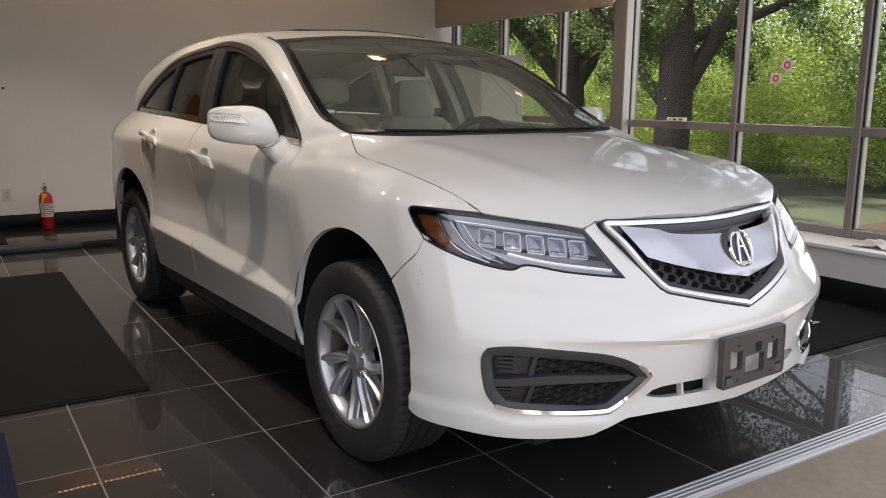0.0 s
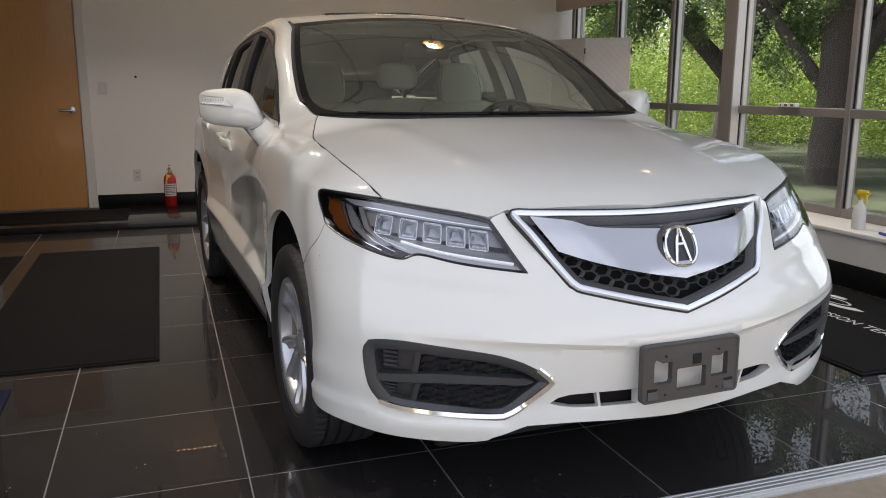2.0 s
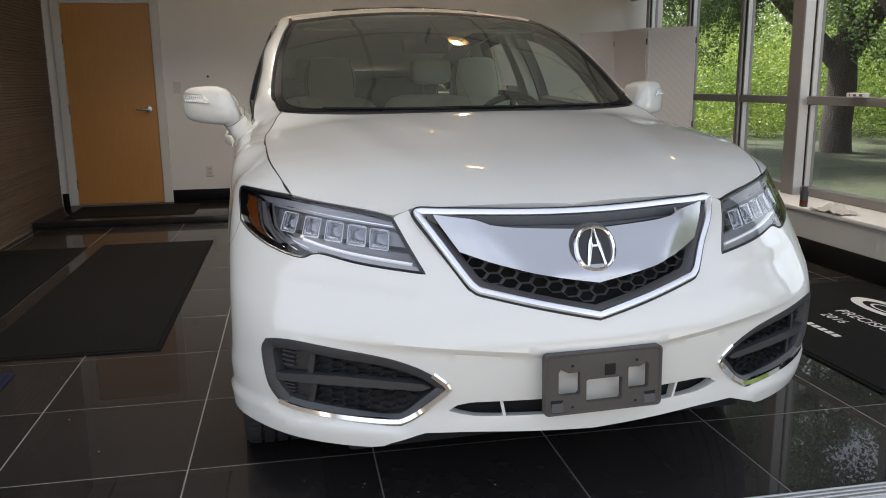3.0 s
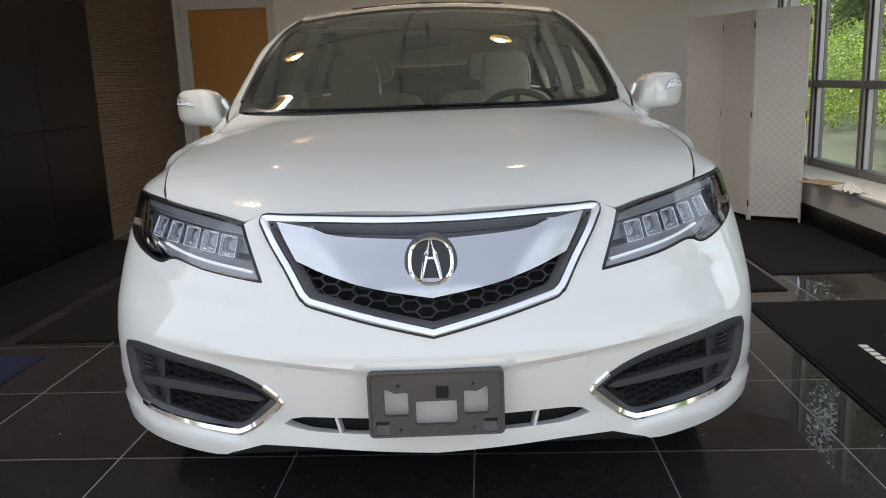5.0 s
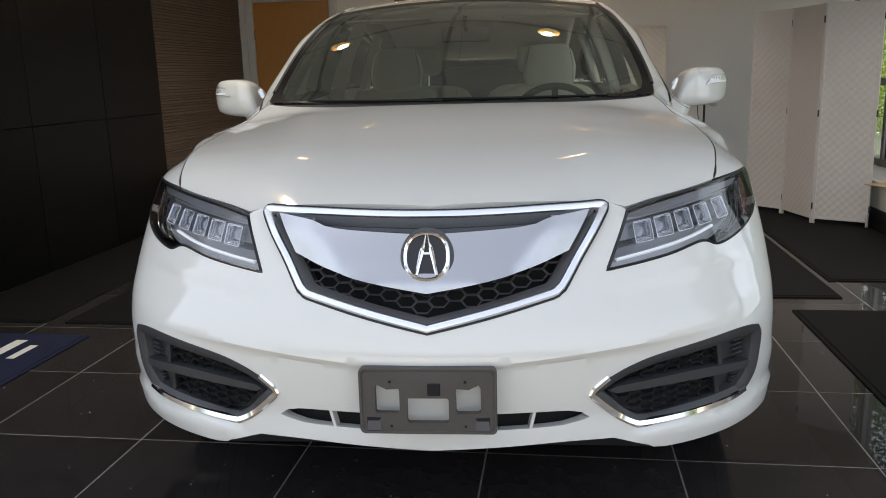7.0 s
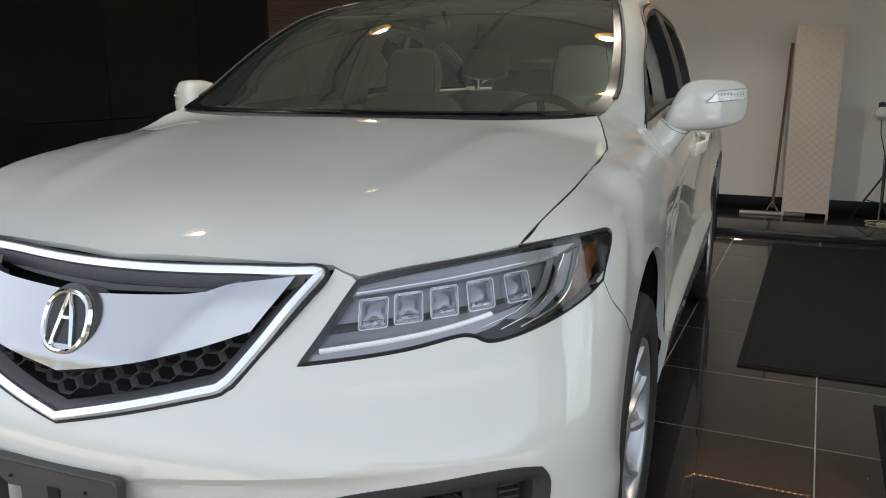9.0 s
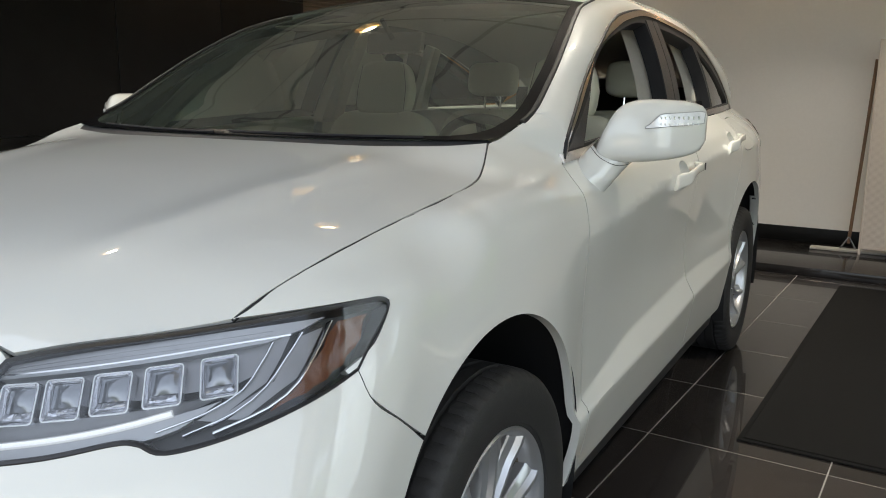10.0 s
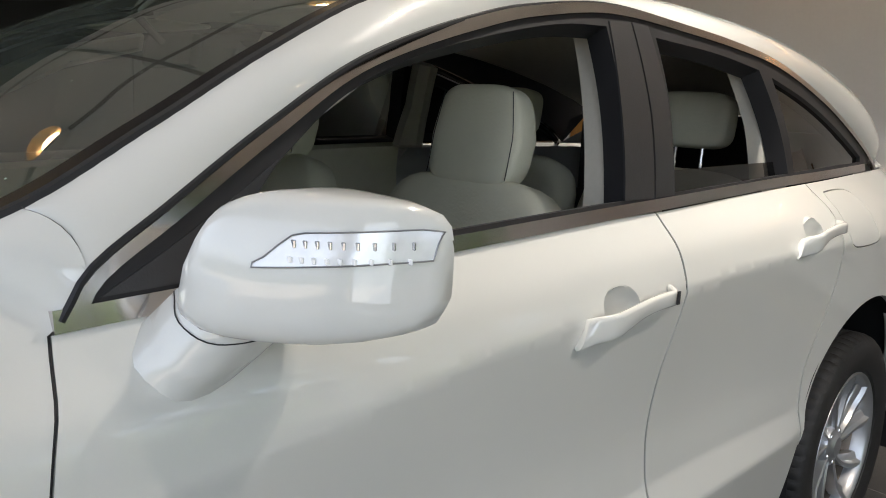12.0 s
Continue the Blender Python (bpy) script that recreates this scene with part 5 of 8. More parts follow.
v, f = hexes(in_mesh, mesh_place, 0.052, 0.0250, 0.085, 0.010, -0.405, 0.40, 0.62, 0.86)
obj("grille_mesh", v, f, MESH_PLASTIC, grille, "black honeycomb mesh", 25)

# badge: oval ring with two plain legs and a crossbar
EM = pose(0, 0.062, 0.795, 68, 0, 0)
bm = bmesh.new()
n = 48
rings = []
for k in range(n):
    a = 2 * math.pi * k / n
    c, s = math.cos(a), math.sin(a)
    c, s = math.copysign(abs(c) ** 0.85, c), math.copysign(abs(s) ** 0.85, s)
    rings.append([bm.verts.new((c * (0.050 + q * 0.0062), s * (0.0545 + q * 0.0062), hgt)) for q, hgt in ((-1, 0.0), (-0.6, 0.007), (0, 0.0095), (0.6, 0.007), (1, 0.0))])
for k in range(n):
    a, b = rings[k], rings[(k + 1) % n]
    for q in range(4):
        bm.faces.new((a[q], b[q], b[q + 1], a[q + 1]))
bm.transform(EM)
badge = part("badge_ring", bm, CHROME, grille, "chrome oval badge")
bm = bmesh.new()
bmesh.ops.create_circle(bm, cap_ends=True, segments=40, radius=1)
bmesh.ops.transform(bm, matrix=EM @ Matrix.Diagonal((0.052, 0.0565, 1, 1)) @ Matrix.Translation((0, 0, 0.001)), verts=bm.verts)
part("badge_plate", bm, BLADE_BLACK, badge)
bm = bmesh.new()
lathe(bm, [(1.0, -0.05), (0.985, -0.002), (0.95, 0.002), (0.80, 0.002)], 40, EM @ Matrix.Diagonal((0.064, 0.071, 1, 1)) @ Matrix.Translation((0, 0.03, -0.004)))
part("badge_seat", bm, GREY_PLASTIC, badge)
bm = bmesh.new()
for sx in (1, -1):
    outer_edge = [(0.0045, 0.050), (0.0095, 0.034), (0.0175, 0.012), (0.0225, -0.015), (0.0275, -0.044)]
    inner_edge = [(0.0008, 0.050), (0.0030, 0.030), (0.0062, 0.008), (0.0125, -0.014), (0.0195, -0.044)]
    rows = []
    for (xo, yo), (xi, yi) in zip(outer_edge, inner_edge):
        xm, ym = (xo + xi) / 2, (yo + yi) / 2
        rows.append([bm.verts.new((x * sx, y, z)) for x, y, z in ((xi, yi, 0.002), (xi + 0.0005, yi, 0.007), (xm, ym, 0.0098), (xo - 0.0005, yo, 0.006), (xo, yo, 0.002))])
    for a, b in zip(rows[:-1], rows[1:]):
        for k in range(4):
            bm.faces.new((a[k], a[k + 1], b[k + 1], b[k]))
    bm.faces.new(rows[0]), bm.faces.new(rows[-1])
add_box(bm, -0.007, 0.007, 0.004, 0.0095, 0.002, 0.0065)
bm.transform(EM)
part("badge_mark", bm, CHROME, badge)

# vents beside the bumper: pod, bar, honeycomb, bright strip
for sx in (1, -1):
    pod = obj("bumper_vent", *side(sheet(grow(fog_loop, 0.002), nose_skin, 0.025, 0.0, lift=-0.045), sx), BLACK_PLASTIC, car, "black vent in the bumper with a bright lower strip")
    fl = [(x, z) for r in FOG for x, z in smooth_line(r, 0.015)[:-1]]
    vf = loop_strip(fl, [(-0.002, -0.045), (0.0, 0.002), (0.015, 0.0), (0.029, -0.012), (0.031, -0.046)])
    obj("vent_frame", *side(vf, sx), VENT_PLASTIC, pod)
    bar = outline([(0.815, 0.468), (0.66, 0.478), (0.45, 0.462)], [(0.45, 0.462), (0.43, 0.452), (0.45, 0.443)], [(0.45, 0.443), (0.66, 0.452), (0.825, 0.446)], [(0.825, 0.446), (0.815, 0.468)], step=0.03)
    obj("vent_bar", *side(sheet([nx(*p) for p in bar], nose_skin, 0.03, 0.03, lift=-0.008), sx), VENT_PLASTIC, pod)

    def in_vent(x, z):
        lo_ = 0.375 + max(0, (0.52 - x)) * 0.75
        hi_ = 0.535 - max(0, (0.62 - x)) * 0.32
        return 0.43 < x < 0.715 and lo_ < z < hi_ and not 0.446 < z < 0.472

    def vent_place(x, z, d):
        p = nose(arc_of_x(x, z), z)
        return (p[0], p[1] + 0.026 - d, p[2])
    for lower in (True, False):
        obj("vent_mesh", *side(hexes(lambda x, z: in_vent(x, z) and (z < 0.46) == lower, vent_place, 0.042, 0.022, 0.10, 0.015, 0.40, 0.74, 0.35, 0.56), sx), BLACK_PLASTIC, pod, "", 25)
    for z0, z1 in ((0.385, 0.445), (0.474, 0.545)):
        wall = outline([(0.722, z0), (0.735, z0)], [(0.735, z0), (0.725, z1)], [(0.725, z1), (0.712, z1)], [(0.712, z1), (0.722, z0)], step=0.03)
        obj("vent_divider", *side(sheet([nx(x, z) for x, z in wall], nose_skin, 0.03, 0.03, lift=-0.016), sx), BLACK_PLASTIC, pod)
        for k in range(4):
            zl = z0 + 0.012 + (z1 - z0 - 0.018) * k / 4
            fin = outline([(0.772, zl), (0.802, zl + 0.001)], [(0.802, zl + 0.001), (0.802, zl + 0.0055)], [(0.802, zl + 0.0055), (0.772, zl + 0.0045)], [(0.772, zl + 0.0045), (0.772, zl)], step=0.03)
            obj("vent_louvre", *side(sheet([nx(x, z) for x, z in fin], nose_skin, 0.03, 0.012, lift=-0.022), sx), VENT_PLASTIC, pod)
        pocket = outline([(0.735, z0), (0.80, z0 + 0.006)], [(0.80, z0 + 0.006), (0.806, z1 - 0.01)], [(0.806, z1 - 0.01), (0.725, z1)], [(0.725, z1), (0.735, z0)], step=0.03)
        obj("vent_pocket", *side(sheet([nx(x, z) for x, z in pocket], nose_skin, 0.03, 0.0, lift=-0.034), sx), BLACK_PLASTIC, pod)
    bright = smooth_line([(0.425, 0.494), (0.392, 0.466), (0.384, 0.452), (0.395, 0.439)], 0.012)[:-1] + smooth_line([(0.395, 0.439), (0.45, 0.388), (0.492, 0.362), (0.525, 0.357), (0.63, 0.362), (0.75, 0.374), (0.80, 0.388)], 0.015)
    vf = loop_strip(bright, [(-0.008, -0.01), (-0.008, 0.003), (-0.003, 0.006), (0.008, 0.003), (0.010, -0.012)], closed=False)
    obj("bright_strip", *side(vf, sx), CHROME, pod, "chrome strip under the vent")

# lower air slot behind the bumper
for sx in (1, -1):
    obj("air_slot", *side(sheet(grow(slot_loop, 0.02), nose_skin, 0.05, 0.0, lift=-0.05), sx), DARK_VOID, car)
for x in (0.245, -0.245):
    m = skin_frame(x, 0.39, 0.006)
    part("slot_rib", box(-0.004, 0.004, -0.026, 0.026, -0.02, 0.004, 0.001, 1, m @ pose(0, 0, 0, 0, 0, -12 if x > 0 else 12)), PAINT, car)

# number plate bracket


def rrect(x0, x1, z0, z1, r, n=5):
    out = []
    for cx, cz, a0 in ((x1 - r, z1 - r, 0), (x0 + r, z1 - r, 90), (x0 + r, z0 + r, 180), (x1 - r, z0 + r, 270)):
        out += [(cx + r * math.cos(radians(a0 + 90 * k / n)), cz + r * math.sin(radians(a0 + 90 * k / n))) for k in range(n + 1)]
    return out


def plate_skin(x, z):
    return x, -0.020 + 0.12 * x * x + 0.02 * (z - 0.45), z


hl = [(-0.1235, 0.442), (-0.1235, 0.500), (-0.1185, 0.508), (-0.096, 0.497), (-0.068, 0.499), (-0.066, 0.494), (-0.066, 0.444), (-0.070, 0.4385), (-0.118, 0.4385)]
holes = [hl, [(-x, z) for x, z in hl], rrect(-0.049, 0.049, 0.415, 0.476, 0.006)]
bracket = obj("plate_bracket", *sheet(rrect(-0.161, 0.161, 0.388, 0.549, 0.012), plate_skin, 0.03, 0.018, holes, flip=False), BRACKET, car, "empty dark grey plate bracket")
obj("bracket_rim", *strip([plate_skin(x, z) for x, z in rrect(-0.158, 0.158, 0.391, 0.546, 0.012)], [((-x / 0.158, 0, -(z - 0.4685) / 0.0775), (0, -1, 0)) for x, z in rrect(-0.158, 0.158, 0.391, 0.546, 0.012)], [(-0.003, -0.012), (-0.003, 0.002), (-0.001, 0.004), (0.003, 0.0035), (0.005, 0.0)], True), BRACKET, bracket)
part("bracket_clip", box(0.0, 0.030, -0.0215, -0.017, 0.483, 0.513, 0.002, 1), DARK_VOID, bracket)
for x in (-0.127, 0.127):
    part("bracket_pocket", box(x - 0.018, x + 0.018, -0.0190, -0.014, 0.396, 0.430, 0.002, 1), DARK_VOID, bracket)
    b = bmesh.new()
    b.faces.new([b.verts.new(p_) for p_ in ((x - 0.017, -0.0225, 0.397), (x + 0.017, -0.0225, 0.397), (x + 0.015, -0.0192, 0.420), (x - 0.015, -0.0192, 0.420))])
    part("bracket_clip", b, GREY_PLASTIC, bracket)
for x, z in ((-0.088, 0.5165), (0.088, 0.5165), (-0.086, 0.407), (0.088, 0.407)):
    bm = bmesh.new()
    lathe(bm, [(0.0005, 0.002), (0.003, 0.002), (0.0035, 0.0)], 10, pose(x, -0.0205 + 0.12 * x * x, z, 90))
    part("bracket_screw", bm, DARK_VOID, bracket)

# head lamps
lamp_loop = outline(nxs(LAMP_IN), nxs(LAMP_LOW), [nx(*LAMP_LOW[-1]), ny(0.566, 0.872), ny(0.606, 0.908), ny(0.614, 0.921), ny(0.602, 0.927), nx(*LAMP_TOP[0])], nxs(LAMP_TOP), step=0.007)


def skin_ring(loop, rows):
    """A closed ring along a loop on the nose; rows give the way outwards and the height over the skin."""
    v = []
    for d, h in rows:
        for a, b in grow(loop, d):
            p, pa, pb = (np.array(nose_skin(*q)) for q in ((a, b), (a + 0.002, b), (a, b + 0.002)))
            n = np.cross(pa - p, pb - p)
            n = n / np.linalg.norm(n) * (1 if n[1] - 0.3 * n[0] < 0 else -1)
            v.append(tuple(p + n * h))
    m = len(loop)
    f = [(r * m + k, r * m + (k + 1) % m, (r + 1) * m + (k + 1) % m, (r + 1) * m + k) for r in range(len(rows) - 1) for k in range(m)]
    return v, f



for sx in (1, -1):
    lamp = obj("head_lamp", *side(sheet(grow(lamp_loop, -0.003), nose_skin, 0.03, 0.0, lift=0.001), sx), LENS, car, "clear head lamp with five square lights")
    lamp.visible_shadow = False
    obj("lamp_housing", *side(sheet(grow(lamp_loop, 0.003), nose_skin, 0.03, 0.0, lift=-0.040), sx), LAMP_DARK, lamp)
    obj("lamp_gasket", *side(skin_ring(lamp_loop, [(-0.0045, -0.042), (-0.0045, -0.001), (-0.003, 0.0005), (0.001, 0.002), (0.0035, -0.002), (0.004, -0.03)]), sx), BLADE_BLACK, lamp)
    # grey ribbed strip along the top, black tray behind the lights, sloping grey shelf and lower panel
    upper = outline([(0.489, 0.863), (0.481, 0.846)], [(0.481, 0.846), (0.56, 0.857), (0.66, 0.871), (0.78, 0.889)], [(0.78, 0.889), (0.81, 0.902), (0.825, 0.915)], [(0.825, 0.915), (0.74, 0.906), (0.62, 0.888), (0.55, 0.876), (0.489, 0.863)], step=0.015)
    obj("upper_panel", *side(sheet([nx(*p) for p in upper], nose_skin, 0.02, 0.02, lift=-0.010), sx), BEZEL, lamp, "dark grey ribbed panel")
    for q in (0.25, 0.5, 0.75):
        rib = smooth_line([(0.481 + 0.008 * q, 0.846 + 0.017 * q), (0.56 - 0.003 * q, 0.857 + 0.020 * q), (0.66 - 0.02 * q, 0.871 + 0.020 * q), (0.78, 0.889 + 0.019 * q)], 0.02)
        obj("panel_rib", *side(loop_strip(rib, [(-0.0012, -0.012), (-0.0009, -0.0085), (0.0009, -0.0085), (0.0012, -0.012)], closed=False), sx), BEZEL, lamp)
    tray = outline([(0.482, 0.848), (0.462, 0.805)], [(0.462, 0.805), (0.60, 0.822), (0.70, 0.836), (0.765, 0.846)], [(0.765, 0.846), (0.79, 0.866), (0.795, 0.893)], [(0.795, 0.893), (0.66, 0.874), (0.56, 0.860), (0.482, 0.848)], step=0.02)
    obj("light_tray", *side(sheet([nx(*p) for p in tray], nose_skin, 0.025, 0.0, lift=-0.026), sx), TRAY, lamp)
    shelf_v, shelf_f = [], []
    top_edge, low_edge = smooth_line([(0.455, 0.792), (0.60, 0.812), (0.70, 0.826), (0.775, 0.840)], 0.012), smooth_line([(0.437, 0.756), (0.585, 0.7785), (0.66, 0.794), (0.735, 0.816)], 0.012)
    m_ = 22
    for k in range(m_ + 1):
        a_, b_ = top_edge[round(k * (len(top_edge) - 1) / m_)], low_edge[round(k * (len(low_edge) - 1) / m_)]
        for t_, d_ in ((0.0, 0.028), (0.15, 0.018), (0.5, 0.015), (0.85, 0.012), (1.0, 0.009)):
            shelf_v.append(tuple(skin_frame(a_[0] + (b_[0] - a_[0]) * t_, a_[1] + (b_[1] - a_[1]) * t_, d_).translation))
    for k in range(m_):
        for q in range(4):
            shelf_f.append((k * 5 + q, k * 5 + q + 1, k * 5 + q + 6, k * 5 + q + 5))
    obj("light_shelf", *side((shelf_v, shelf_f), sx), BEZEL, lamp, "sloping grey shelf under the lights")
    lower = outline([(0.437, 0.757), (0.430, 0.741)], [(0.430, 0.741), (0.585, 0.764), (0.665, 0.782), (0.695, 0.783)], [(0.695, 0.783), (0.728, 0.795), (0.76, 0.825)], [(0.76, 0.825), (0.735, 0.816), (0.66, 0.794), (0.585, 0.7785), (0.437, 0.757)], step=0.015)
    obj("lower_panel", *side(sheet([nx(*p) for p in lower], nose_skin, 0.02, 0.02, lift=-0.010), sx), BEZEL, lamp)
    for k in range(5):
        t = k / 4
        x, z = 0.530 + 0.220 * t, 0.8195 + 0.0335 * t
        m = skin_frame(x, z, 0.016) @ pose(0, 0, 0, 0, 0, 7)
        w, h = 0.0262 - 0.0015 * t, 0.0275

        def at(x_, z_, d):
            return m @ Vector((x_ - 0.14 * (0.03 - z_), z_, d + 0.1 * z_))
        b = bmesh.new()
        loops = []
        for q, d, up in ((1.0, -0.010, 0.0), (1.0, 0.0090, 0.0), (0.93, 0.0105, 0.0), (0.84, 0.0085, 0.001), (0.72, 0.002, 0.004)):
            loops.append([b.verts.new(at(x_, z_, d)) for x_, z_ in rrect(-w * q, w * q, -h * q + up, h * q + up * 0.5, 0.005 * q, 3)])
        for la_, lb_ in zip(loops[:-1], loops[1:]):
            for j in range(len(la_)):
                b.faces.new((la_[j], la_[(j + 1) % len(la_)], lb_[(j + 1) % len(la_)], lb_[j]))
        for vv in b.verts:
            vv.co.x *= sx
        cell = part("lamp_cell", b, JEWEL, lamp, "square crystal light", smooth=25)
        # bulging glass in the cell, faceted foot below it
        b = bmesh.new()
        rows = []
        for q in range(7):
            u_ = -1 + 2 * q / 6
            rows.append([b.verts.new(at(u_ * w * 0.72, 0.006 + c_ * h * 0.56, 0.0015 + 0.006 * (1 - u_ * u_) * (1 - 0.7 * c_ * c_))) for c_ in (-1, -0.66, -0.33, 0, 0.33, 0.66, 1)])
        for ra, rb in zip(rows[:-1], rows[1:]):
            for q in range(6):
                b.faces.new((ra[q], ra[q + 1], rb[q + 1], rb[q]))
        for vv in b.verts:
            vv.co.x *= sx
        part("cell_glass", b, CELL_GLASS, cell, "grey bulging glass", smooth=60)
        b = bmesh.new()
        rn = random.Random(10 * k + 3)
        low_row = [b.verts.new(at((-0.72 + 0.24 * q) * w, -h * 0.74, 0.002)) for q in range(7)]
        mid_row = [b.verts.new(at((-0.72 + 0.24 * q) * w, -h * (0.52 + 0.12 * rn.random()), 0.004 + 0.004 * rn.random())) for q in range(7)]
        top_row = [b.verts.new(at((-0.72 + 0.24 * q) * w, -h * 0.34, 0.0015)) for q in range(7)]
        for ra, rb in ((low_row, mid_row), (mid_row, top_row)):
            for q in range(6):
                b.faces.new((ra[q], ra[q + 1], rb[q + 1]))
                b.faces.new((ra[q], rb[q + 1], rb[q]))
        for vv in b.verts:
            vv.co.x *= sx
        part("cell_facets", b, JEWEL, cell, "bright cut facets", smooth=0)
        pth = [at(x_, z_, 0.0100) for x_, z_ in rrect(-w * 0.985, w * 0.985, -h * 0.985, h * 0.985, 0.005, 3)]
        b = bmesh.new()
        tube(b, [(p.x * sx, p.y, p.z) for p in pth] + [(pth[0].x * sx, pth[0].y, pth[0].z)], 0.0010, 6, False)
        part("cell_rim", b, JEWEL_BAR, cell)
    drl = smooth_line([(0.452, 0.7615), (0.585, 0.7815), (0.66, 0.797), (0.715, 0.813)], 0.02)
    obj("day_light_bar", *side(loop_strip(drl, [(-0.0048, -0.018), (-0.0048, -0.006), (-0.0035, -0.0025), (-0.001, -0.0008), (0.002, -0.002), (0.0048, -0.007), (0.0048, -0.018)], closed=False), sx), DAY_BAR, lamp, "bright bar along the lamp's lower edge")
    # bright arcs round the outer end
    for pts, wd in ((((0.705, 0.792), (0.750, 0.812), (0.777, 0.836), (0.782, 0.862), (0.785, 0.889)), 0.0018), (((0.735, 0.787), (0.778, 0.810), (0.799, 0.838), (0.804, 0.866), (0.810, 0.898)), 0.0018), (((0.765, 0.788), (0.810, 0.812), (0.828, 0.838), (0.831, 0.868), (0.833, 0.909)), 0.0026)):
        ln = smooth_line(pts, 0.015)
        obj("lamp_fin", *side(loop_strip(ln, [(-wd * 2, -0.038), (-wd, -0.010), (-wd * 0.4, -0.008), (wd * 0.4, -0.008), (wd, -0.010), (wd * 1.6, -0.038)], closed=False), sx), CHROME, lamp)
    trim = smooth_line([(0.800, 0.896), (0.74, 0.8885), (0.62, 0.870), (0.55, 0.860), (0.487, 0.851)], 0.015)
    obj("bezel_trim", *side(loop_strip(trim, [(-0.0015, -0.02), (-0.0012, -0.008), (0.0012, -0.008), (0.0015, -0.02)], closed=False), sx), CHROME, lamp)
    # dark grey facets between the arcs, amber reflector outside the last one
    for xa, xb in ((0.786, 0.797), (0.808, 0.825)):
        facet = outline([(xa, 0.893), (xa - 0.004, 0.845)], [(xa - 0.004, 0.845), (xa - 0.045, 0.805)], [(xa - 0.045, 0.805), (xb - 0.035, 0.802)], [(xb - 0.035, 0.802), (xb, 0.845)], [(xb, 0.845), (xb + 0.004, 0.903)], [(xb + 0.004, 0.903), (xa, 0.893)], step=0.015)
        obj("lamp_facet", *side(sheet([nx(*p) for p in facet], nose_skin, 0.02, 0.0, lift=-0.022), sx), TRAY, lamp)
    tail = outline([(0.838, 0.908), (0.834, 0.870)], [(0.834, 0.870), (0.830, 0.836), (0.812, 0.808)], [(0.812, 0.808), (0.846, 0.830), (0.860, 0.852)], [(0.860, 0.852), (0.864, 0.880), (0.860, 0.912)], [(0.860, 0.912), (0.838, 0.908)], step=0.01)
    v, f = sheet([nx(*p) for p in tail], nose_skin, 0.012, 0.0, lift=-0.014)
    v = [(x_ + 0.0025 * math.sin(70 * z_ * 6.283), y_, z_) for x_, y_, z_ in v]
    amber = obj("amber_reflector", *side((v, f), sx), AMBER, lamp, "amber side reflector", 60)

# ---- the car: wheels ----
WHEELS = [(0.79, 0.962, 0.345), (0.79, 3.645, 0.345)]
R_T = 0.352


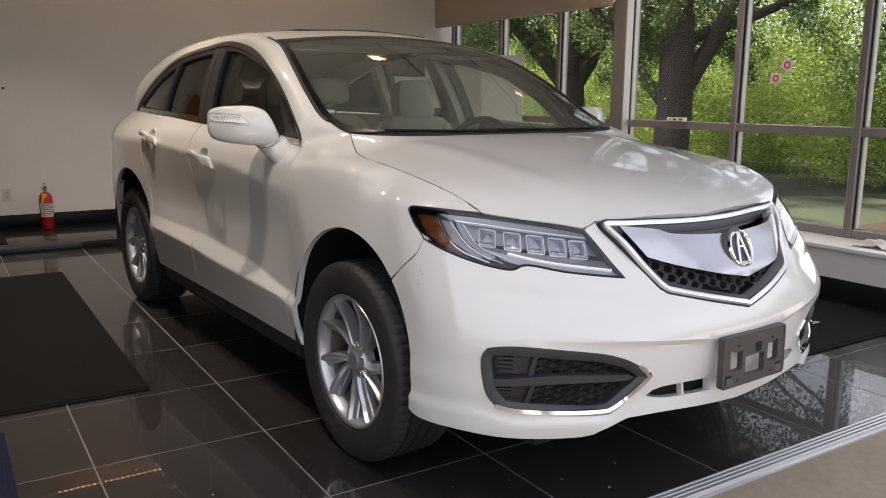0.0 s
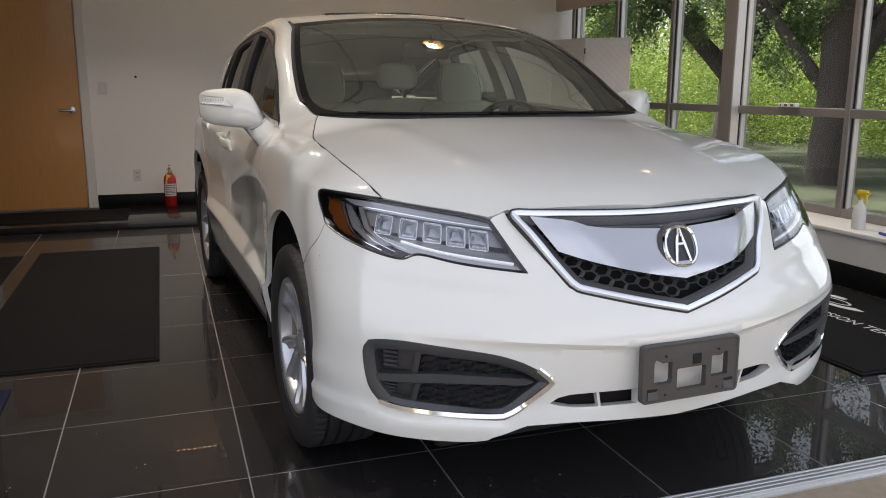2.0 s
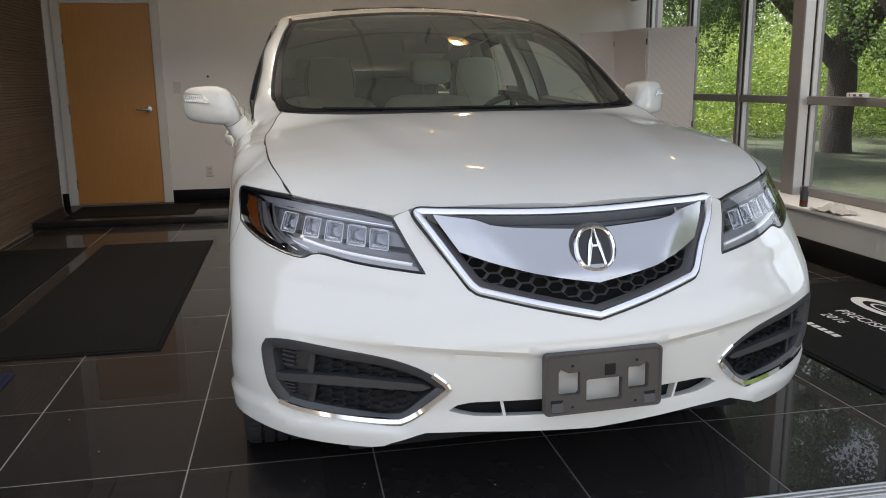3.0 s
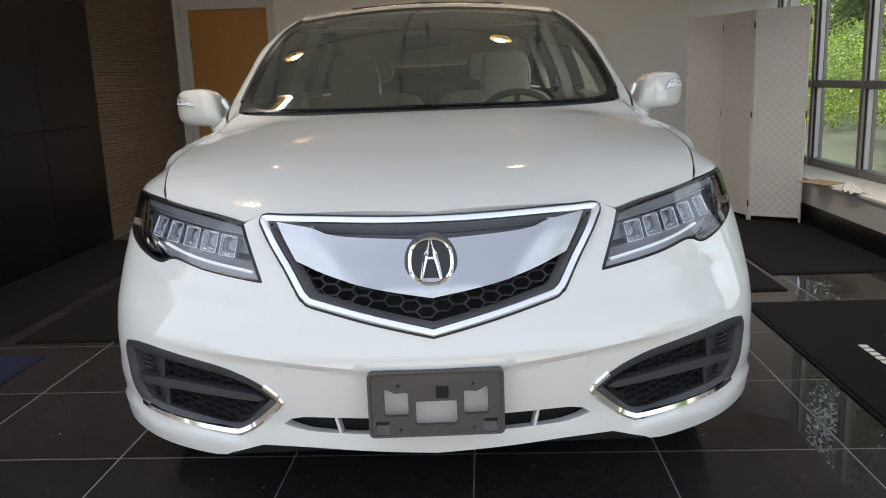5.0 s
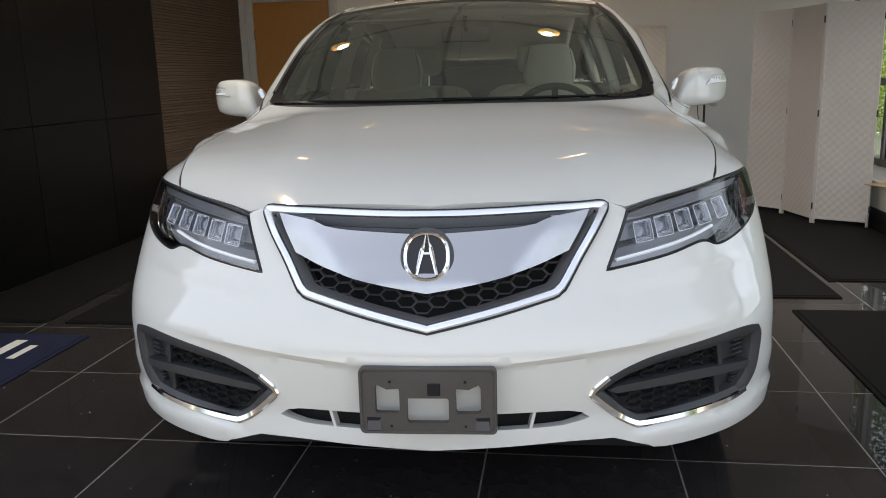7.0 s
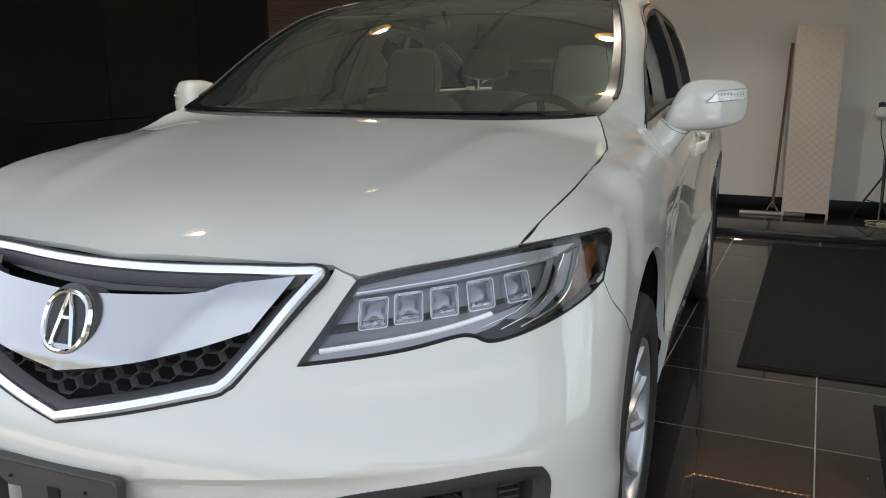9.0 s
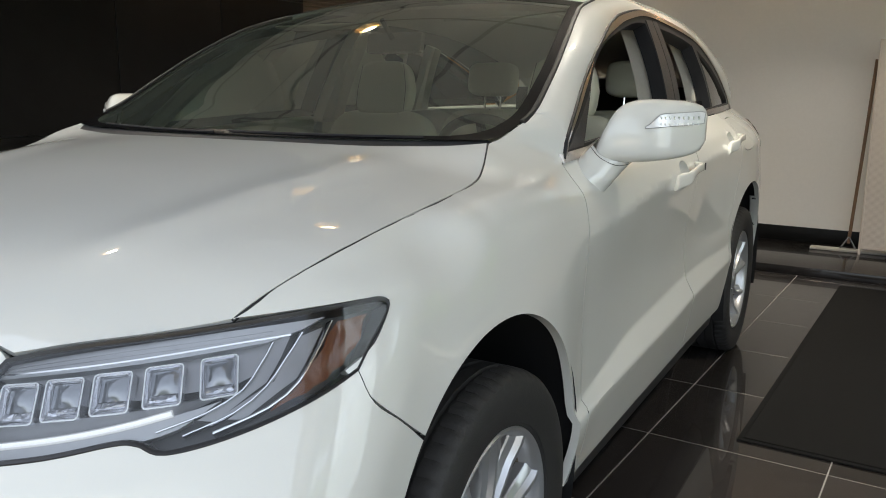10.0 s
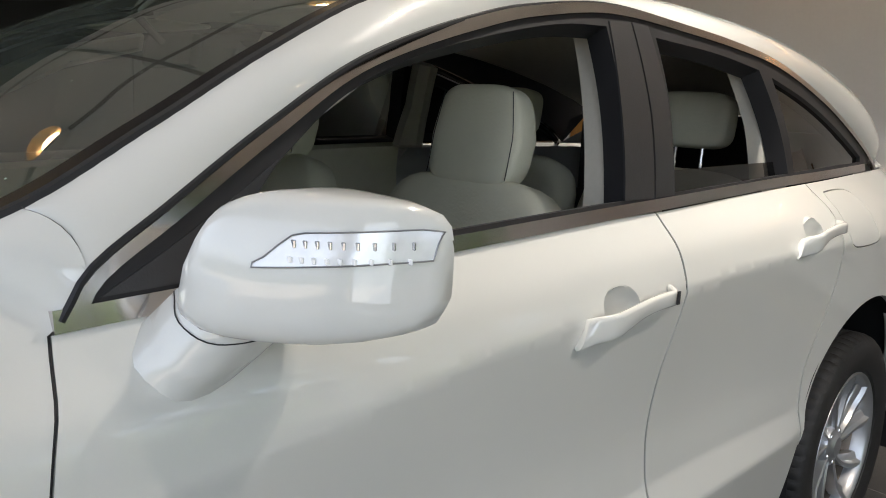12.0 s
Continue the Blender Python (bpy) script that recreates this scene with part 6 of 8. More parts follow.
def wheel(cx, cy, cz, sx, turn):
    hub = pose(cx * sx, cy, cz) @ (pose(0, 0, 0, 0, 90, 0) if sx > 0 else pose(0, 0, 0, 0, -90, 0)) @ pose(0, 0, 0, 0, 0, turn)
    prof = [(0.232, 0.095), (0.240, 0.104), (0.2445, 0.1055), (0.2455, 0.1085), (0.266, 0.114), (0.290, 0.1175), (0.3225, 0.116), (0.336, 0.111), (0.3455, 0.101), (0.3505, 0.086), (R_T, 0.064), (0.343, 0.0625), (0.343, 0.0535), (R_T, 0.052), (R_T, 0.022), (0.343, 0.0205), (0.343, 0.0115), (R_T, 0.010), (R_T, -0.022), (0.343, -0.0235), (0.343, -0.0325), (R_T, -0.034), (R_T, -0.066), (0.343, -0.0675), (0.343, -0.0765), (R_T, -0.078), (0.3505, -0.106), (0.3455, -0.121), (0.31, -0.136), (0.26, -0.13), (0.232, -0.095)]
    n = 264
    v, f = [], []
    for k in range(n):
        a = 2 * math.pi * k / n
        for q, (r, h) in enumerate(prof):
            if k % 4 == 0 and (8 <= q <= 10 or 25 <= q <= 27):
                r -= 0.004
            p = hub @ Vector((r * math.cos(a), r * math.sin(a), h))
            p.z = max(p.z, 0.001)
            v.append(p)
    m = len(prof)
    for k in range(n):
        j = (k + 1) % n
        for q in range(m - 1):
            f.append((k * m + q, j * m + q, j * m + q + 1, k * m + q + 1))
    w = empty("wheel")
    w.parent = car
    obj("tyre", v, f, RUBBER, w, "black all-season tyre", 30)
    bm = bmesh.new()
    lathe(bm, [(0.236, 0.101), (0.233, 0.106), (0.227, 0.105), (0.221, 0.098), (0.214, 0.08), (0.211, 0.06)], 72, hub)
    rim = part("rim", bm, ALLOY, w, "silver alloy rim", smooth=50)
    bm = bmesh.new()
    lathe(bm, [(0.211, 0.06), (0.205, 0.03), (0.200, -0.05), (0.215, -0.09), (0.235, -0.098)], 72, hub)
    part("barrel", bm, STEEL, rim, "dull grey inner barrel", smooth=50)
    bm = bmesh.new()
    lathe(bm, [(0.235, -0.098), (0.16, -0.102), (0.0, -0.102)], 40, hub)
    part("backing_plate", bm, DARK_VOID, w)
    bm = bmesh.new()
    for k in range(10):
        near = 1 if k % 2 else -1
        a0 = 2 * math.pi * (k // 2) / 5 + 0.30 * near
        rows = []
        for q in range(11):
            t = q / 10
            r = 0.040 + 0.184 * t
            a = a0 + (1 - t) * -0.13 * near + 0.20 * t * t - 0.05
            wd = 0.0125 + 0.0105 * ease(t)
            top = 0.076 + 0.012 * math.sin(math.pi * t * 0.5) - 0.010 * t * (1 - t) + 0.012 * ease((t - 0.6) / 0.4)
            c, s = math.cos(a), math.sin(a)
            row = []
            for off, hh in ((-wd, top - 0.045), (-wd, top - 0.004), (-wd * 0.72, top), (-wd * 0.28, top - 0.001), (wd * 0.05, top - 0.013), (wd * 0.86, top - 0.020), (wd, top - 0.024), (wd, top - 0.045)):
                row.append(bm.verts.new(hub @ Vector((r * c - off * s, r * s + off * c, hh))))
            rows.append(row)
        for a_, b_ in zip(rows[:-1], rows[1:]):
            for q in range(8):
                bm.faces.new((a_[q], a_[(q + 1) % 8], b_[(q + 1) % 8], b_[q]))
    part("spokes", bm, ALLOY, rim, "twisted bladed spokes", smooth=28)
    bm = bmesh.new()
    lathe(bm, [(0.062, 0.03), (0.066, 0.062), (0.06, 0.074), (0.040, 0.078), (0.034, 0.083), (0.030, 0.086), (0.0, 0.087)], 36, hub)
    part("hub", bm, ALLOY, rim)
    for k in range(5):
        a = 2 * math.pi * (k + 0.5) / 5
        bm = bmesh.new()
        lathe(bm, [(0.0095, 0.05), (0.0095, 0.072), (0.006, 0.078), (0.0, 0.079)], 6, hub @ pose(0.0505 * math.cos(a), 0.0505 * math.sin(a), 0))
        part("lug_nut", bm, CHROME, rim)
    bm = bmesh.new()
    lathe(bm, [(0.07, 0.0), (0.07, 0.012), (0.148, 0.012), (0.148, -0.012), (0.06, -0.012)], 40, hub)
    part("brake_disc", bm, STEEL, w)
    return w


for sx in (1, -1):
    for (cx, cy, cz), turn in zip(WHEELS, (12, 40)):
        wheel(cx, cy, cz, sx, turn if sx > 0 else turn + 31)
        bm = box(cx - 0.15, cx - 0.06, cy - 0.2, cy - 0.1, cz - 0.08, cz + 0.08, 0.01)
        if sx < 0:
            bmesh.ops.scale(bm, vec=(-1, 1, 1), verts=bm.verts)
        part("brake_caliper", bm, STEEL, car)
    for cy in (0.60,):
        bm = box(0.50, 0.74, cy - 0.02, cy, 0.20, 0.33, 0.004, 1)
        if sx < 0:
            bmesh.ops.scale(bm, vec=(-1, 1, 1), verts=bm.verts)
        part("splash_flap", bm, BLACK_PLASTIC, car)

# underbody and engine bay
bm = box(-0.62, 0.62, 0.3, 4.4, 0.2, 0.27, 0.02)
add_box(bm, -0.52, 0.52, 0.34, 1.3, 0.27, 0.80, 0.02)
add_box(bm, -0.84, 0.84, 1.38, 3.12, 0.2, 0.30, 0.02)
part("underbody", bm, DARK_VOID, car)

# ---- the car: mirrors ----
ZU = curve1([0.845, 0.850, 0.862, 0.90, 0.96, 1.04, 1.075, 1.087, 1.092], [1.182, 1.194, 1.203, 1.210, 1.213, 1.209, 1.199, 1.187, 1.172])
ZL = curve1([0.845, 0.850, 0.862, 0.90, 1.0, 1.05, 1.08, 1.092], [1.080, 1.069, 1.061, 1.056, 1.063, 1.072, 1.086, 1.11])
YF = curve1([0.845, 0.852, 0.87, 0.90, 0.98, 1.05, 1.092], [1.572, 1.558, 1.549, 1.550, 1.578, 1.635, 1.712])


def mirror_point(x, a, lift=0.0):
    zu, zl, yf = ZU(x), ZL(x), YF(x)
    cz, hz, cy, hy = (zu + zl) / 2, (zu - zl) / 2 + lift, (yf + 1.735) / 2, (1.735 - yf) / 2 + lift
    c, s = math.cos(a), math.sin(a)
    y = cy - hy * math.copysign(abs(c) ** 0.42, c)
    z = cz + hz * math.copysign(abs(s) ** 0.5, s)
    if c > 0:
        y += 0.30 * max(0.0, z - 1.138)
    return Vector((0.845 + (x - 0.845) * 0.965 + 0.42 * (z - 1.075) * (1 - ease((x - 0.845) / 0.14)), y, z))


for sx in (1, -1):
    bm = bmesh.new()
    xs = [0.845, 0.8465, 0.849, 0.855, 0.868, 0.885, 0.905, 0.93, 0.96, 0.99, 1.02, 1.045, 1.065, 1.08, 1.088, 1.092]
    rows = [[bm.verts.new(mirror_point(x, 2 * math.pi * k / 40)) for k in range(40)] for x in xs]
    for a, b in zip(rows[:-1], rows[1:]):
        for k in range(40):
            bm.faces.new((a[k], a[(k + 1) % 40], b[(k + 1) % 40], b[k]))
    bm.faces.new(rows[0]), bm.faces.new(rows[-1])
    for vv in bm.verts:
        vv.co.x *= sx
    mir = part("door_mirror", bm, PAINT, car, "white door mirror with a clear indicator strip", smooth=60)
    # foot
    bm = bmesh.new()
    lo = [(0.815, 1.532, 1.052), (0.846, 1.506, 1.014), (0.872, 1.535, 0.973), (0.868, 1.600, 0.985), (0.855, 1.68, 1.04), (0.80, 1.62, 1.08)]
    up = [(0.846, 1.566, 1.100), (0.875, 1.558, 1.076), (0.914, 1.580, 1.060), (0.932, 1.65, 1.066), (0.90, 1.712, 1.09), (0.852, 1.70, 1.13)]
    rr = []
    for k in range(7):
        t = k / 6
        ring = [Vector(a) * (1 - t) + Vector(b) * t for a, b in zip(lo, up)]
        ring = [tuple(q) for q in smooth_line([tuple(q) for q in ring] + [tuple(ring[0])], 0.02)]
        rr.append(ring)
    m = min(len(r) for r in rr)
    rr = [[r[int(k * (len(r) - 1) / m)] for k in range(m)] for r in rr]
    rows = [[bm.verts.new((p[0] * sx, p[1], p[2])) for p in r] for r in rr]
    for a, b in zip(rows[:-1], rows[1:]):
        for k in range(m):
            bm.faces.new((a[k], a[(k + 1) % m], b[(k + 1) % m], b[k]))
    part("mirror_foot", bm, PAINT, mir, smooth=60)
    bm = bmesh.new()
    ring = [tuple(Vector(a) * 0.10 + Vector(b) * 0.90) for a, b in zip(lo, up)]
    tube(bm, [(p[0] * sx, p[1], p[2]) for p in smooth_line(ring + ring[:1], 0.01)], 0.0008, 6, False)
    part("mirror_joint", bm, SEAL, mir)
    # indicator strip
    bm = bmesh.new()
    grid = []
    for i in range(13):
        t = i / 12
        x = 0.978 + 0.112 * t
        top_, low_ = 1.182 - 0.008 * (1 - t), 1.143 + 0.010 * t
        if t < 0.3:
            top_ = low_ + (top_ - low_) * (0.15 + 0.85 * ease(t / 0.3))
        row = []
        for j in range(5):
            z = low_ + (top_ - low_) * j / 4
            zu, zl = ZU(x), ZL(x)
            s = (z - (zu + zl) / 2) / max(0.01, (zu - zl) / 2)
            s = max(-0.98, min(0.98, s))
            a = math.asin(math.copysign(abs(s) ** (1 / 0.5), s))
            row.append(bm.verts.new(mirror_point(x, a, 0.003)))
        grid.append(row)
    for a, b in zip(grid[:-1], grid[1:]):
        for j in range(4):
            bm.faces.new((a[j], a[j + 1], b[j + 1], b[j]))
    edge = [r[0].co.copy() for r in grid] + [v_.co.copy() for v_ in grid[-1][1:]] + [r[4].co.copy() for r in reversed(grid[:-1])]
    for vv in bm.verts:
        vv.co.x *= sx
    ind = part("indicator", bm, INDICATOR, mir, "clear ribbed indicator lens")
    bm = bmesh.new()
    tube(bm, [(p.x * sx, p.y - 0.001, p.z) for p in edge] + [(edge[0].x * sx, edge[0].y - 0.001, edge[0].z)], 0.0009, 6, False)
    part("indicator_rim", bm, BEZEL, ind)
    for i in range(9):
        x = 1.008 + 0.0088 * i
        for z0, s_ in ((1.167, 0.0040), (1.153, 0.0030)):
            zu, zl = ZU(x), ZL(x)
            s = (z0 - (zu + zl) / 2) / ((zu - zl) / 2)
            a = math.asin(math.copysign(min(1, abs(s)) ** (1 / 0.5), s))
            p = mirror_point(x, a, 0.0015)
            bm = box(-0.0030 if s_ > 0.0035 else -0.0043, 0.0030 if s_ > 0.0035 else 0.0043, -0.002, 0.0008, -s_, s_, 0.0008, 1, pose(p.x * sx, p.y, p.z))
            part("indicator_cell", bm, JEWEL if s_ > 0.0035 else JEWEL_BAR, ind)
    # mirror glass
    bm = bmesh.new()
    bm.faces.new([bm.verts.new((x * sx, 1.737, z)) for x, z in [(0.965 + 0.10 * math.cos(2 * math.pi * k / 24), 1.135 + 0.062 * math.sin(2 * math.pi * k / 24)) for k in range(24)]])
    part("mirror_glass", bm, CHROME, mir)
    # black corner piece ahead of the window
    sail = outline([(1.50, 1.09), (1.61, 1.095)], [(1.61, 1.095), (1.735, 1.225)], [(1.735, 1.225), (1.62, 1.155), (1.50, 1.09)], step=0.03)
    obj("window_corner", *side(sheet(sail, glass_side, 0.03, 0.006, lift=0.002), sx), BLACK_PLASTIC, car)

# wiper arms at the base of the windshield
for x0, x1 in ((0.55, 0.0), (-0.05, -0.56)):
    bm = bmesh.new()
    pts = []
    for k in range(9):
        t = k / 8
        x = x0 + (x1 - x0) * t
        p = top_skin(abs(x) / 0.72 * 0.7, 0.2 * (2.02 + 0.10 * t), -0.004)
        pts.append((x, p[1], p[2]))
    tube(bm, pts, 0.003, 6)
    part("wiper", bm, SEAL, car)

# ---- the car: cabin ----


def pad(bm, cx, cy, cz, sx_, sy, sz, m=None, p=0.45, seg=18):
    """A cushion: a rounded block (superellipsoid)."""
    rows = []
    for i in range(1, seg):
        phi = math.pi * i / seg - math.pi / 2
        row = []
        for k in range(2 * seg):
            th = 2 * math.pi * k / (2 * seg)
            f_ = lambda q: math.copysign(abs(q) ** p, q)
            v_ = Vector((sx_ * f_(math.cos(phi)) * f_(math.cos(th)), sy * f_(math.cos(phi)) * f_(math.sin(th)), sz * f_(math.sin(phi))))
            v_ += Vector((cx, cy, cz))
            row.append(bm.verts.new(m @ v_ if m else v_))
        rows.append(row)
    n_ = 2 * seg
    for a, b in zip(rows[:-1], rows[1:]):
        for k in range(n_):
            bm.faces.new((a[k], a[(k + 1) % n_], b[(k + 1) % n_], b[k]))
    bm.faces.new(rows[0]), bm.faces.new(rows[-1])


def seat(x, y):
    s = empty("front_seat")
    s.parent = car
    m = pose(x, y, 0)
    bm = bmesh.new()
    pad(bm, 0, -0.25, 0.53, 0.255, 0.27, 0.085)
    bm.transform(m)
    part("cushion", bm, LEATHER, s, smooth=80)
    bm = bmesh.new()
    back = m @ pose(0, 0.05, 0.82, -16, 0, 0)
    pad(bm, 0, 0, 0, 0.262, 0.07, 0.335, back, 0.42)
    rest = part("backrest", bm, LEATHER, s, smooth=80)
    for q in (-0.2, 0.2):
        bm = bmesh.new()
        pad(bm, q, -0.03, -0.06, 0.06, 0.075, 0.26, back, 0.6)
        part("side_bolster", bm, LEATHER, rest, smooth=80)
    bm = bmesh.new()
    pad(bm, 0, 0, 0, 0.136, 0.042, 0.112, None, 0.42)
    for v_ in bm.verts:
        v_.co.x *= 1 - 1.6 * max(0.0, v_.co.z) - 0.3 * max(0.0, -v_.co.z)
        v_.co.y -= 0.9 * v_.co.z * v_.co.z
    bm.transform(m @ pose(0, 0.145, 1.235, -10, 0, 0))
    hr = part("headrest", bm, LEATHER, s, smooth=80)
    for q in (-1, 1):
        bm = bmesh.new()
        tube(bm, [m @ pose(0, 0.145, 1.235, -10, 0, 0) @ Vector((q * (0.119 - 0.19 * max(0, z_)), -0.037 - 0.9 * z_ * z_ + 0.9 * abs(z_) ** 2.2, z_)) for z_ in np.linspace(-0.095, 0.095, 12)], 0.0012, 5)
        part("seam", bm, DASH, hr)
    bm = bmesh.new()
    tube(bm, [m @ Vector((-0.12, 0.10, 1.125)), m @ Vector((0.12, 0.10, 1.125))], 0.004, 6)
    part("headrest_guide", bm, BLACK_PLASTIC, s)
    for q in (-0.06, 0.06):
        bm = bmesh.new()
        tube(bm, [m @ Vector((q, 0.14, 1.08)), m @ Vector((q, 0.15, 1.19))], 0.006, 8)
        part("headrest_post", bm, CHROME, s)
    return s


seat(0.395, 2.375)
seat(-0.395, 2.375)
bench = empty("rear_seat")
bench.parent = car
bm = bmesh.new()
pad(bm, 0, 3.15, 0.55, 0.66, 0.26, 0.09)
part("cushion", bm, LEATHER, bench, smooth=80)
for x in (-0.34, 0.34):
    bm = bmesh.new()
    pad(bm, 0, 0, 0, 0.31, 0.08, 0.30, pose(x, 3.40, 0.85, -20, 0, 0), 0.45)
    part("backrest", bm, LEATHER, bench, smooth=80)
    bm = bmesh.new()
    pad(bm, 0, 0, 0, 0.135, 0.05, 0.085, pose(x * 1.1, 3.50, 1.29, -8, 0, 0), 0.45)
    part("headrest", bm, LEATHER, bench, smooth=80)
    for q in (-0.045, 0.045):
        bm = bmesh.new()
        tube(bm, [(x * 1.1 + q, 3.49, 1.12), (x * 1.1 + q, 3.50, 1.24)], 0.006, 8)
        part("headrest_post", bm, CHROME, bench)
# dash, hood over the dials, console
bm = bmesh.new()
rows = []
for y, z, e in ((1.20, 1.00, 0.0), (1.35, 1.04, 0.0), (1.55, 1.055, 0.0), (1.72, 1.045, 0.0), (1.79, 1.0, 0.0), (1.80, 0.85, 0.0), (1.74, 0.6, 0.0)):
    row = []
    for k in range(-12, 13):
        x = 0.70 * k / 12
        hump = 0.045 * math.exp(-((x - 0.39) / 0.17) ** 4) * ease((y - 1.4) / 0.2) if z > 0.9 else 0
        mid = 0.015 * math.exp(-(x / 0.22) ** 4) * ease((y - 1.4) / 0.2)
        row.append(bm.verts.new((x, y - 0.08 * (1 - (x / 0.7) ** 2) * (y < 1.6) + 0.03 * math.exp(-((x - 0.39) / 0.17) ** 4), z + hump + mid)))
    rows.append(row)
for a, b in zip(rows[:-1], rows[1:]):
    for k in range(24):
        bm.faces.new((a[k], a[k + 1], b[k + 1], b[k]))
part("dashboard", bm, DASH, car, "charcoal dashboard", smooth=50)
part("console", box(-0.13, 0.13, 1.75, 2.75, 0.3, 0.72, 0.03), DASH, car)
bm = bmesh.new()
SW = pose(0.39, 1.93, 0.985, -62, 0, 0)
tube(bm, [SW @ Vector((0.185 * math.cos(2 * math.pi * k / 40), 0.185 * math.sin(2 * math.pi * k / 40), 0)) for k in range(41)], 0.015, 10, False)
wheel_rim = part("steering_wheel", bm, DASH, car, "charcoal leather steering wheel", smooth=80)
bm = bmesh.new()
pad(bm, 0, -0.01, -0.02, 0.075, 0.07, 0.03, SW, 0.6, 10)
for a0 in (0, 180, 270):
    c, s = math.cos(radians(a0)), math.sin(radians(a0))
    tube(bm, [SW @ Vector((0.06 * c, 0.06 * s, -0.012)), SW @ Vector((0.18 * c, 0.18 * s, 0))], 0.014, 8)
part("steering_hub", bm, DASH, wheel_rim)
bm = box(-0.11, 0.11, -0.015, 0.015, -0.035, 0.035, 0.012, 2, pose(0, 1.98, 1.385, -12, 0, 0))
rv = part("rear_view_mirror", bm, DASH, car)
bm = bmesh.new()
tube(bm, [(0, 1.96, 1.40), (0, 1.90, 1.455)], 0.008, 8)
part("mirror_stem", bm, DASH, rv)
for x in (-0.36, 0.36):
    bm = box(x - 0.20, x + 0.20, 2.02, 2.16, 1.452, 1.462, 0.004, 1)
    part("sun_visor", bm, HEADLINER, car)
# headliner and inner pillar trims, door cards
hl_loop = [(0.0, 1.46)] + [(0.66 * k / 10, 1.46) for k in range(1, 11)] + [(0.66, 1.46 + 1.1 * k / 12) for k in range(1, 13)] + [(0.66 * (1 - k / 10), 2.56) for k in range(1, 10)] + [(0.0, 2.56)]
obj("headliner", *sheet(hl_loop, lambda a, i: top_skin(a, i, 0.045), 0.08, 0.0, mirror=True), HEADLINER, car)
for sx in (1, -1):
    def inner_side(y, z):
        x, y, z = glass_side(y, z)
        return x - 0.055, y, z
    bp = [(2.478, 1.10), (2.54, 1.33), (2.585, 1.50), (2.68, 1.50), (2.66, 1.33), (2.63, 1.10)]
    obj("pillar_trim", *side(sheet(poly(bp), inner_side, 0.04, 0.05), sx), HEADLINER, car)
    bp = [(1.62, 1.10), (1.80, 1.25), (2.0, 1.36), (2.2, 1.42), (2.2, 1.46), (1.95, 1.40), (1.75, 1.29), (1.55, 1.10)]
    obj("pillar_trim", *side(sheet(poly(bp), inner_side, 0.04, 0.02), sx), HEADLINER, car)
    bp = [(3.24, 1.14), (3.26, 1.30), (3.235, 1.46), (3.33, 1.45), (3.35, 1.30), (3.36, 1.14)]
    obj("pillar_trim", *side(sheet(poly(bp), inner_side, 0.04, 0.04), sx), HEADLINER, car)
    for y0, y1 in ((1.50, 2.50), (2.56, 3.30)):
        bm = bmesh.new()
        rows = []
        for z, x in ((0.32, 0.80), (0.55, 0.79), (0.72, 0.72), (0.78, 0.72), (0.82, 0.76), (1.0, 0.775), (1.09, 0.765), (1.105, 0.785)):
            rows.append([bm.verts.new((x * sx, y0 + (y1 - y0) * k / 8, z + (BELT_Z(y0 + (y1 - y0) * k / 8) - 1.10 if z > 0.9 else 0))) for k in range(9)])
        for a, b in zip(rows[:-1], rows[1:]):
            for k in range(8):
                bm.faces.new((a[k], a[k + 1], b[k + 1], b[k]))
        part("door_card", bm, LEATHER, car)
part("cargo_panel", box(-0.62, 0.62, 3.55, 4.5, 0.45, 0.95, 0.03), DARK_VOID, car)

# ---- things in the showroom ----


def room_at(u, v, z=0.0, rz=0.0):
    return ROOM @ pose(u, v, z, 0, 0, rz)


def world_at(x, y, z=0.0, rz=0.0):
    return pose(x, y, z, 0, 0, rz)


def child(name, bm, material, parent, label="", smooth=35):
    return part(name, bm, material, parent, label, smooth)


# floor mats
def floor_mat(u0, u1, v0, v1, z, material, label, rz=0.0, edge=True):
    m = empty("floor_mat", room_at((u0 + u1) / 2, (v0 + v1) / 2, z, rz), label, "mat", "floor mats")
    a, b = (u1 - u0) / 2, (v1 - v0) / 2
    bm = box(-a + 0.02, a - 0.02, -b + 0.02, b - 0.02, 0.0, 0.010, 0.003, 1)
    child("carpet", bm, material, m)
    bm = bmesh.new()
    for q in ((-a, a, -b, -b + 0.02), (-a, a, b - 0.02, b), (-a, -a + 0.02, -b + 0.02, b - 0.02), (a - 0.02, a, -b + 0.02, b - 0.02)):
        add_box(bm, *q, 0.0, 0.006, 0.002, 1)
    child("edging", bm, material, m)
    return m


floor_mat(-2.23, -1.40, 1.93, 4.68, 0.001, MAT_BLACK, "long black carpet mat on the polished tiles")
floor_mat(-2.985, -2.33, 1.93, 4.62, 0.001, MAT_BLACK, "long black carpet mat beside the tiled wall")
floor_mat(0.96, 1.79, 2.58, 5.40, 0.001, MAT_BLACK, "long black carpet mat beside the parked car")
floor_mat(1.83, 2.63, 2.94, 5.50, 0.001, MAT_BLACK, "long black carpet mat under the folding screen")
floor_mat(-2.78, -1.66, 5.72, 6.42, STEP_H, MAT_BLACK, "black door mat on the step")
floor_mat(-2.80, -1.97, 1.02, 1.74, 0.001, MAT_BLUE, "small navy mat with white print on the tiles")
team = floor_mat(1.47, 2.60, 0.75, 2.345, 0.001, MAT_BLACK, "black mat with white lettering and an oval mark")


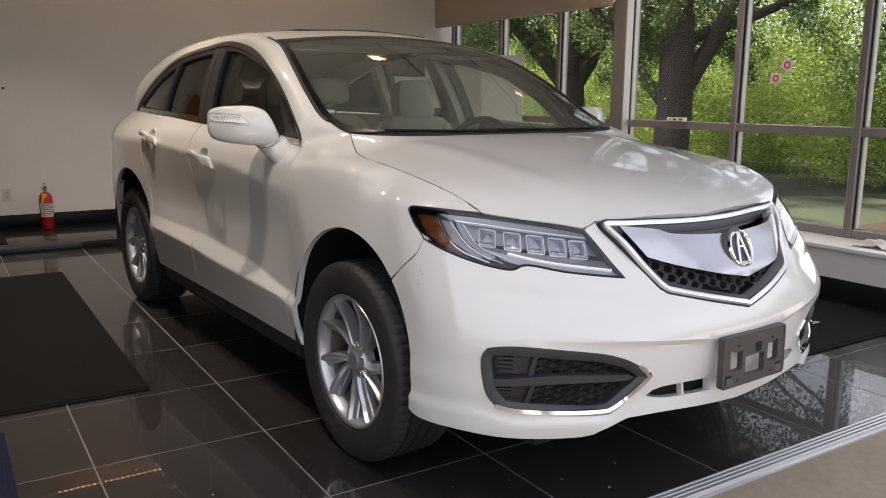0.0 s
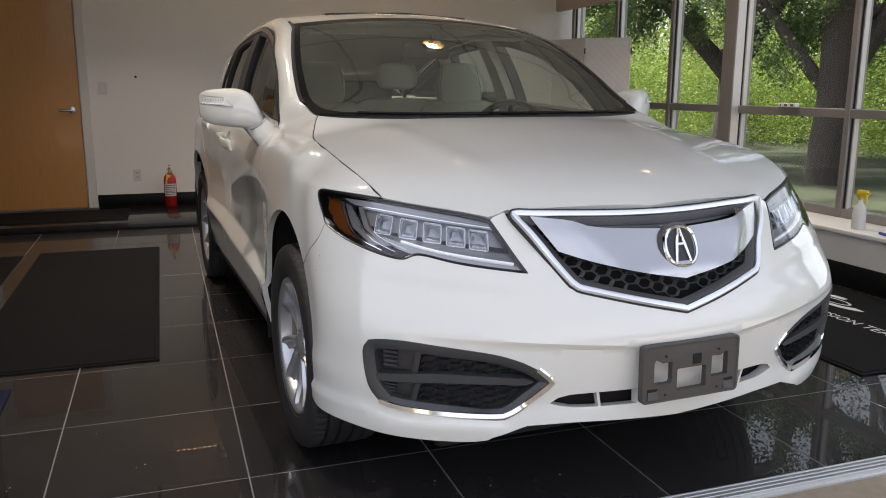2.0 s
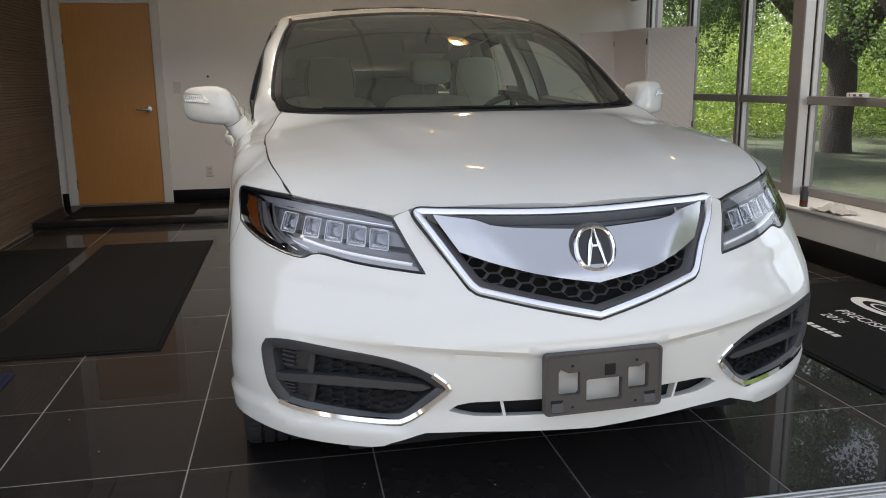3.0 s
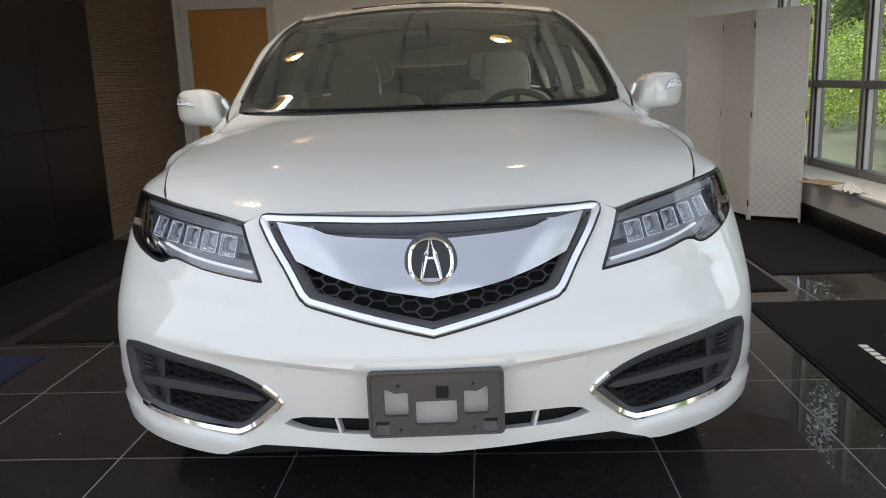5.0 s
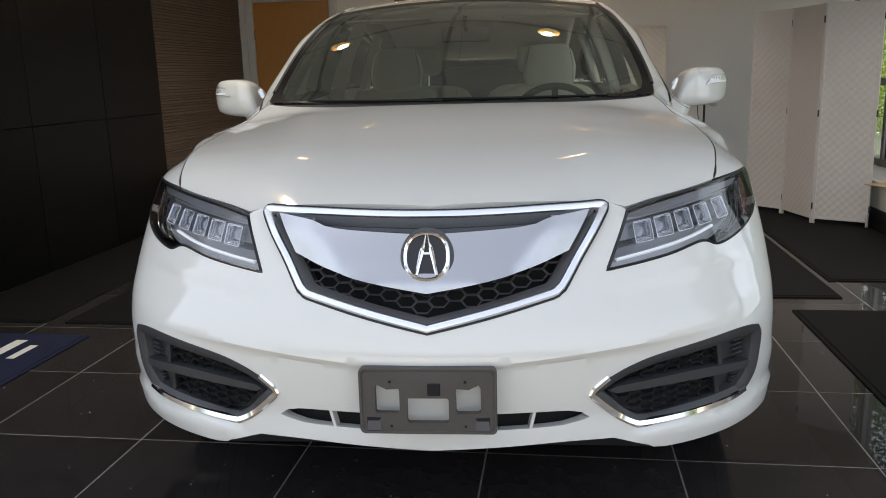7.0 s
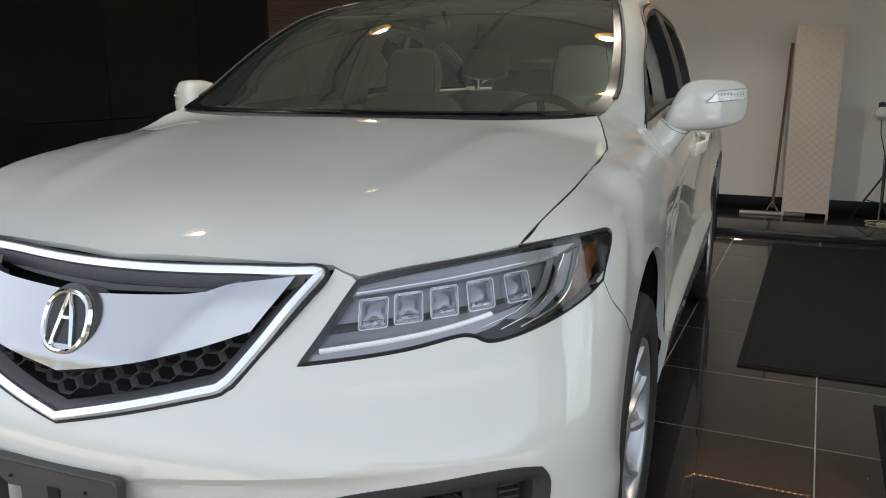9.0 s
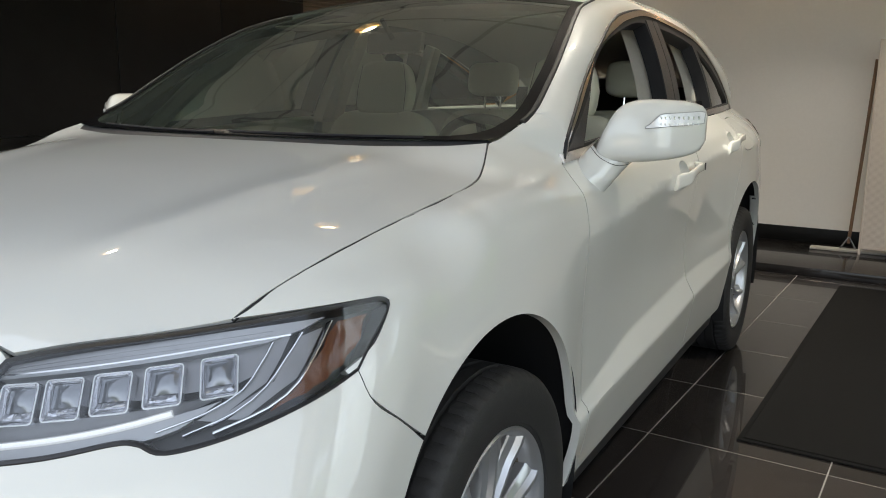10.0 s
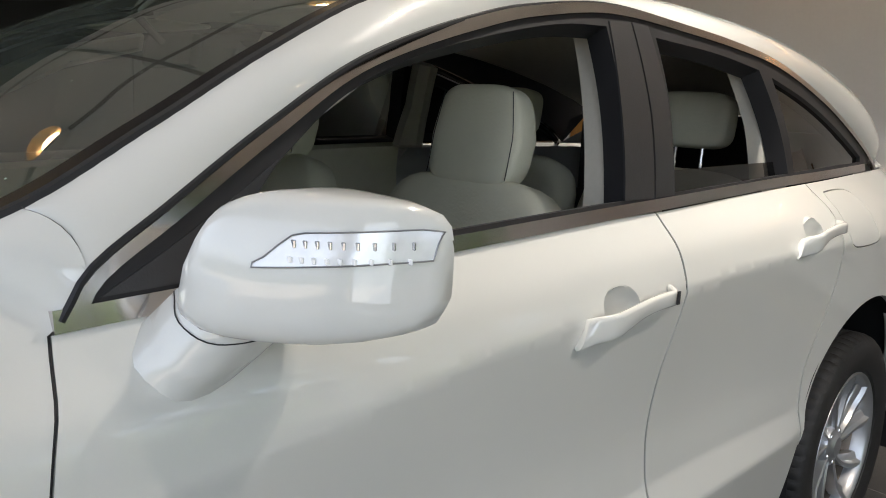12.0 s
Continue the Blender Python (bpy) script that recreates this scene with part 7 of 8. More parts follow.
def lettering(text, size, m, parent, material=PRINT_WHITE):
    cu = bpy.data.curves.new("lettering", "FONT")
    cu.body, cu.size, cu.align_x, cu.align_y = text, size, "CENTER", "CENTER"
    ob = new("lettering", cu)
    dg = bpy.context.evaluated_depsgraph_get()
    me = bpy.data.meshes.new_from_object(ob.evaluated_get(dg))
    bpy.data.objects.remove(ob)
    me.materials.clear()
    me.materials.append(material)
    o = new("lettering", me)
    o.parent = parent
    o.matrix_local = m
    return o


# the mat's own axes: local x along u, y along v
lettering("PRECISION TEAM", 0.095, pose(0.02, -0.12, 0.0106, 0, 0, -90), team)
lettering("2016", 0.085, pose(-0.10, 0.12, 0.0106, 0, 0, -90), team)
for k in range(5):
    child("plain_bar", box(-0.295, -0.258, -0.15 + 0.05 * k, -0.113 + 0.05 * k, 0.0102, 0.0106), PRINT_WHITE, team)
bm = bmesh.new()
for r0, r1, cx, cy in ((0.09, 0.145, 0.27, 0.20), (0.05, 0.065, 0.27, 0.20)):
    pts0 = [bm.verts.new((cx + r0 * 0.7 * math.cos(2 * math.pi * k / 40), cy + r0 * 1.9 * math.sin(2 * math.pi * k / 40), 0.0106)) for k in range(40)]
    pts1 = [bm.verts.new((cx + r1 * 0.7 * math.cos(2 * math.pi * k / 40), cy + r1 * 1.75 * math.sin(2 * math.pi * k / 40), 0.0106)) for k in range(40)]
    for k in range(28 if r0 > 0.06 else 40):
        bm.faces.new((pts0[k], pts0[(k + 1) % 40], pts1[(k + 1) % 40], pts1[k]))
child("oval_mark", bm, PRINT_WHITE, team)
blue = bpy.data.objects["floor_mat.005"]
child("plain_bar", box(0.10, 0.16, -0.05, 0.25, 0.0102, 0.0106), PRINT_WHITE, blue)
child("plain_bar", box(0.22, 0.26, 0.0, 0.18, 0.0102, 0.0106), PRINT_WHITE, blue)

# fire extinguisher
ext = empty("fire_extinguisher", room_at(-1.285, 6.46, STEP_H), "red fire extinguisher with a white label standing on the step", "extinguisher")
bm = bmesh.new()
lathe(bm, [(0.0, 0.0), (0.052, 0.0), (0.058, 0.006), (0.058, 0.26), (0.052, 0.295), (0.035, 0.32), (0.022, 0.33), (0.0, 0.33)], 32)
child("cylinder", bm, RED_PAINT, ext, smooth=50)
bm = bmesh.new()
for k in range(13):
    a = radians(-150 + 120 * k / 12)
    for z in (0.11, 0.23):
        bm.verts.new((0.0588 * math.cos(a), 0.0588 * math.sin(a), z))
bm.verts.ensure_lookup_table()
for k in range(12):
    bm.faces.new((bm.verts[2 * k], bm.verts[2 * k + 2], bm.verts[2 * k + 3], bm.verts[2 * k + 1]))
lab = child("label", bm, LABEL, ext)
bm = bmesh.new()
for z in (0.125, 0.14, 0.155, 0.175, 0.19, 0.21):
    for k in range(10):
        a0, a1 = radians(-140 + 10 * k), radians(-131 + 10 * k)
        bm.faces.new([bm.verts.new((0.0592 * math.cos(a), 0.0592 * math.sin(a), zz)) for a, zz in ((a0, z), (a1, z), (a1, z + 0.006), (a0, z + 0.006))])
child("plain_bars", bm, LABEL_INK, lab)
bm = bmesh.new()
lathe(bm, [(0.016, 0.33), (0.016, 0.36), (0.02, 0.362), (0.02, 0.372), (0.0, 0.374)], 16)
child("valve", bm, BRASS, ext)
bm = box(-0.008, 0.008, -0.06, 0.035, 0.374, 0.382, 0.002, 1)
add_box(bm, -0.008, 0.008, -0.055, 0.02, 0.398, 0.405, 0.002, 1, pose(0, 0, 0, -7))
child("lever", bm, BLACK_PLASTIC, ext)
bm = bmesh.new()
tube(bm, [(0.0, 0.016, 0.352), (0.01, 0.05, 0.35), (0.02, 0.075, 0.32), (0.02, 0.075, 0.24), (0.02, 0.068, 0.16)], 0.008, 8)
child("hose", bm, BLACK_PLASTIC, ext)
bm = bmesh.new()
lathe(bm, [(0.012, 0.0), (0.015, 0.004), (0.015, 0.008), (0.0, 0.009)], 14, pose(-0.022, 0, 0.362, 0, -90, 0))
child("gauge", bm, LABEL, ext)
child("tag", box(-0.075, -0.035, -0.052, -0.050, 0.225, 0.315, 0.0, 1, pose(0, 0, 0, 0, 8)), YELLOW, ext, "yellow inspection tag")

# switch, socket, marks on the back wall
sw = empty("light_switch", room_at(-1.835, V_B, 1.20), "white light switch plate on the wall", "switch")
child("plate", box(-0.035, 0.035, -0.006, 0, -0.057, 0.057, 0.002, 1), WHITE_TRIM, sw)
child("toggle", box(-0.006, 0.006, -0.016, -0.006, -0.012, 0.010, 0.002, 1), WHITE_TRIM, sw)
so = empty("wall_socket", room_at(-1.58, V_B, 0.365), "white double wall socket above the baseboard", "socket")
child("plate", box(-0.035, 0.035, -0.006, 0, -0.057, 0.057, 0.002, 1), WHITE_TRIM, so)
for z in (0.02, -0.02):
    child("outlet", box(-0.016, 0.016, -0.008, -0.006, z - 0.013, z + 0.013, 0.001, 1), LABEL, so)
    bm = box(-0.008, -0.005, -0.0086, -0.008, z - 0.004, z + 0.006)
    add_box(bm, 0.005, 0.008, -0.0086, -0.008, z - 0.004, z + 0.006)
    child("slots", bm, LABEL_INK, so)
hk = empty("wall_hook", room_at(-1.535, V_B, 1.305), "small grey hook stub fixed to the wall", "hook")
bm = bmesh.new()
lathe(bm, [(0.012, 0), (0.010, 0.004), (0.004, 0.008), (0.0, 0.01)], 10, pose(0, 0, 0, 90))
child("stub", bm, LABEL_INK, hk)


# folding screens of woven paper
def woven(bm, w, z0, z1, m, cell=0.030):
    nx_, nz_ = max(2, int(w / cell)), int((z1 - z0) / cell)
    k = 2
    rows = []
    for j in range(nz_ * k + 1):
        row = []
        for i in range(nx_ * k + 1):
            x, z = w * i / (nx_ * k), z0 + (z1 - z0) * j / (nz_ * k)
            ci, cj = i // k, j // k
            d = 0.0048 * math.sin(math.pi * (i % k) / k + 0.4) * (1 if (ci + cj) % 2 else -1)
            row.append(bm.verts.new(m @ Vector((x, d * math.cos(math.pi * ((j % k) / k - 0.5)), z))))
        rows.append(row)
    for a, b in zip(rows[:-1], rows[1:]):
        for i in range(len(a) - 1):
            bm.faces.new((a[i], a[i + 1], b[i + 1], b[i]))


def folding_screen(points, height, label, base=0.0, lean=0.0, paper=WEAVE, joined=True):
    sc = empty("folding_screen", world_at(points[0][0], points[0][1], base), label, "screen")
    o = Vector((points[0][0], points[0][1], 0))
    for (x0, y0), (x1, y1) in zip(points[:-1], points[1:]):
        w = math.hypot(x1 - x0, y1 - y0)
        m = pose(x0 - o.x, y0 - o.y, 0, 0, 0, math.degrees(math.atan2(y1 - y0, x1 - x0))) @ pose(0, 0, 0, lean)
        bm = bmesh.new()
        for s in (0.008, -0.008):
            woven(bm, w - 0.03, 0.055, height - 0.012, m @ pose(0.015, s, 0))
        pn = child("woven_panel", bm, paper, sc, smooth=25)
        bm = box(0.002, 0.020, -0.011, 0.011, 0.0, height, 0.003, 1, m)
        add_box(bm, w - 0.020, w - 0.002, -0.011, 0.011, 0.0, height, 0.003, 1, m)
        add_box(bm, 0.020, w - 0.020, -0.010, 0.010, height - 0.02, height - 0.002, 0.002, 1, m)
        add_box(bm, 0.020, w - 0.020, -0.010, 0.010, 0.045, 0.062, 0.002, 1, m)
        child("panel_frame", bm, paper, pn)
        for z in (0.12, height * 0.5, height - 0.14) if joined else ():
            child("hinge", box(w - 0.006, w + 0.006, -0.013, -0.005, z, z + 0.05, 0.001, 1, m), BLACK_PLASTIC, pn)
    return sc


folding_screen([(2.21, 5.30), (2.43, 5.03), (2.515, 4.585), (2.845, 4.37)], 1.65, "white woven paper folding screen standing on a mat")
folding_screen([(1.315, 6.24), (1.672, 6.20)], 1.55, "single cream woven screen panel leaning by the back wall", STEP_H, 0.0, WEAVE_CREAM, False)

# dust mop against the wall
mop = empty("dust_mop", world_at(1.245, 6.33, STEP_H), "dust mop with a brown wooden handle leaning on the wall", "mop")
bm = bmesh.new()
tube(bm, [(0, 0, 0.06), (0.03, 0.12, 0.75), (0.055, 0.20, 1.42)], 0.012, 10)
child("handle", bm, WOOD_STICK, mop)
bm = bmesh.new()
for q in (-0.055, 0.055):
    tube(bm, [(0, 0, 0.11), (q, 0.0, 0.015)], 0.006, 6)
tube(bm, [(-0.055, 0, 0.015), (0.055, 0, 0.015)], 0.006, 6)
child("wire_yoke", bm, SATIN, mop)
child("mop_head", box(-0.26, 0.26, -0.05, 0.05, 0.0, 0.018, 0.006), RAG, mop)

# twin work light on a tripod
wl = empty("light_stand", world_at(2.06, 6.30, STEP_H), "black tripod stand with two round frosted lamps", "light stand")
bm = bmesh.new()
tube(bm, [(0, 0, 0.10), (0, 0, 0.86)], 0.011, 10)
child("pole", bm, BLACK_PLASTIC, wl)
for k in range(3):
    a = radians(20 + 120 * k)
    c, s = math.cos(a), math.sin(a)
    bm = bmesh.new()
    tube(bm, [(0.012 * c, 0.012 * s, 0.36), (0.25 * c, 0.25 * s, 0.0)], 0.008, 8)
    tube(bm, [(0.012 * c, 0.012 * s, 0.14), (0.15 * c, 0.15 * s, 0.155)], 0.005, 6)
    child("leg", bm, BLACK_PLASTIC, wl)
bm = bmesh.new()
tube(bm, [(-0.07, 0, 0.84), (0, 0, 0.85), (0.075, 0, 0.83)], 0.009, 8)
child("cross_arm", bm, BLACK_PLASTIC, wl)
for q, z in ((-0.07, 0.875), (0.082, 0.85)):
    bm = bmesh.new()
    lathe(bm, [(0.022, 0.045), (0.024, 0.03), (0.042, 0.012), (0.05, -0.02), (0.042, -0.052), (0.02, -0.066), (0.0, -0.068)], 24, pose(q, -0.01, z, -25, 0, 0))
    bulb = child("lamp", bm, BULB, wl, "round frosted lamp", 60)
    bm = bmesh.new()
    lathe(bm, [(0.026, 0.03), (0.026, 0.07), (0.018, 0.075), (0.0, 0.076)], 16, pose(q, -0.01, z, -25, 0, 0))
    child("socket", bm, BLACK_PLASTIC, bulb)
bm = bmesh.new()
tube(bm, [(-0.07, 0, 0.85), (-0.06, -0.01, 0.7), (-0.02, -0.015, 0.55), (-0.012, -0.014, 0.2), (0.05, -0.05, 0.02)], 0.004, 6)
child("cable", bm, BLACK_PLASTIC, wl)
cord = empty("coiled_cord", world_at(2.18, 5.98, STEP_H), "cream extension cord lying in loose coils", "cord")
bm = bmesh.new()
pts = []
for k in range(120):
    a = 2 * math.pi * k / 24
    r = 0.10 + 0.03 * math.sin(k * 0.37)
    pts.append((r * 1.9 * math.cos(a) + 0.03 * math.sin(k * 0.11), r * math.sin(a) + 0.02 * math.cos(k * 0.17), 0.006 + 0.00025 * k))
tube(bm, pts, 0.005, 6)
child("cord", bm, CORD, cord, smooth=80)
tp = empty("folded_stand", world_at(2.46, 6.22, STEP_H), "black folded stand leg by the wall", "stand")
bm = bmesh.new()
tube(bm, [(-0.12, -0.03, 0.008), (0.1, 0.05, 0.21)], 0.008, 8)
tube(bm, [(-0.12, -0.03, 0.008), (0.16, 0.02, 0.02)], 0.008, 8)
child("leg", bm, BLACK_PLASTIC, tp)
# things on the window ledge
LZ = LEDGE_Z + 0.028
bt = empty("spray_bottle", world_at(2.86, 1.90, LZ), "white spray bottle with a yellow trigger on the ledge", "spray bottle")
bm = bmesh.new()
lathe(bm, [(0.0, 0.0), (0.036, 0.0), (0.040, 0.006), (0.040, 0.10), (0.034, 0.135), (0.016, 0.165), (0.014, 0.185), (0.0, 0.186)], 24)
child("bottle", bm, WHITE_TRIM, bt, smooth=50)
bm = box(-0.018, 0.018, -0.045, 0.025, 0.205, 0.245, 0.008)
add_box(bm, -0.014, 0.014, -0.014, 0.014, 0.183, 0.21, 0.004, 1)
add_box(bm, -0.008, 0.008, -0.06, -0.045, 0.22, 0.235, 0.003, 1)
add_box(bm, -0.006, 0.006, -0.045, -0.034, 0.17, 0.21, 0.003, 1)
child("trigger_head", bm, YELLOW, bt)
cn = empty("aerosol_can", world_at(2.83, 2.88, LZ), "small dark aerosol can with an orange band", "can")
bm = bmesh.new()
lathe(bm, [(0.0, 0.0), (0.026, 0.0), (0.026, 0.10), (0.018, 0.115), (0.018, 0.135), (0.0, 0.137)], 20)
child("body", bm, BLACK_PLASTIC, cn, smooth=50)
bm = bmesh.new()
lathe(bm, [(0.0265, 0.02), (0.0265, 0.045)], 20)
child("band", bm, AMBER, cn)


def rag(x, y, r, seed, material, label, name="rag"):
    rn = random.Random(seed)
    g = empty(name, world_at(x, y, LZ), label, "cloth")
    bm = bmesh.new()
    n = 16
    rows = []
    for i in range(n + 1):
        row = []
        for j in range(n + 1):
            px, py = (i / n - 0.5) * 2, (j / n - 0.5) * 2
            d = math.hypot(px, py)
            h = max(0.0, 1 - d) * 0.05 + 0.035 * abs(noise.noise((px * 2.3 + seed, py * 2.3, seed * 0.7))) + 0.012 * abs(noise.noise((px * 6 + seed, py * 6, 3)))
            row.append(bm.verts.new((px * r * (0.8 + 0.2 * noise.noise((px * 2, py * 2, seed))), py * r * 1.5, 0.002 + h)))
        rows.append(row)
    for a, b in zip(rows[:-1], rows[1:]):
        for j in range(n):
            bm.faces.new((a[j], a[j + 1], b[j + 1], b[j]))
    child("cloth", bm, material, g, smooth=50)


rag(2.85, 2.60, 0.10, 3, RAG, "crumpled grey cleaning rag on the ledge")
rag(2.86, 1.02, 0.09, 8, LABEL, "crumpled white cloth on the ledge")
rag(2.83, 3.62, 0.08, 12, LABEL, "crumpled white paper on the ledge")
cd = empty("card_sheet", world_at(2.86, 4.10, LZ, 20), "brown card lying on the window ledge", "card")
child("sheet", box(-0.10, 0.10, -0.14, 0.14, 0, 0.006, 0.001, 1), CARD, cd)
mk = empty("marker_pen", world_at(2.80, 1.66, LZ, 70), "blue marker pen lying on the ledge", "pen")
bm = bmesh.new()
tube(bm, [(-0.05, 0, 0.009), (0.05, 0, 0.009)], 0.009, 10)
child("barrel", bm, BLUE, mk)

# stickers on the glass and a latch on the transom
for v, z, s, turn in ((2.08, 1.50, 0.045, 35), (2.165, 1.41, 0.042, 4)):
    st = empty("window_sticker", room_at(U_G - 0.004, v, z), "white sticker with a red print on the glass", "sticker", "window stickers")
    child("paper", box(-0.001, 0.001, -s, s, -s * 0.9, s * 0.9, 0, 1, pose(0, 0, 0, turn)), LABEL, st)
    bm = bmesh.new()
    lathe(bm, [(s * 0.3, 0.0), (s * 0.6, 0.0)], 16, pose(-0.0016, 0, 0, 0, -90, 0))
    child("print", bm, STICKER_RED, st)
lt = empty("window_latch", room_at(U_G - 0.06, 3.0, TRANSOM + 0.03), "white latch block with dark print on the transom", "latch")
child("block", box(-0.02, 0.02, -0.09, 0.09, 0.0, 0.03, 0.004, 1), WHITE_TRIM, lt)
for y0, y1 in ((-0.07, -0.04), (-0.01, 0.02), (0.05, 0.06)):
    child("plain_bar", box(-0.0215, -0.0205, y0, y1, 0.008, 0.022), LABEL_INK, lt)

# ceiling lamps; the rear row and the right-hand one are unseen, added as fill
for u, v in ((-1.6, 1.25), (-1.4, 2.95), (0.47, 2.95), (2.3, 2.95), (-1.4, 4.9), (0.47, 4.9)):
    dl = empty("downlight", room_at(u, v, Z_C), "warm recessed ceiling downlight with a white rim", "ceiling lamp", "downlights")
    bm = bmesh.new()
    lathe(bm, [(0.108, 0.0), (0.108, -0.074), (0.102, -0.076), (0.100, -0.074)], 28)
    child("rim", bm, WHITE_TRIM, dl)
    bm = bmesh.new()
    lathe(bm, [(0.100, -0.074), (0.088, -0.04), (0.070, -0.002), (0.0, -0.001)], 28)
    child("reflector", bm, GOLD_CAN, dl)
    bm = bmesh.new()
    bmesh.ops.create_circle(bm, cap_ends=True, segments=24, radius=0.066, matrix=pose(0, 0, -0.006, 180))
    child("glow", bm, WARM_LAMP, dl)
    la = new("downlight_lamp", bpy.data.lights.new("downlight_lamp", "AREA"))
    la.data.shape, la.data.size, la.data.energy, la.data.color = "DISK", 0.09, DOWNLIGHT_W, (1.0, 0.87, 0.70)
    la.data.spread = math.radians(102)
    la.matrix_world = room_at(u, v, Z_C - 0.012)
ls = empty("led_string", room_at(0.46, 6.50, 2.52), "string of small orange lamps along the back wall", "string lights")
bm = bmesh.new()
tube(bm, [(-1.9, 0, 0), (1.4, 0, 0)], 0.005, 6)
child("cable", bm, BLACK_PLASTIC, ls)
bm = bmesh.new()
for k in range(62):
    bmesh.ops.create_icosphere(bm, subdivisions=1, radius=0.007, matrix=pose(-1.83 + 0.052 * k, -0.01, -0.012))
child("bulbs", bm, LED_GLOW, ls)

# pale specks of grit on the floor and mats
rg = random.Random(77)
v, f = [], []
for k in range(150):
    u_, v_ = rg.uniform(U_L + 0.1, U_R - 0.1), rg.uniform(0.2, 5.2)
    if k < 70:
        u_, v_ = rg.choice(((-2.2, 1.9), (-1.9, 1.1), (2.0, 1.2), (1.7, 0.6), (-0.9, 0.5)))
        u_, v_ = u_ + rg.gauss(0, 0.35), max(0.16, v_ + rg.gauss(0, 0.3))
    r_ = rg.uniform(0.0012, 0.0042)
    s_ = len(v)
    for q in range(5):
        a_ = 2 * math.pi * q / 5 + rg.uniform(-0.4, 0.4)
        v.append((u_ + r_ * rg.uniform(0.5, 1.2) * math.cos(a_), v_ + r_ * rg.uniform(0.5, 1.2) * math.sin(a_), 0.014))
    v.append((u_, v_, 0.014 + r_ * 0.5))
    f += [(s_ + q, s_ + (q + 1) % 5, s_ + 5) for q in range(5)]
grit = obj("floor_grit", [(x_, y_, z_ - 0.0135) for x_, y_, z_ in v], f, LABEL)
grit.matrix_world = ROOM
tagged(grit, "scattered pale specks of grit on the tiles", "grit", "", "stuff")

# chipped paint on the bumper's corner
for y_, z_, r_ in ((0.507, 0.75, 0.0028), (0.500, 0.742, 0.0018), (0.505, 0.71, 0.0024), (0.512, 0.735, 0.0014), (0.496, 0.725, 0.0012)):
    p_ = Vector(flank(y_, z_))
    bm = bmesh.new()
    bmesh.ops.create_icosphere(bm, subdivisions=1, radius=1, matrix=Matrix.Translation((-p_.x - 0.0002, p_.y, p_.z)) @ Matrix.Diagonal((0.0006, r_, r_ * 1.4, 1)))
    part("paint_chip", bm, CARD, bpy.data.objects["front_bumper"])

# ---- trees and shrubs outside ----
def leaves(name, centres, count, spread, size, seed, material, parent=None, droop=0.3, label="", category="", kind=""):
    """Many small leaf blades scattered in clumps round the centres."""
    rn = np.random.RandomState(seed)
    c = np.array(centres, float)
    pick = c[rn.randint(0, len(c), count)]
    p = pick + rn.normal(0, 1, (count, 3)) * np.array(spread)
    d = rn.normal(0, 1, (count, 3))
    d[:, 2] = d[:, 2] * 0.5 - droop
    d /= np.linalg.norm(d, axis=1)[:, None]
    q = np.cross(d, rn.normal(0, 1, (count, 3)))
    q /= np.linalg.norm(q, axis=1)[:, None]
    ln = size * rn.uniform(0.6, 1.5, count)[:, None]
    w = ln * 0.30
    a, b = p, p + d * ln
    m = p + d * ln * 0.45
    verts = np.stack([a, m + q * w, b, m - q * w], 1).reshape(-1, 3)
    me = bpy.data.meshes.new(name)
    me.from_pydata(verts.tolist(), [], [(4 * k, 4 * k + 1, 4 * k + 2, 4 * k + 3) for k in range(count)])
    me.materials.append(material)
    ob = new(name, me)
    if parent:
        ob.parent = parent
        ob.matrix_parent_inverse = parent.matrix_world.inverted()
    return tagged(ob, label, category, "", kind)


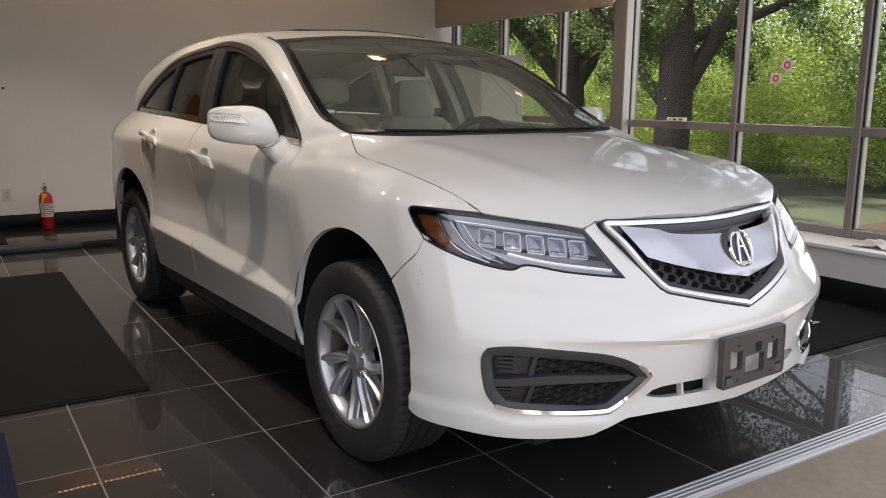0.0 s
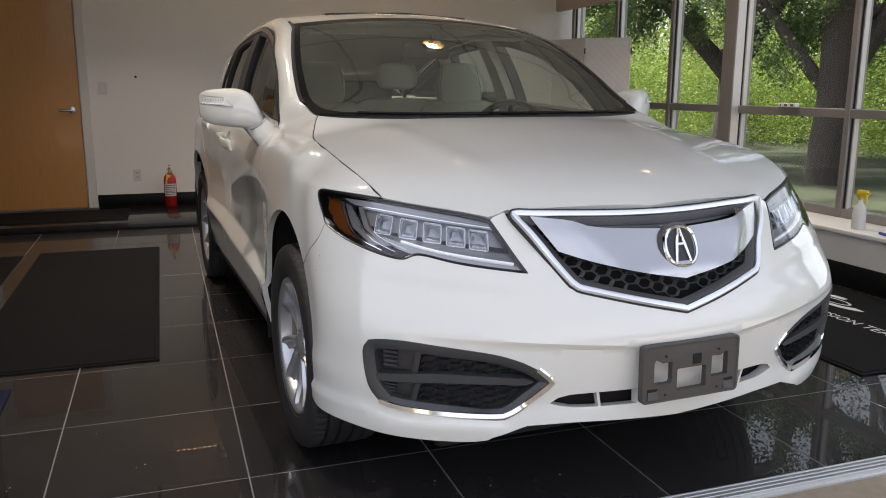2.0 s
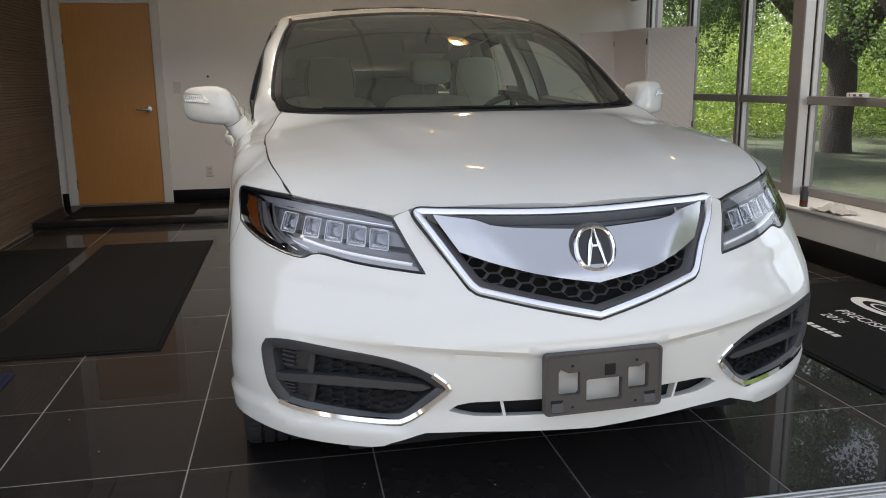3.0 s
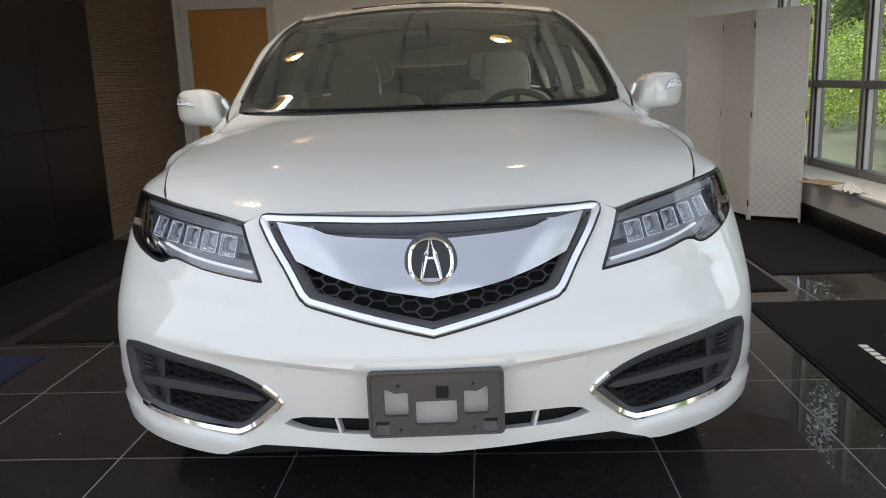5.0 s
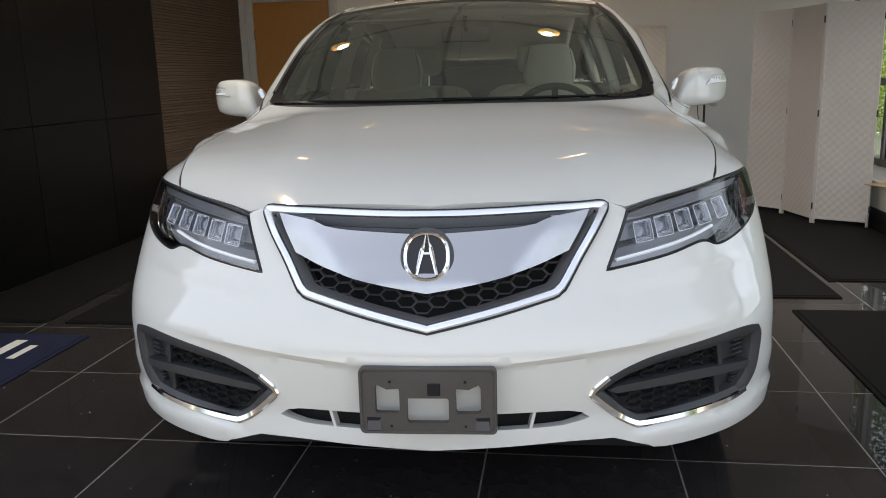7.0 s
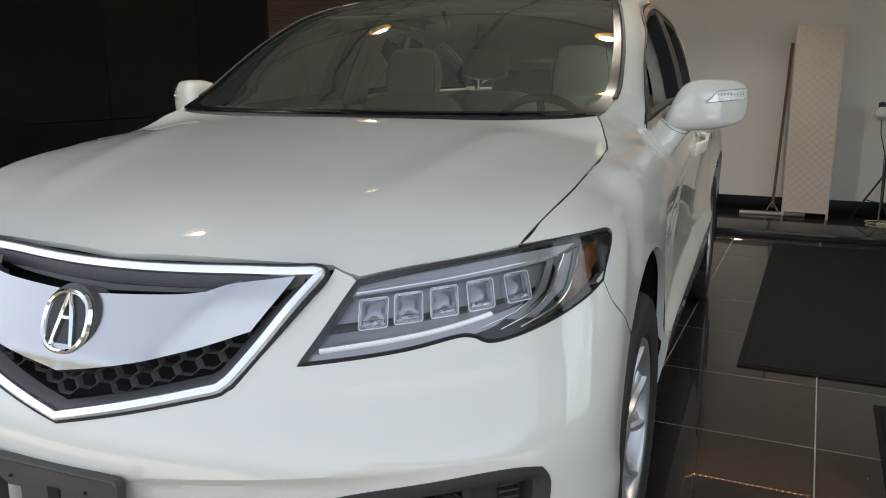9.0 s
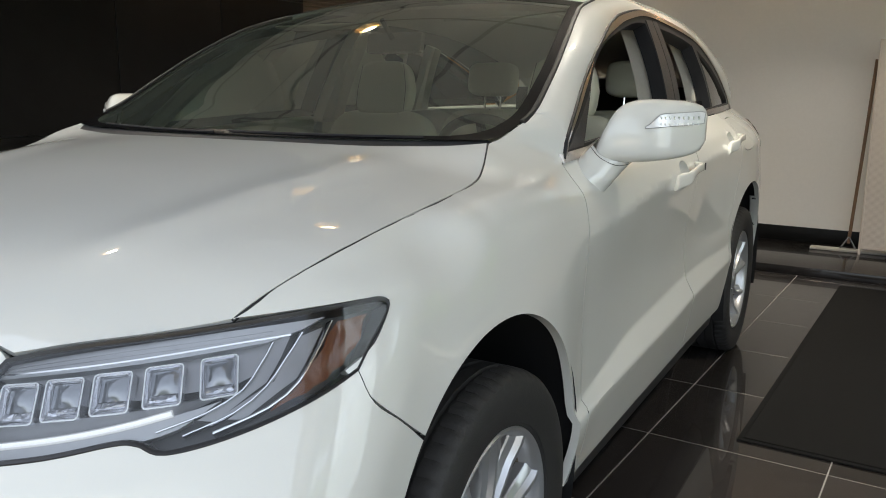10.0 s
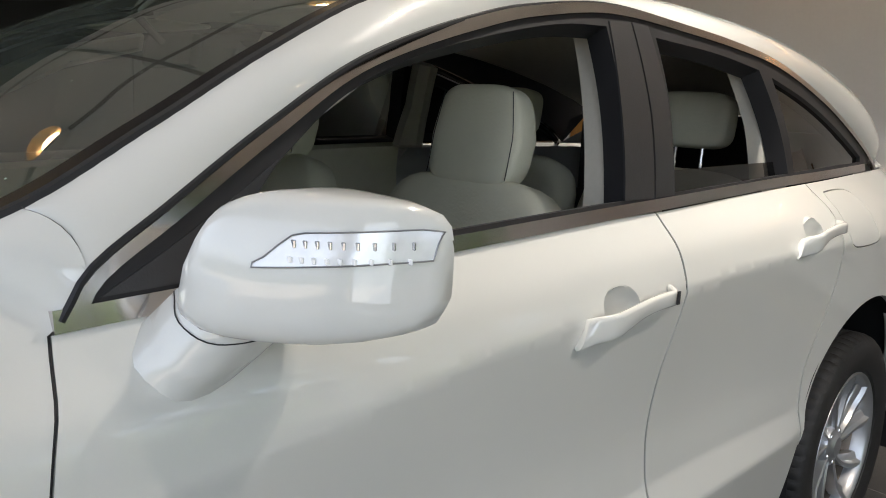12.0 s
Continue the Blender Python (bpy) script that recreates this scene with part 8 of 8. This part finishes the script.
def tree(x, y, girth, seed, forks, label, crown_n=45000):
    rn = random.Random(seed)
    t = empty("tree", pose(x, y, -0.1), label, "tree", "trees outside")
    bm = bmesh.new()
    tips = []

    def limb(p, d, r, length, depth):
        pts, rad = [p.copy()], [r]
        n = 5
        for k in range(n):
            d = (d + Vector((rn.uniform(-1, 1), rn.uniform(-1, 1), rn.uniform(-0.5, 0.7))) * (0.16 if depth else 0.09)).normalized()
            p = p + d * length / n
            pts.append(p.copy())
            rad.append(max(0.008, r * (1 - 0.45 * (k + 1) / n)))
            if depth >= 2:
                tips.append(p.copy())
        tube(bm, pts, rad, 10 if depth < 2 else 6)
        if depth < 4:
            for k in range(2 if depth < 3 else 3):
                e = (d + Vector((rn.uniform(-1, 1), rn.uniform(-1, 1), rn.uniform(-0.35, 0.55))) * 0.85).normalized()
                start = pts[-1 - rn.randint(0, 2)]
                limb(start, e, rad[-1] * 0.85, length * rn.uniform(0.6, 0.85), depth + 1)
    base = Vector((0, 0, 0))
    top_z = max(f[0] for f in forks)
    trunk_pts = [(0, 0, -0.2), (0.01, 0, 0.12), (0.0, 0.02, 0.5), (0.03, 0.0, 1.2), (0.02, 0.03, top_z)]
    tube(bm, trunk_pts, [girth * 1.5, girth * 1.12, girth, girth * 0.95, girth * 0.85], 16)
    for z, ax, ay, az_, r in forks:
        limb(Vector((0.02, 0.02, z - 0.1)), Vector((ax, ay, az_)).normalized(), girth * r, 2.6, 0)
    sprays = []
    for _ in range(46):
        a, d = rn.uniform(0, 2 * math.pi), rn.uniform(0.8, 4.2)
        p = Vector((d * math.cos(a), d * math.sin(a), rn.uniform(2.3, 4.4)))
        reach, way = rn.uniform(0.5, 1.3), rn.uniform(0, 2 * math.pi)
        twig = []
        for k in range(9):
            q = p + Vector((reach * k / 8 * math.cos(way), reach * k / 8 * math.sin(way), -0.75 * reach * (k / 8) ** 1.6))
            twig.append(q)
            if k > 1:
                sprays.append(q)
        tube(bm, twig, [0.014 - 0.0014 * k for k in range(9)], 5)
    for v in bm.verts:
        v.co += Vector((noise.noise(v.co * 2.2), noise.noise(v.co * 2.2 + Vector((9, 0, 0))), 0)) * 0.03
    part("trunk", bm, BARK, t, smooth=80)
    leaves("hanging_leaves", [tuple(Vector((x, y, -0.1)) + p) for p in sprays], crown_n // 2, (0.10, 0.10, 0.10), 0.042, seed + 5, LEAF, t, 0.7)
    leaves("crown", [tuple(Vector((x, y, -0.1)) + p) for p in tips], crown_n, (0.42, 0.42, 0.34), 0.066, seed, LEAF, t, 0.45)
    return t


tree(7.8, 6.6, 0.27, 4, [(2.5, 0.25, 0.45, 1.0, 0.7), (1.35, 0.50, -0.36, 1.0, 0.55), (2.6, 0.3, 0.1, 1.3, 0.7), (1.25, -0.25, 0.6, 0.75, 0.4), (2.3, 0.8, -0.5, 0.35, 0.35)], "large grey-barked tree with spreading limbs on the lawn", 110000)
tree(8.9, 9.9, 0.24, 11, [(1.6, -0.75, 0.45, 0.9, 0.75), (1.7, 0.6, -0.35, 1.0, 0.8), (2.0, 0.1, 0.2, 1.3, 0.6)], "dark forked tree with feathery leaves on the lawn", 90000)
# last tree stands out of view; its crown blocks sky in the paint's reflections
tree(10.6, 1.8, 0.22, 23, [(1.9, -0.6, 0.5, 1.0, 0.8), (2.0, 0.5, -0.5, 1.0, 0.7)], "unseen tree with spreading limbs, added to screen the sky")
rs = np.random.RandomState(2)
for n_, (x0, x1, y0, y1, h, cnt, size) in enumerate(((10.5, 13.5, -6, 6, 2.2, 95000, 0.05), (12.0, 16.0, 4, 14, 2.6, 95000, 0.05), (9.5, 15.0, 13, 24, 2.8, 90000, 0.055), (17, 24, -8, 24, 5.4, 250000, 0.095), (4.2, 9.5, 12.5, 22, 2.5, 80000, 0.055), (3, 24, 25, 36, 7.0, 120000, 0.14))):
    cs = []
    for k in range(190 if n_ not in (3, 5) else 520):
        x, y = rs.uniform(x0, x1), rs.uniform(y0, y1)
        top = h * (0.45 + 0.55 * rs.rand())
        wide = 0.25 + 0.35 * rs.rand()
        for z in np.arange(0.1, top, 0.3):
            bulge = wide * math.sin(math.pi * min(1.0, 0.25 + 0.75 * z / top))
            for _ in range(2):
                cs.append((x + rs.normal(0, bulge), y + rs.normal(0, bulge), z))
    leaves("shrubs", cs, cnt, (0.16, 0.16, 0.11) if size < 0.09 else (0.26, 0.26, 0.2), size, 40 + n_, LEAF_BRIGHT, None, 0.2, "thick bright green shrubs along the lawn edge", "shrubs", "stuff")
bm = bmesh.new()
rows = []
for i in range(13):
    rows.append([bm.verts.new((4.6 + 0.42 * i + 0.3 * noise.noise((i * 0.6, j * 0.5, 1)), -2 + 0.42 * j, -0.085 + 0.01 * noise.noise((i, j, 4)))) for j in range(13)])
for a, b in zip(rows[:-1], rows[1:]):
    for j in range(12):
        bm.faces.new((a[j], b[j], b[j + 1], a[j + 1]))
tagged(part("bare_earth", bm, DIRT), "bare brown earth under the trees", "earth", "", "structure")

# ---- pieces of floor and wall ----
def tile_mesh(name, w, h, t, material, bevel=0.0012):
    bm = box(0, w, 0, h, -t, 0)
    top = [e for e in bm.edges if all(v.co.z > -1e-6 for v in e.verts)]
    bmesh.ops.bevel(bm, geom=top, offset=bevel, segments=1, affect="EDGES")
    me = bpy.data.meshes.new(name)
    bmesh.ops.recalc_face_normals(bm, faces=bm.faces)
    bm.to_mesh(me)
    bm.free()
    me.materials.append(material)
    return me


G_ = 0.0042
edges_u = [U_L] + [TU + TILE * k for k in range(-3, 7)] + [U_R]
edges_v = [V_F] + [TV + TILE * k for k in range(0, 9)] + [V_STEP]
edges_u = [e for i, e in enumerate(edges_u) if i == 0 or e - edges_u[i - 1] > 0.02]
meshes = {}
for a, b in zip(edges_u[:-1], edges_u[1:]):
    for c, d in zip(edges_v[:-1], edges_v[1:]):
        if b <= a or d - c < 0.02:
            continue
        key = (round(b - a, 3), round(d - c, 3))
        if key not in meshes:
            meshes[key] = tile_mesh("tile", b - a - G_, d - c - G_, 0.008, FLOOR_TILE)
        t = new("tile", meshes[key])
        t.parent = floor
        t.matrix_local = pose(a + G_ / 2, c + G_ / 2, 0)
wall_left = bpy.data.objects["wall_left"]
key = None
for i in range(6):
    v1 = 4.705 - 0.86 * i
    v0 = max(v1 - 0.86, 0.0)
    for z0, z1 in ((0.0, 0.955), (0.955, 1.91), (1.91, Z_C)):
        me = tile_mesh("wall_tile", v1 - v0 - 0.006, z1 - z0 - 0.006, 0.03, WALL_TILE)
        t = new("wall_tile", me)
        t.parent = wall_left
        t.matrix_local = pose(U_L, v0 + 0.003, z0 + 0.003, 90, 0, 90)
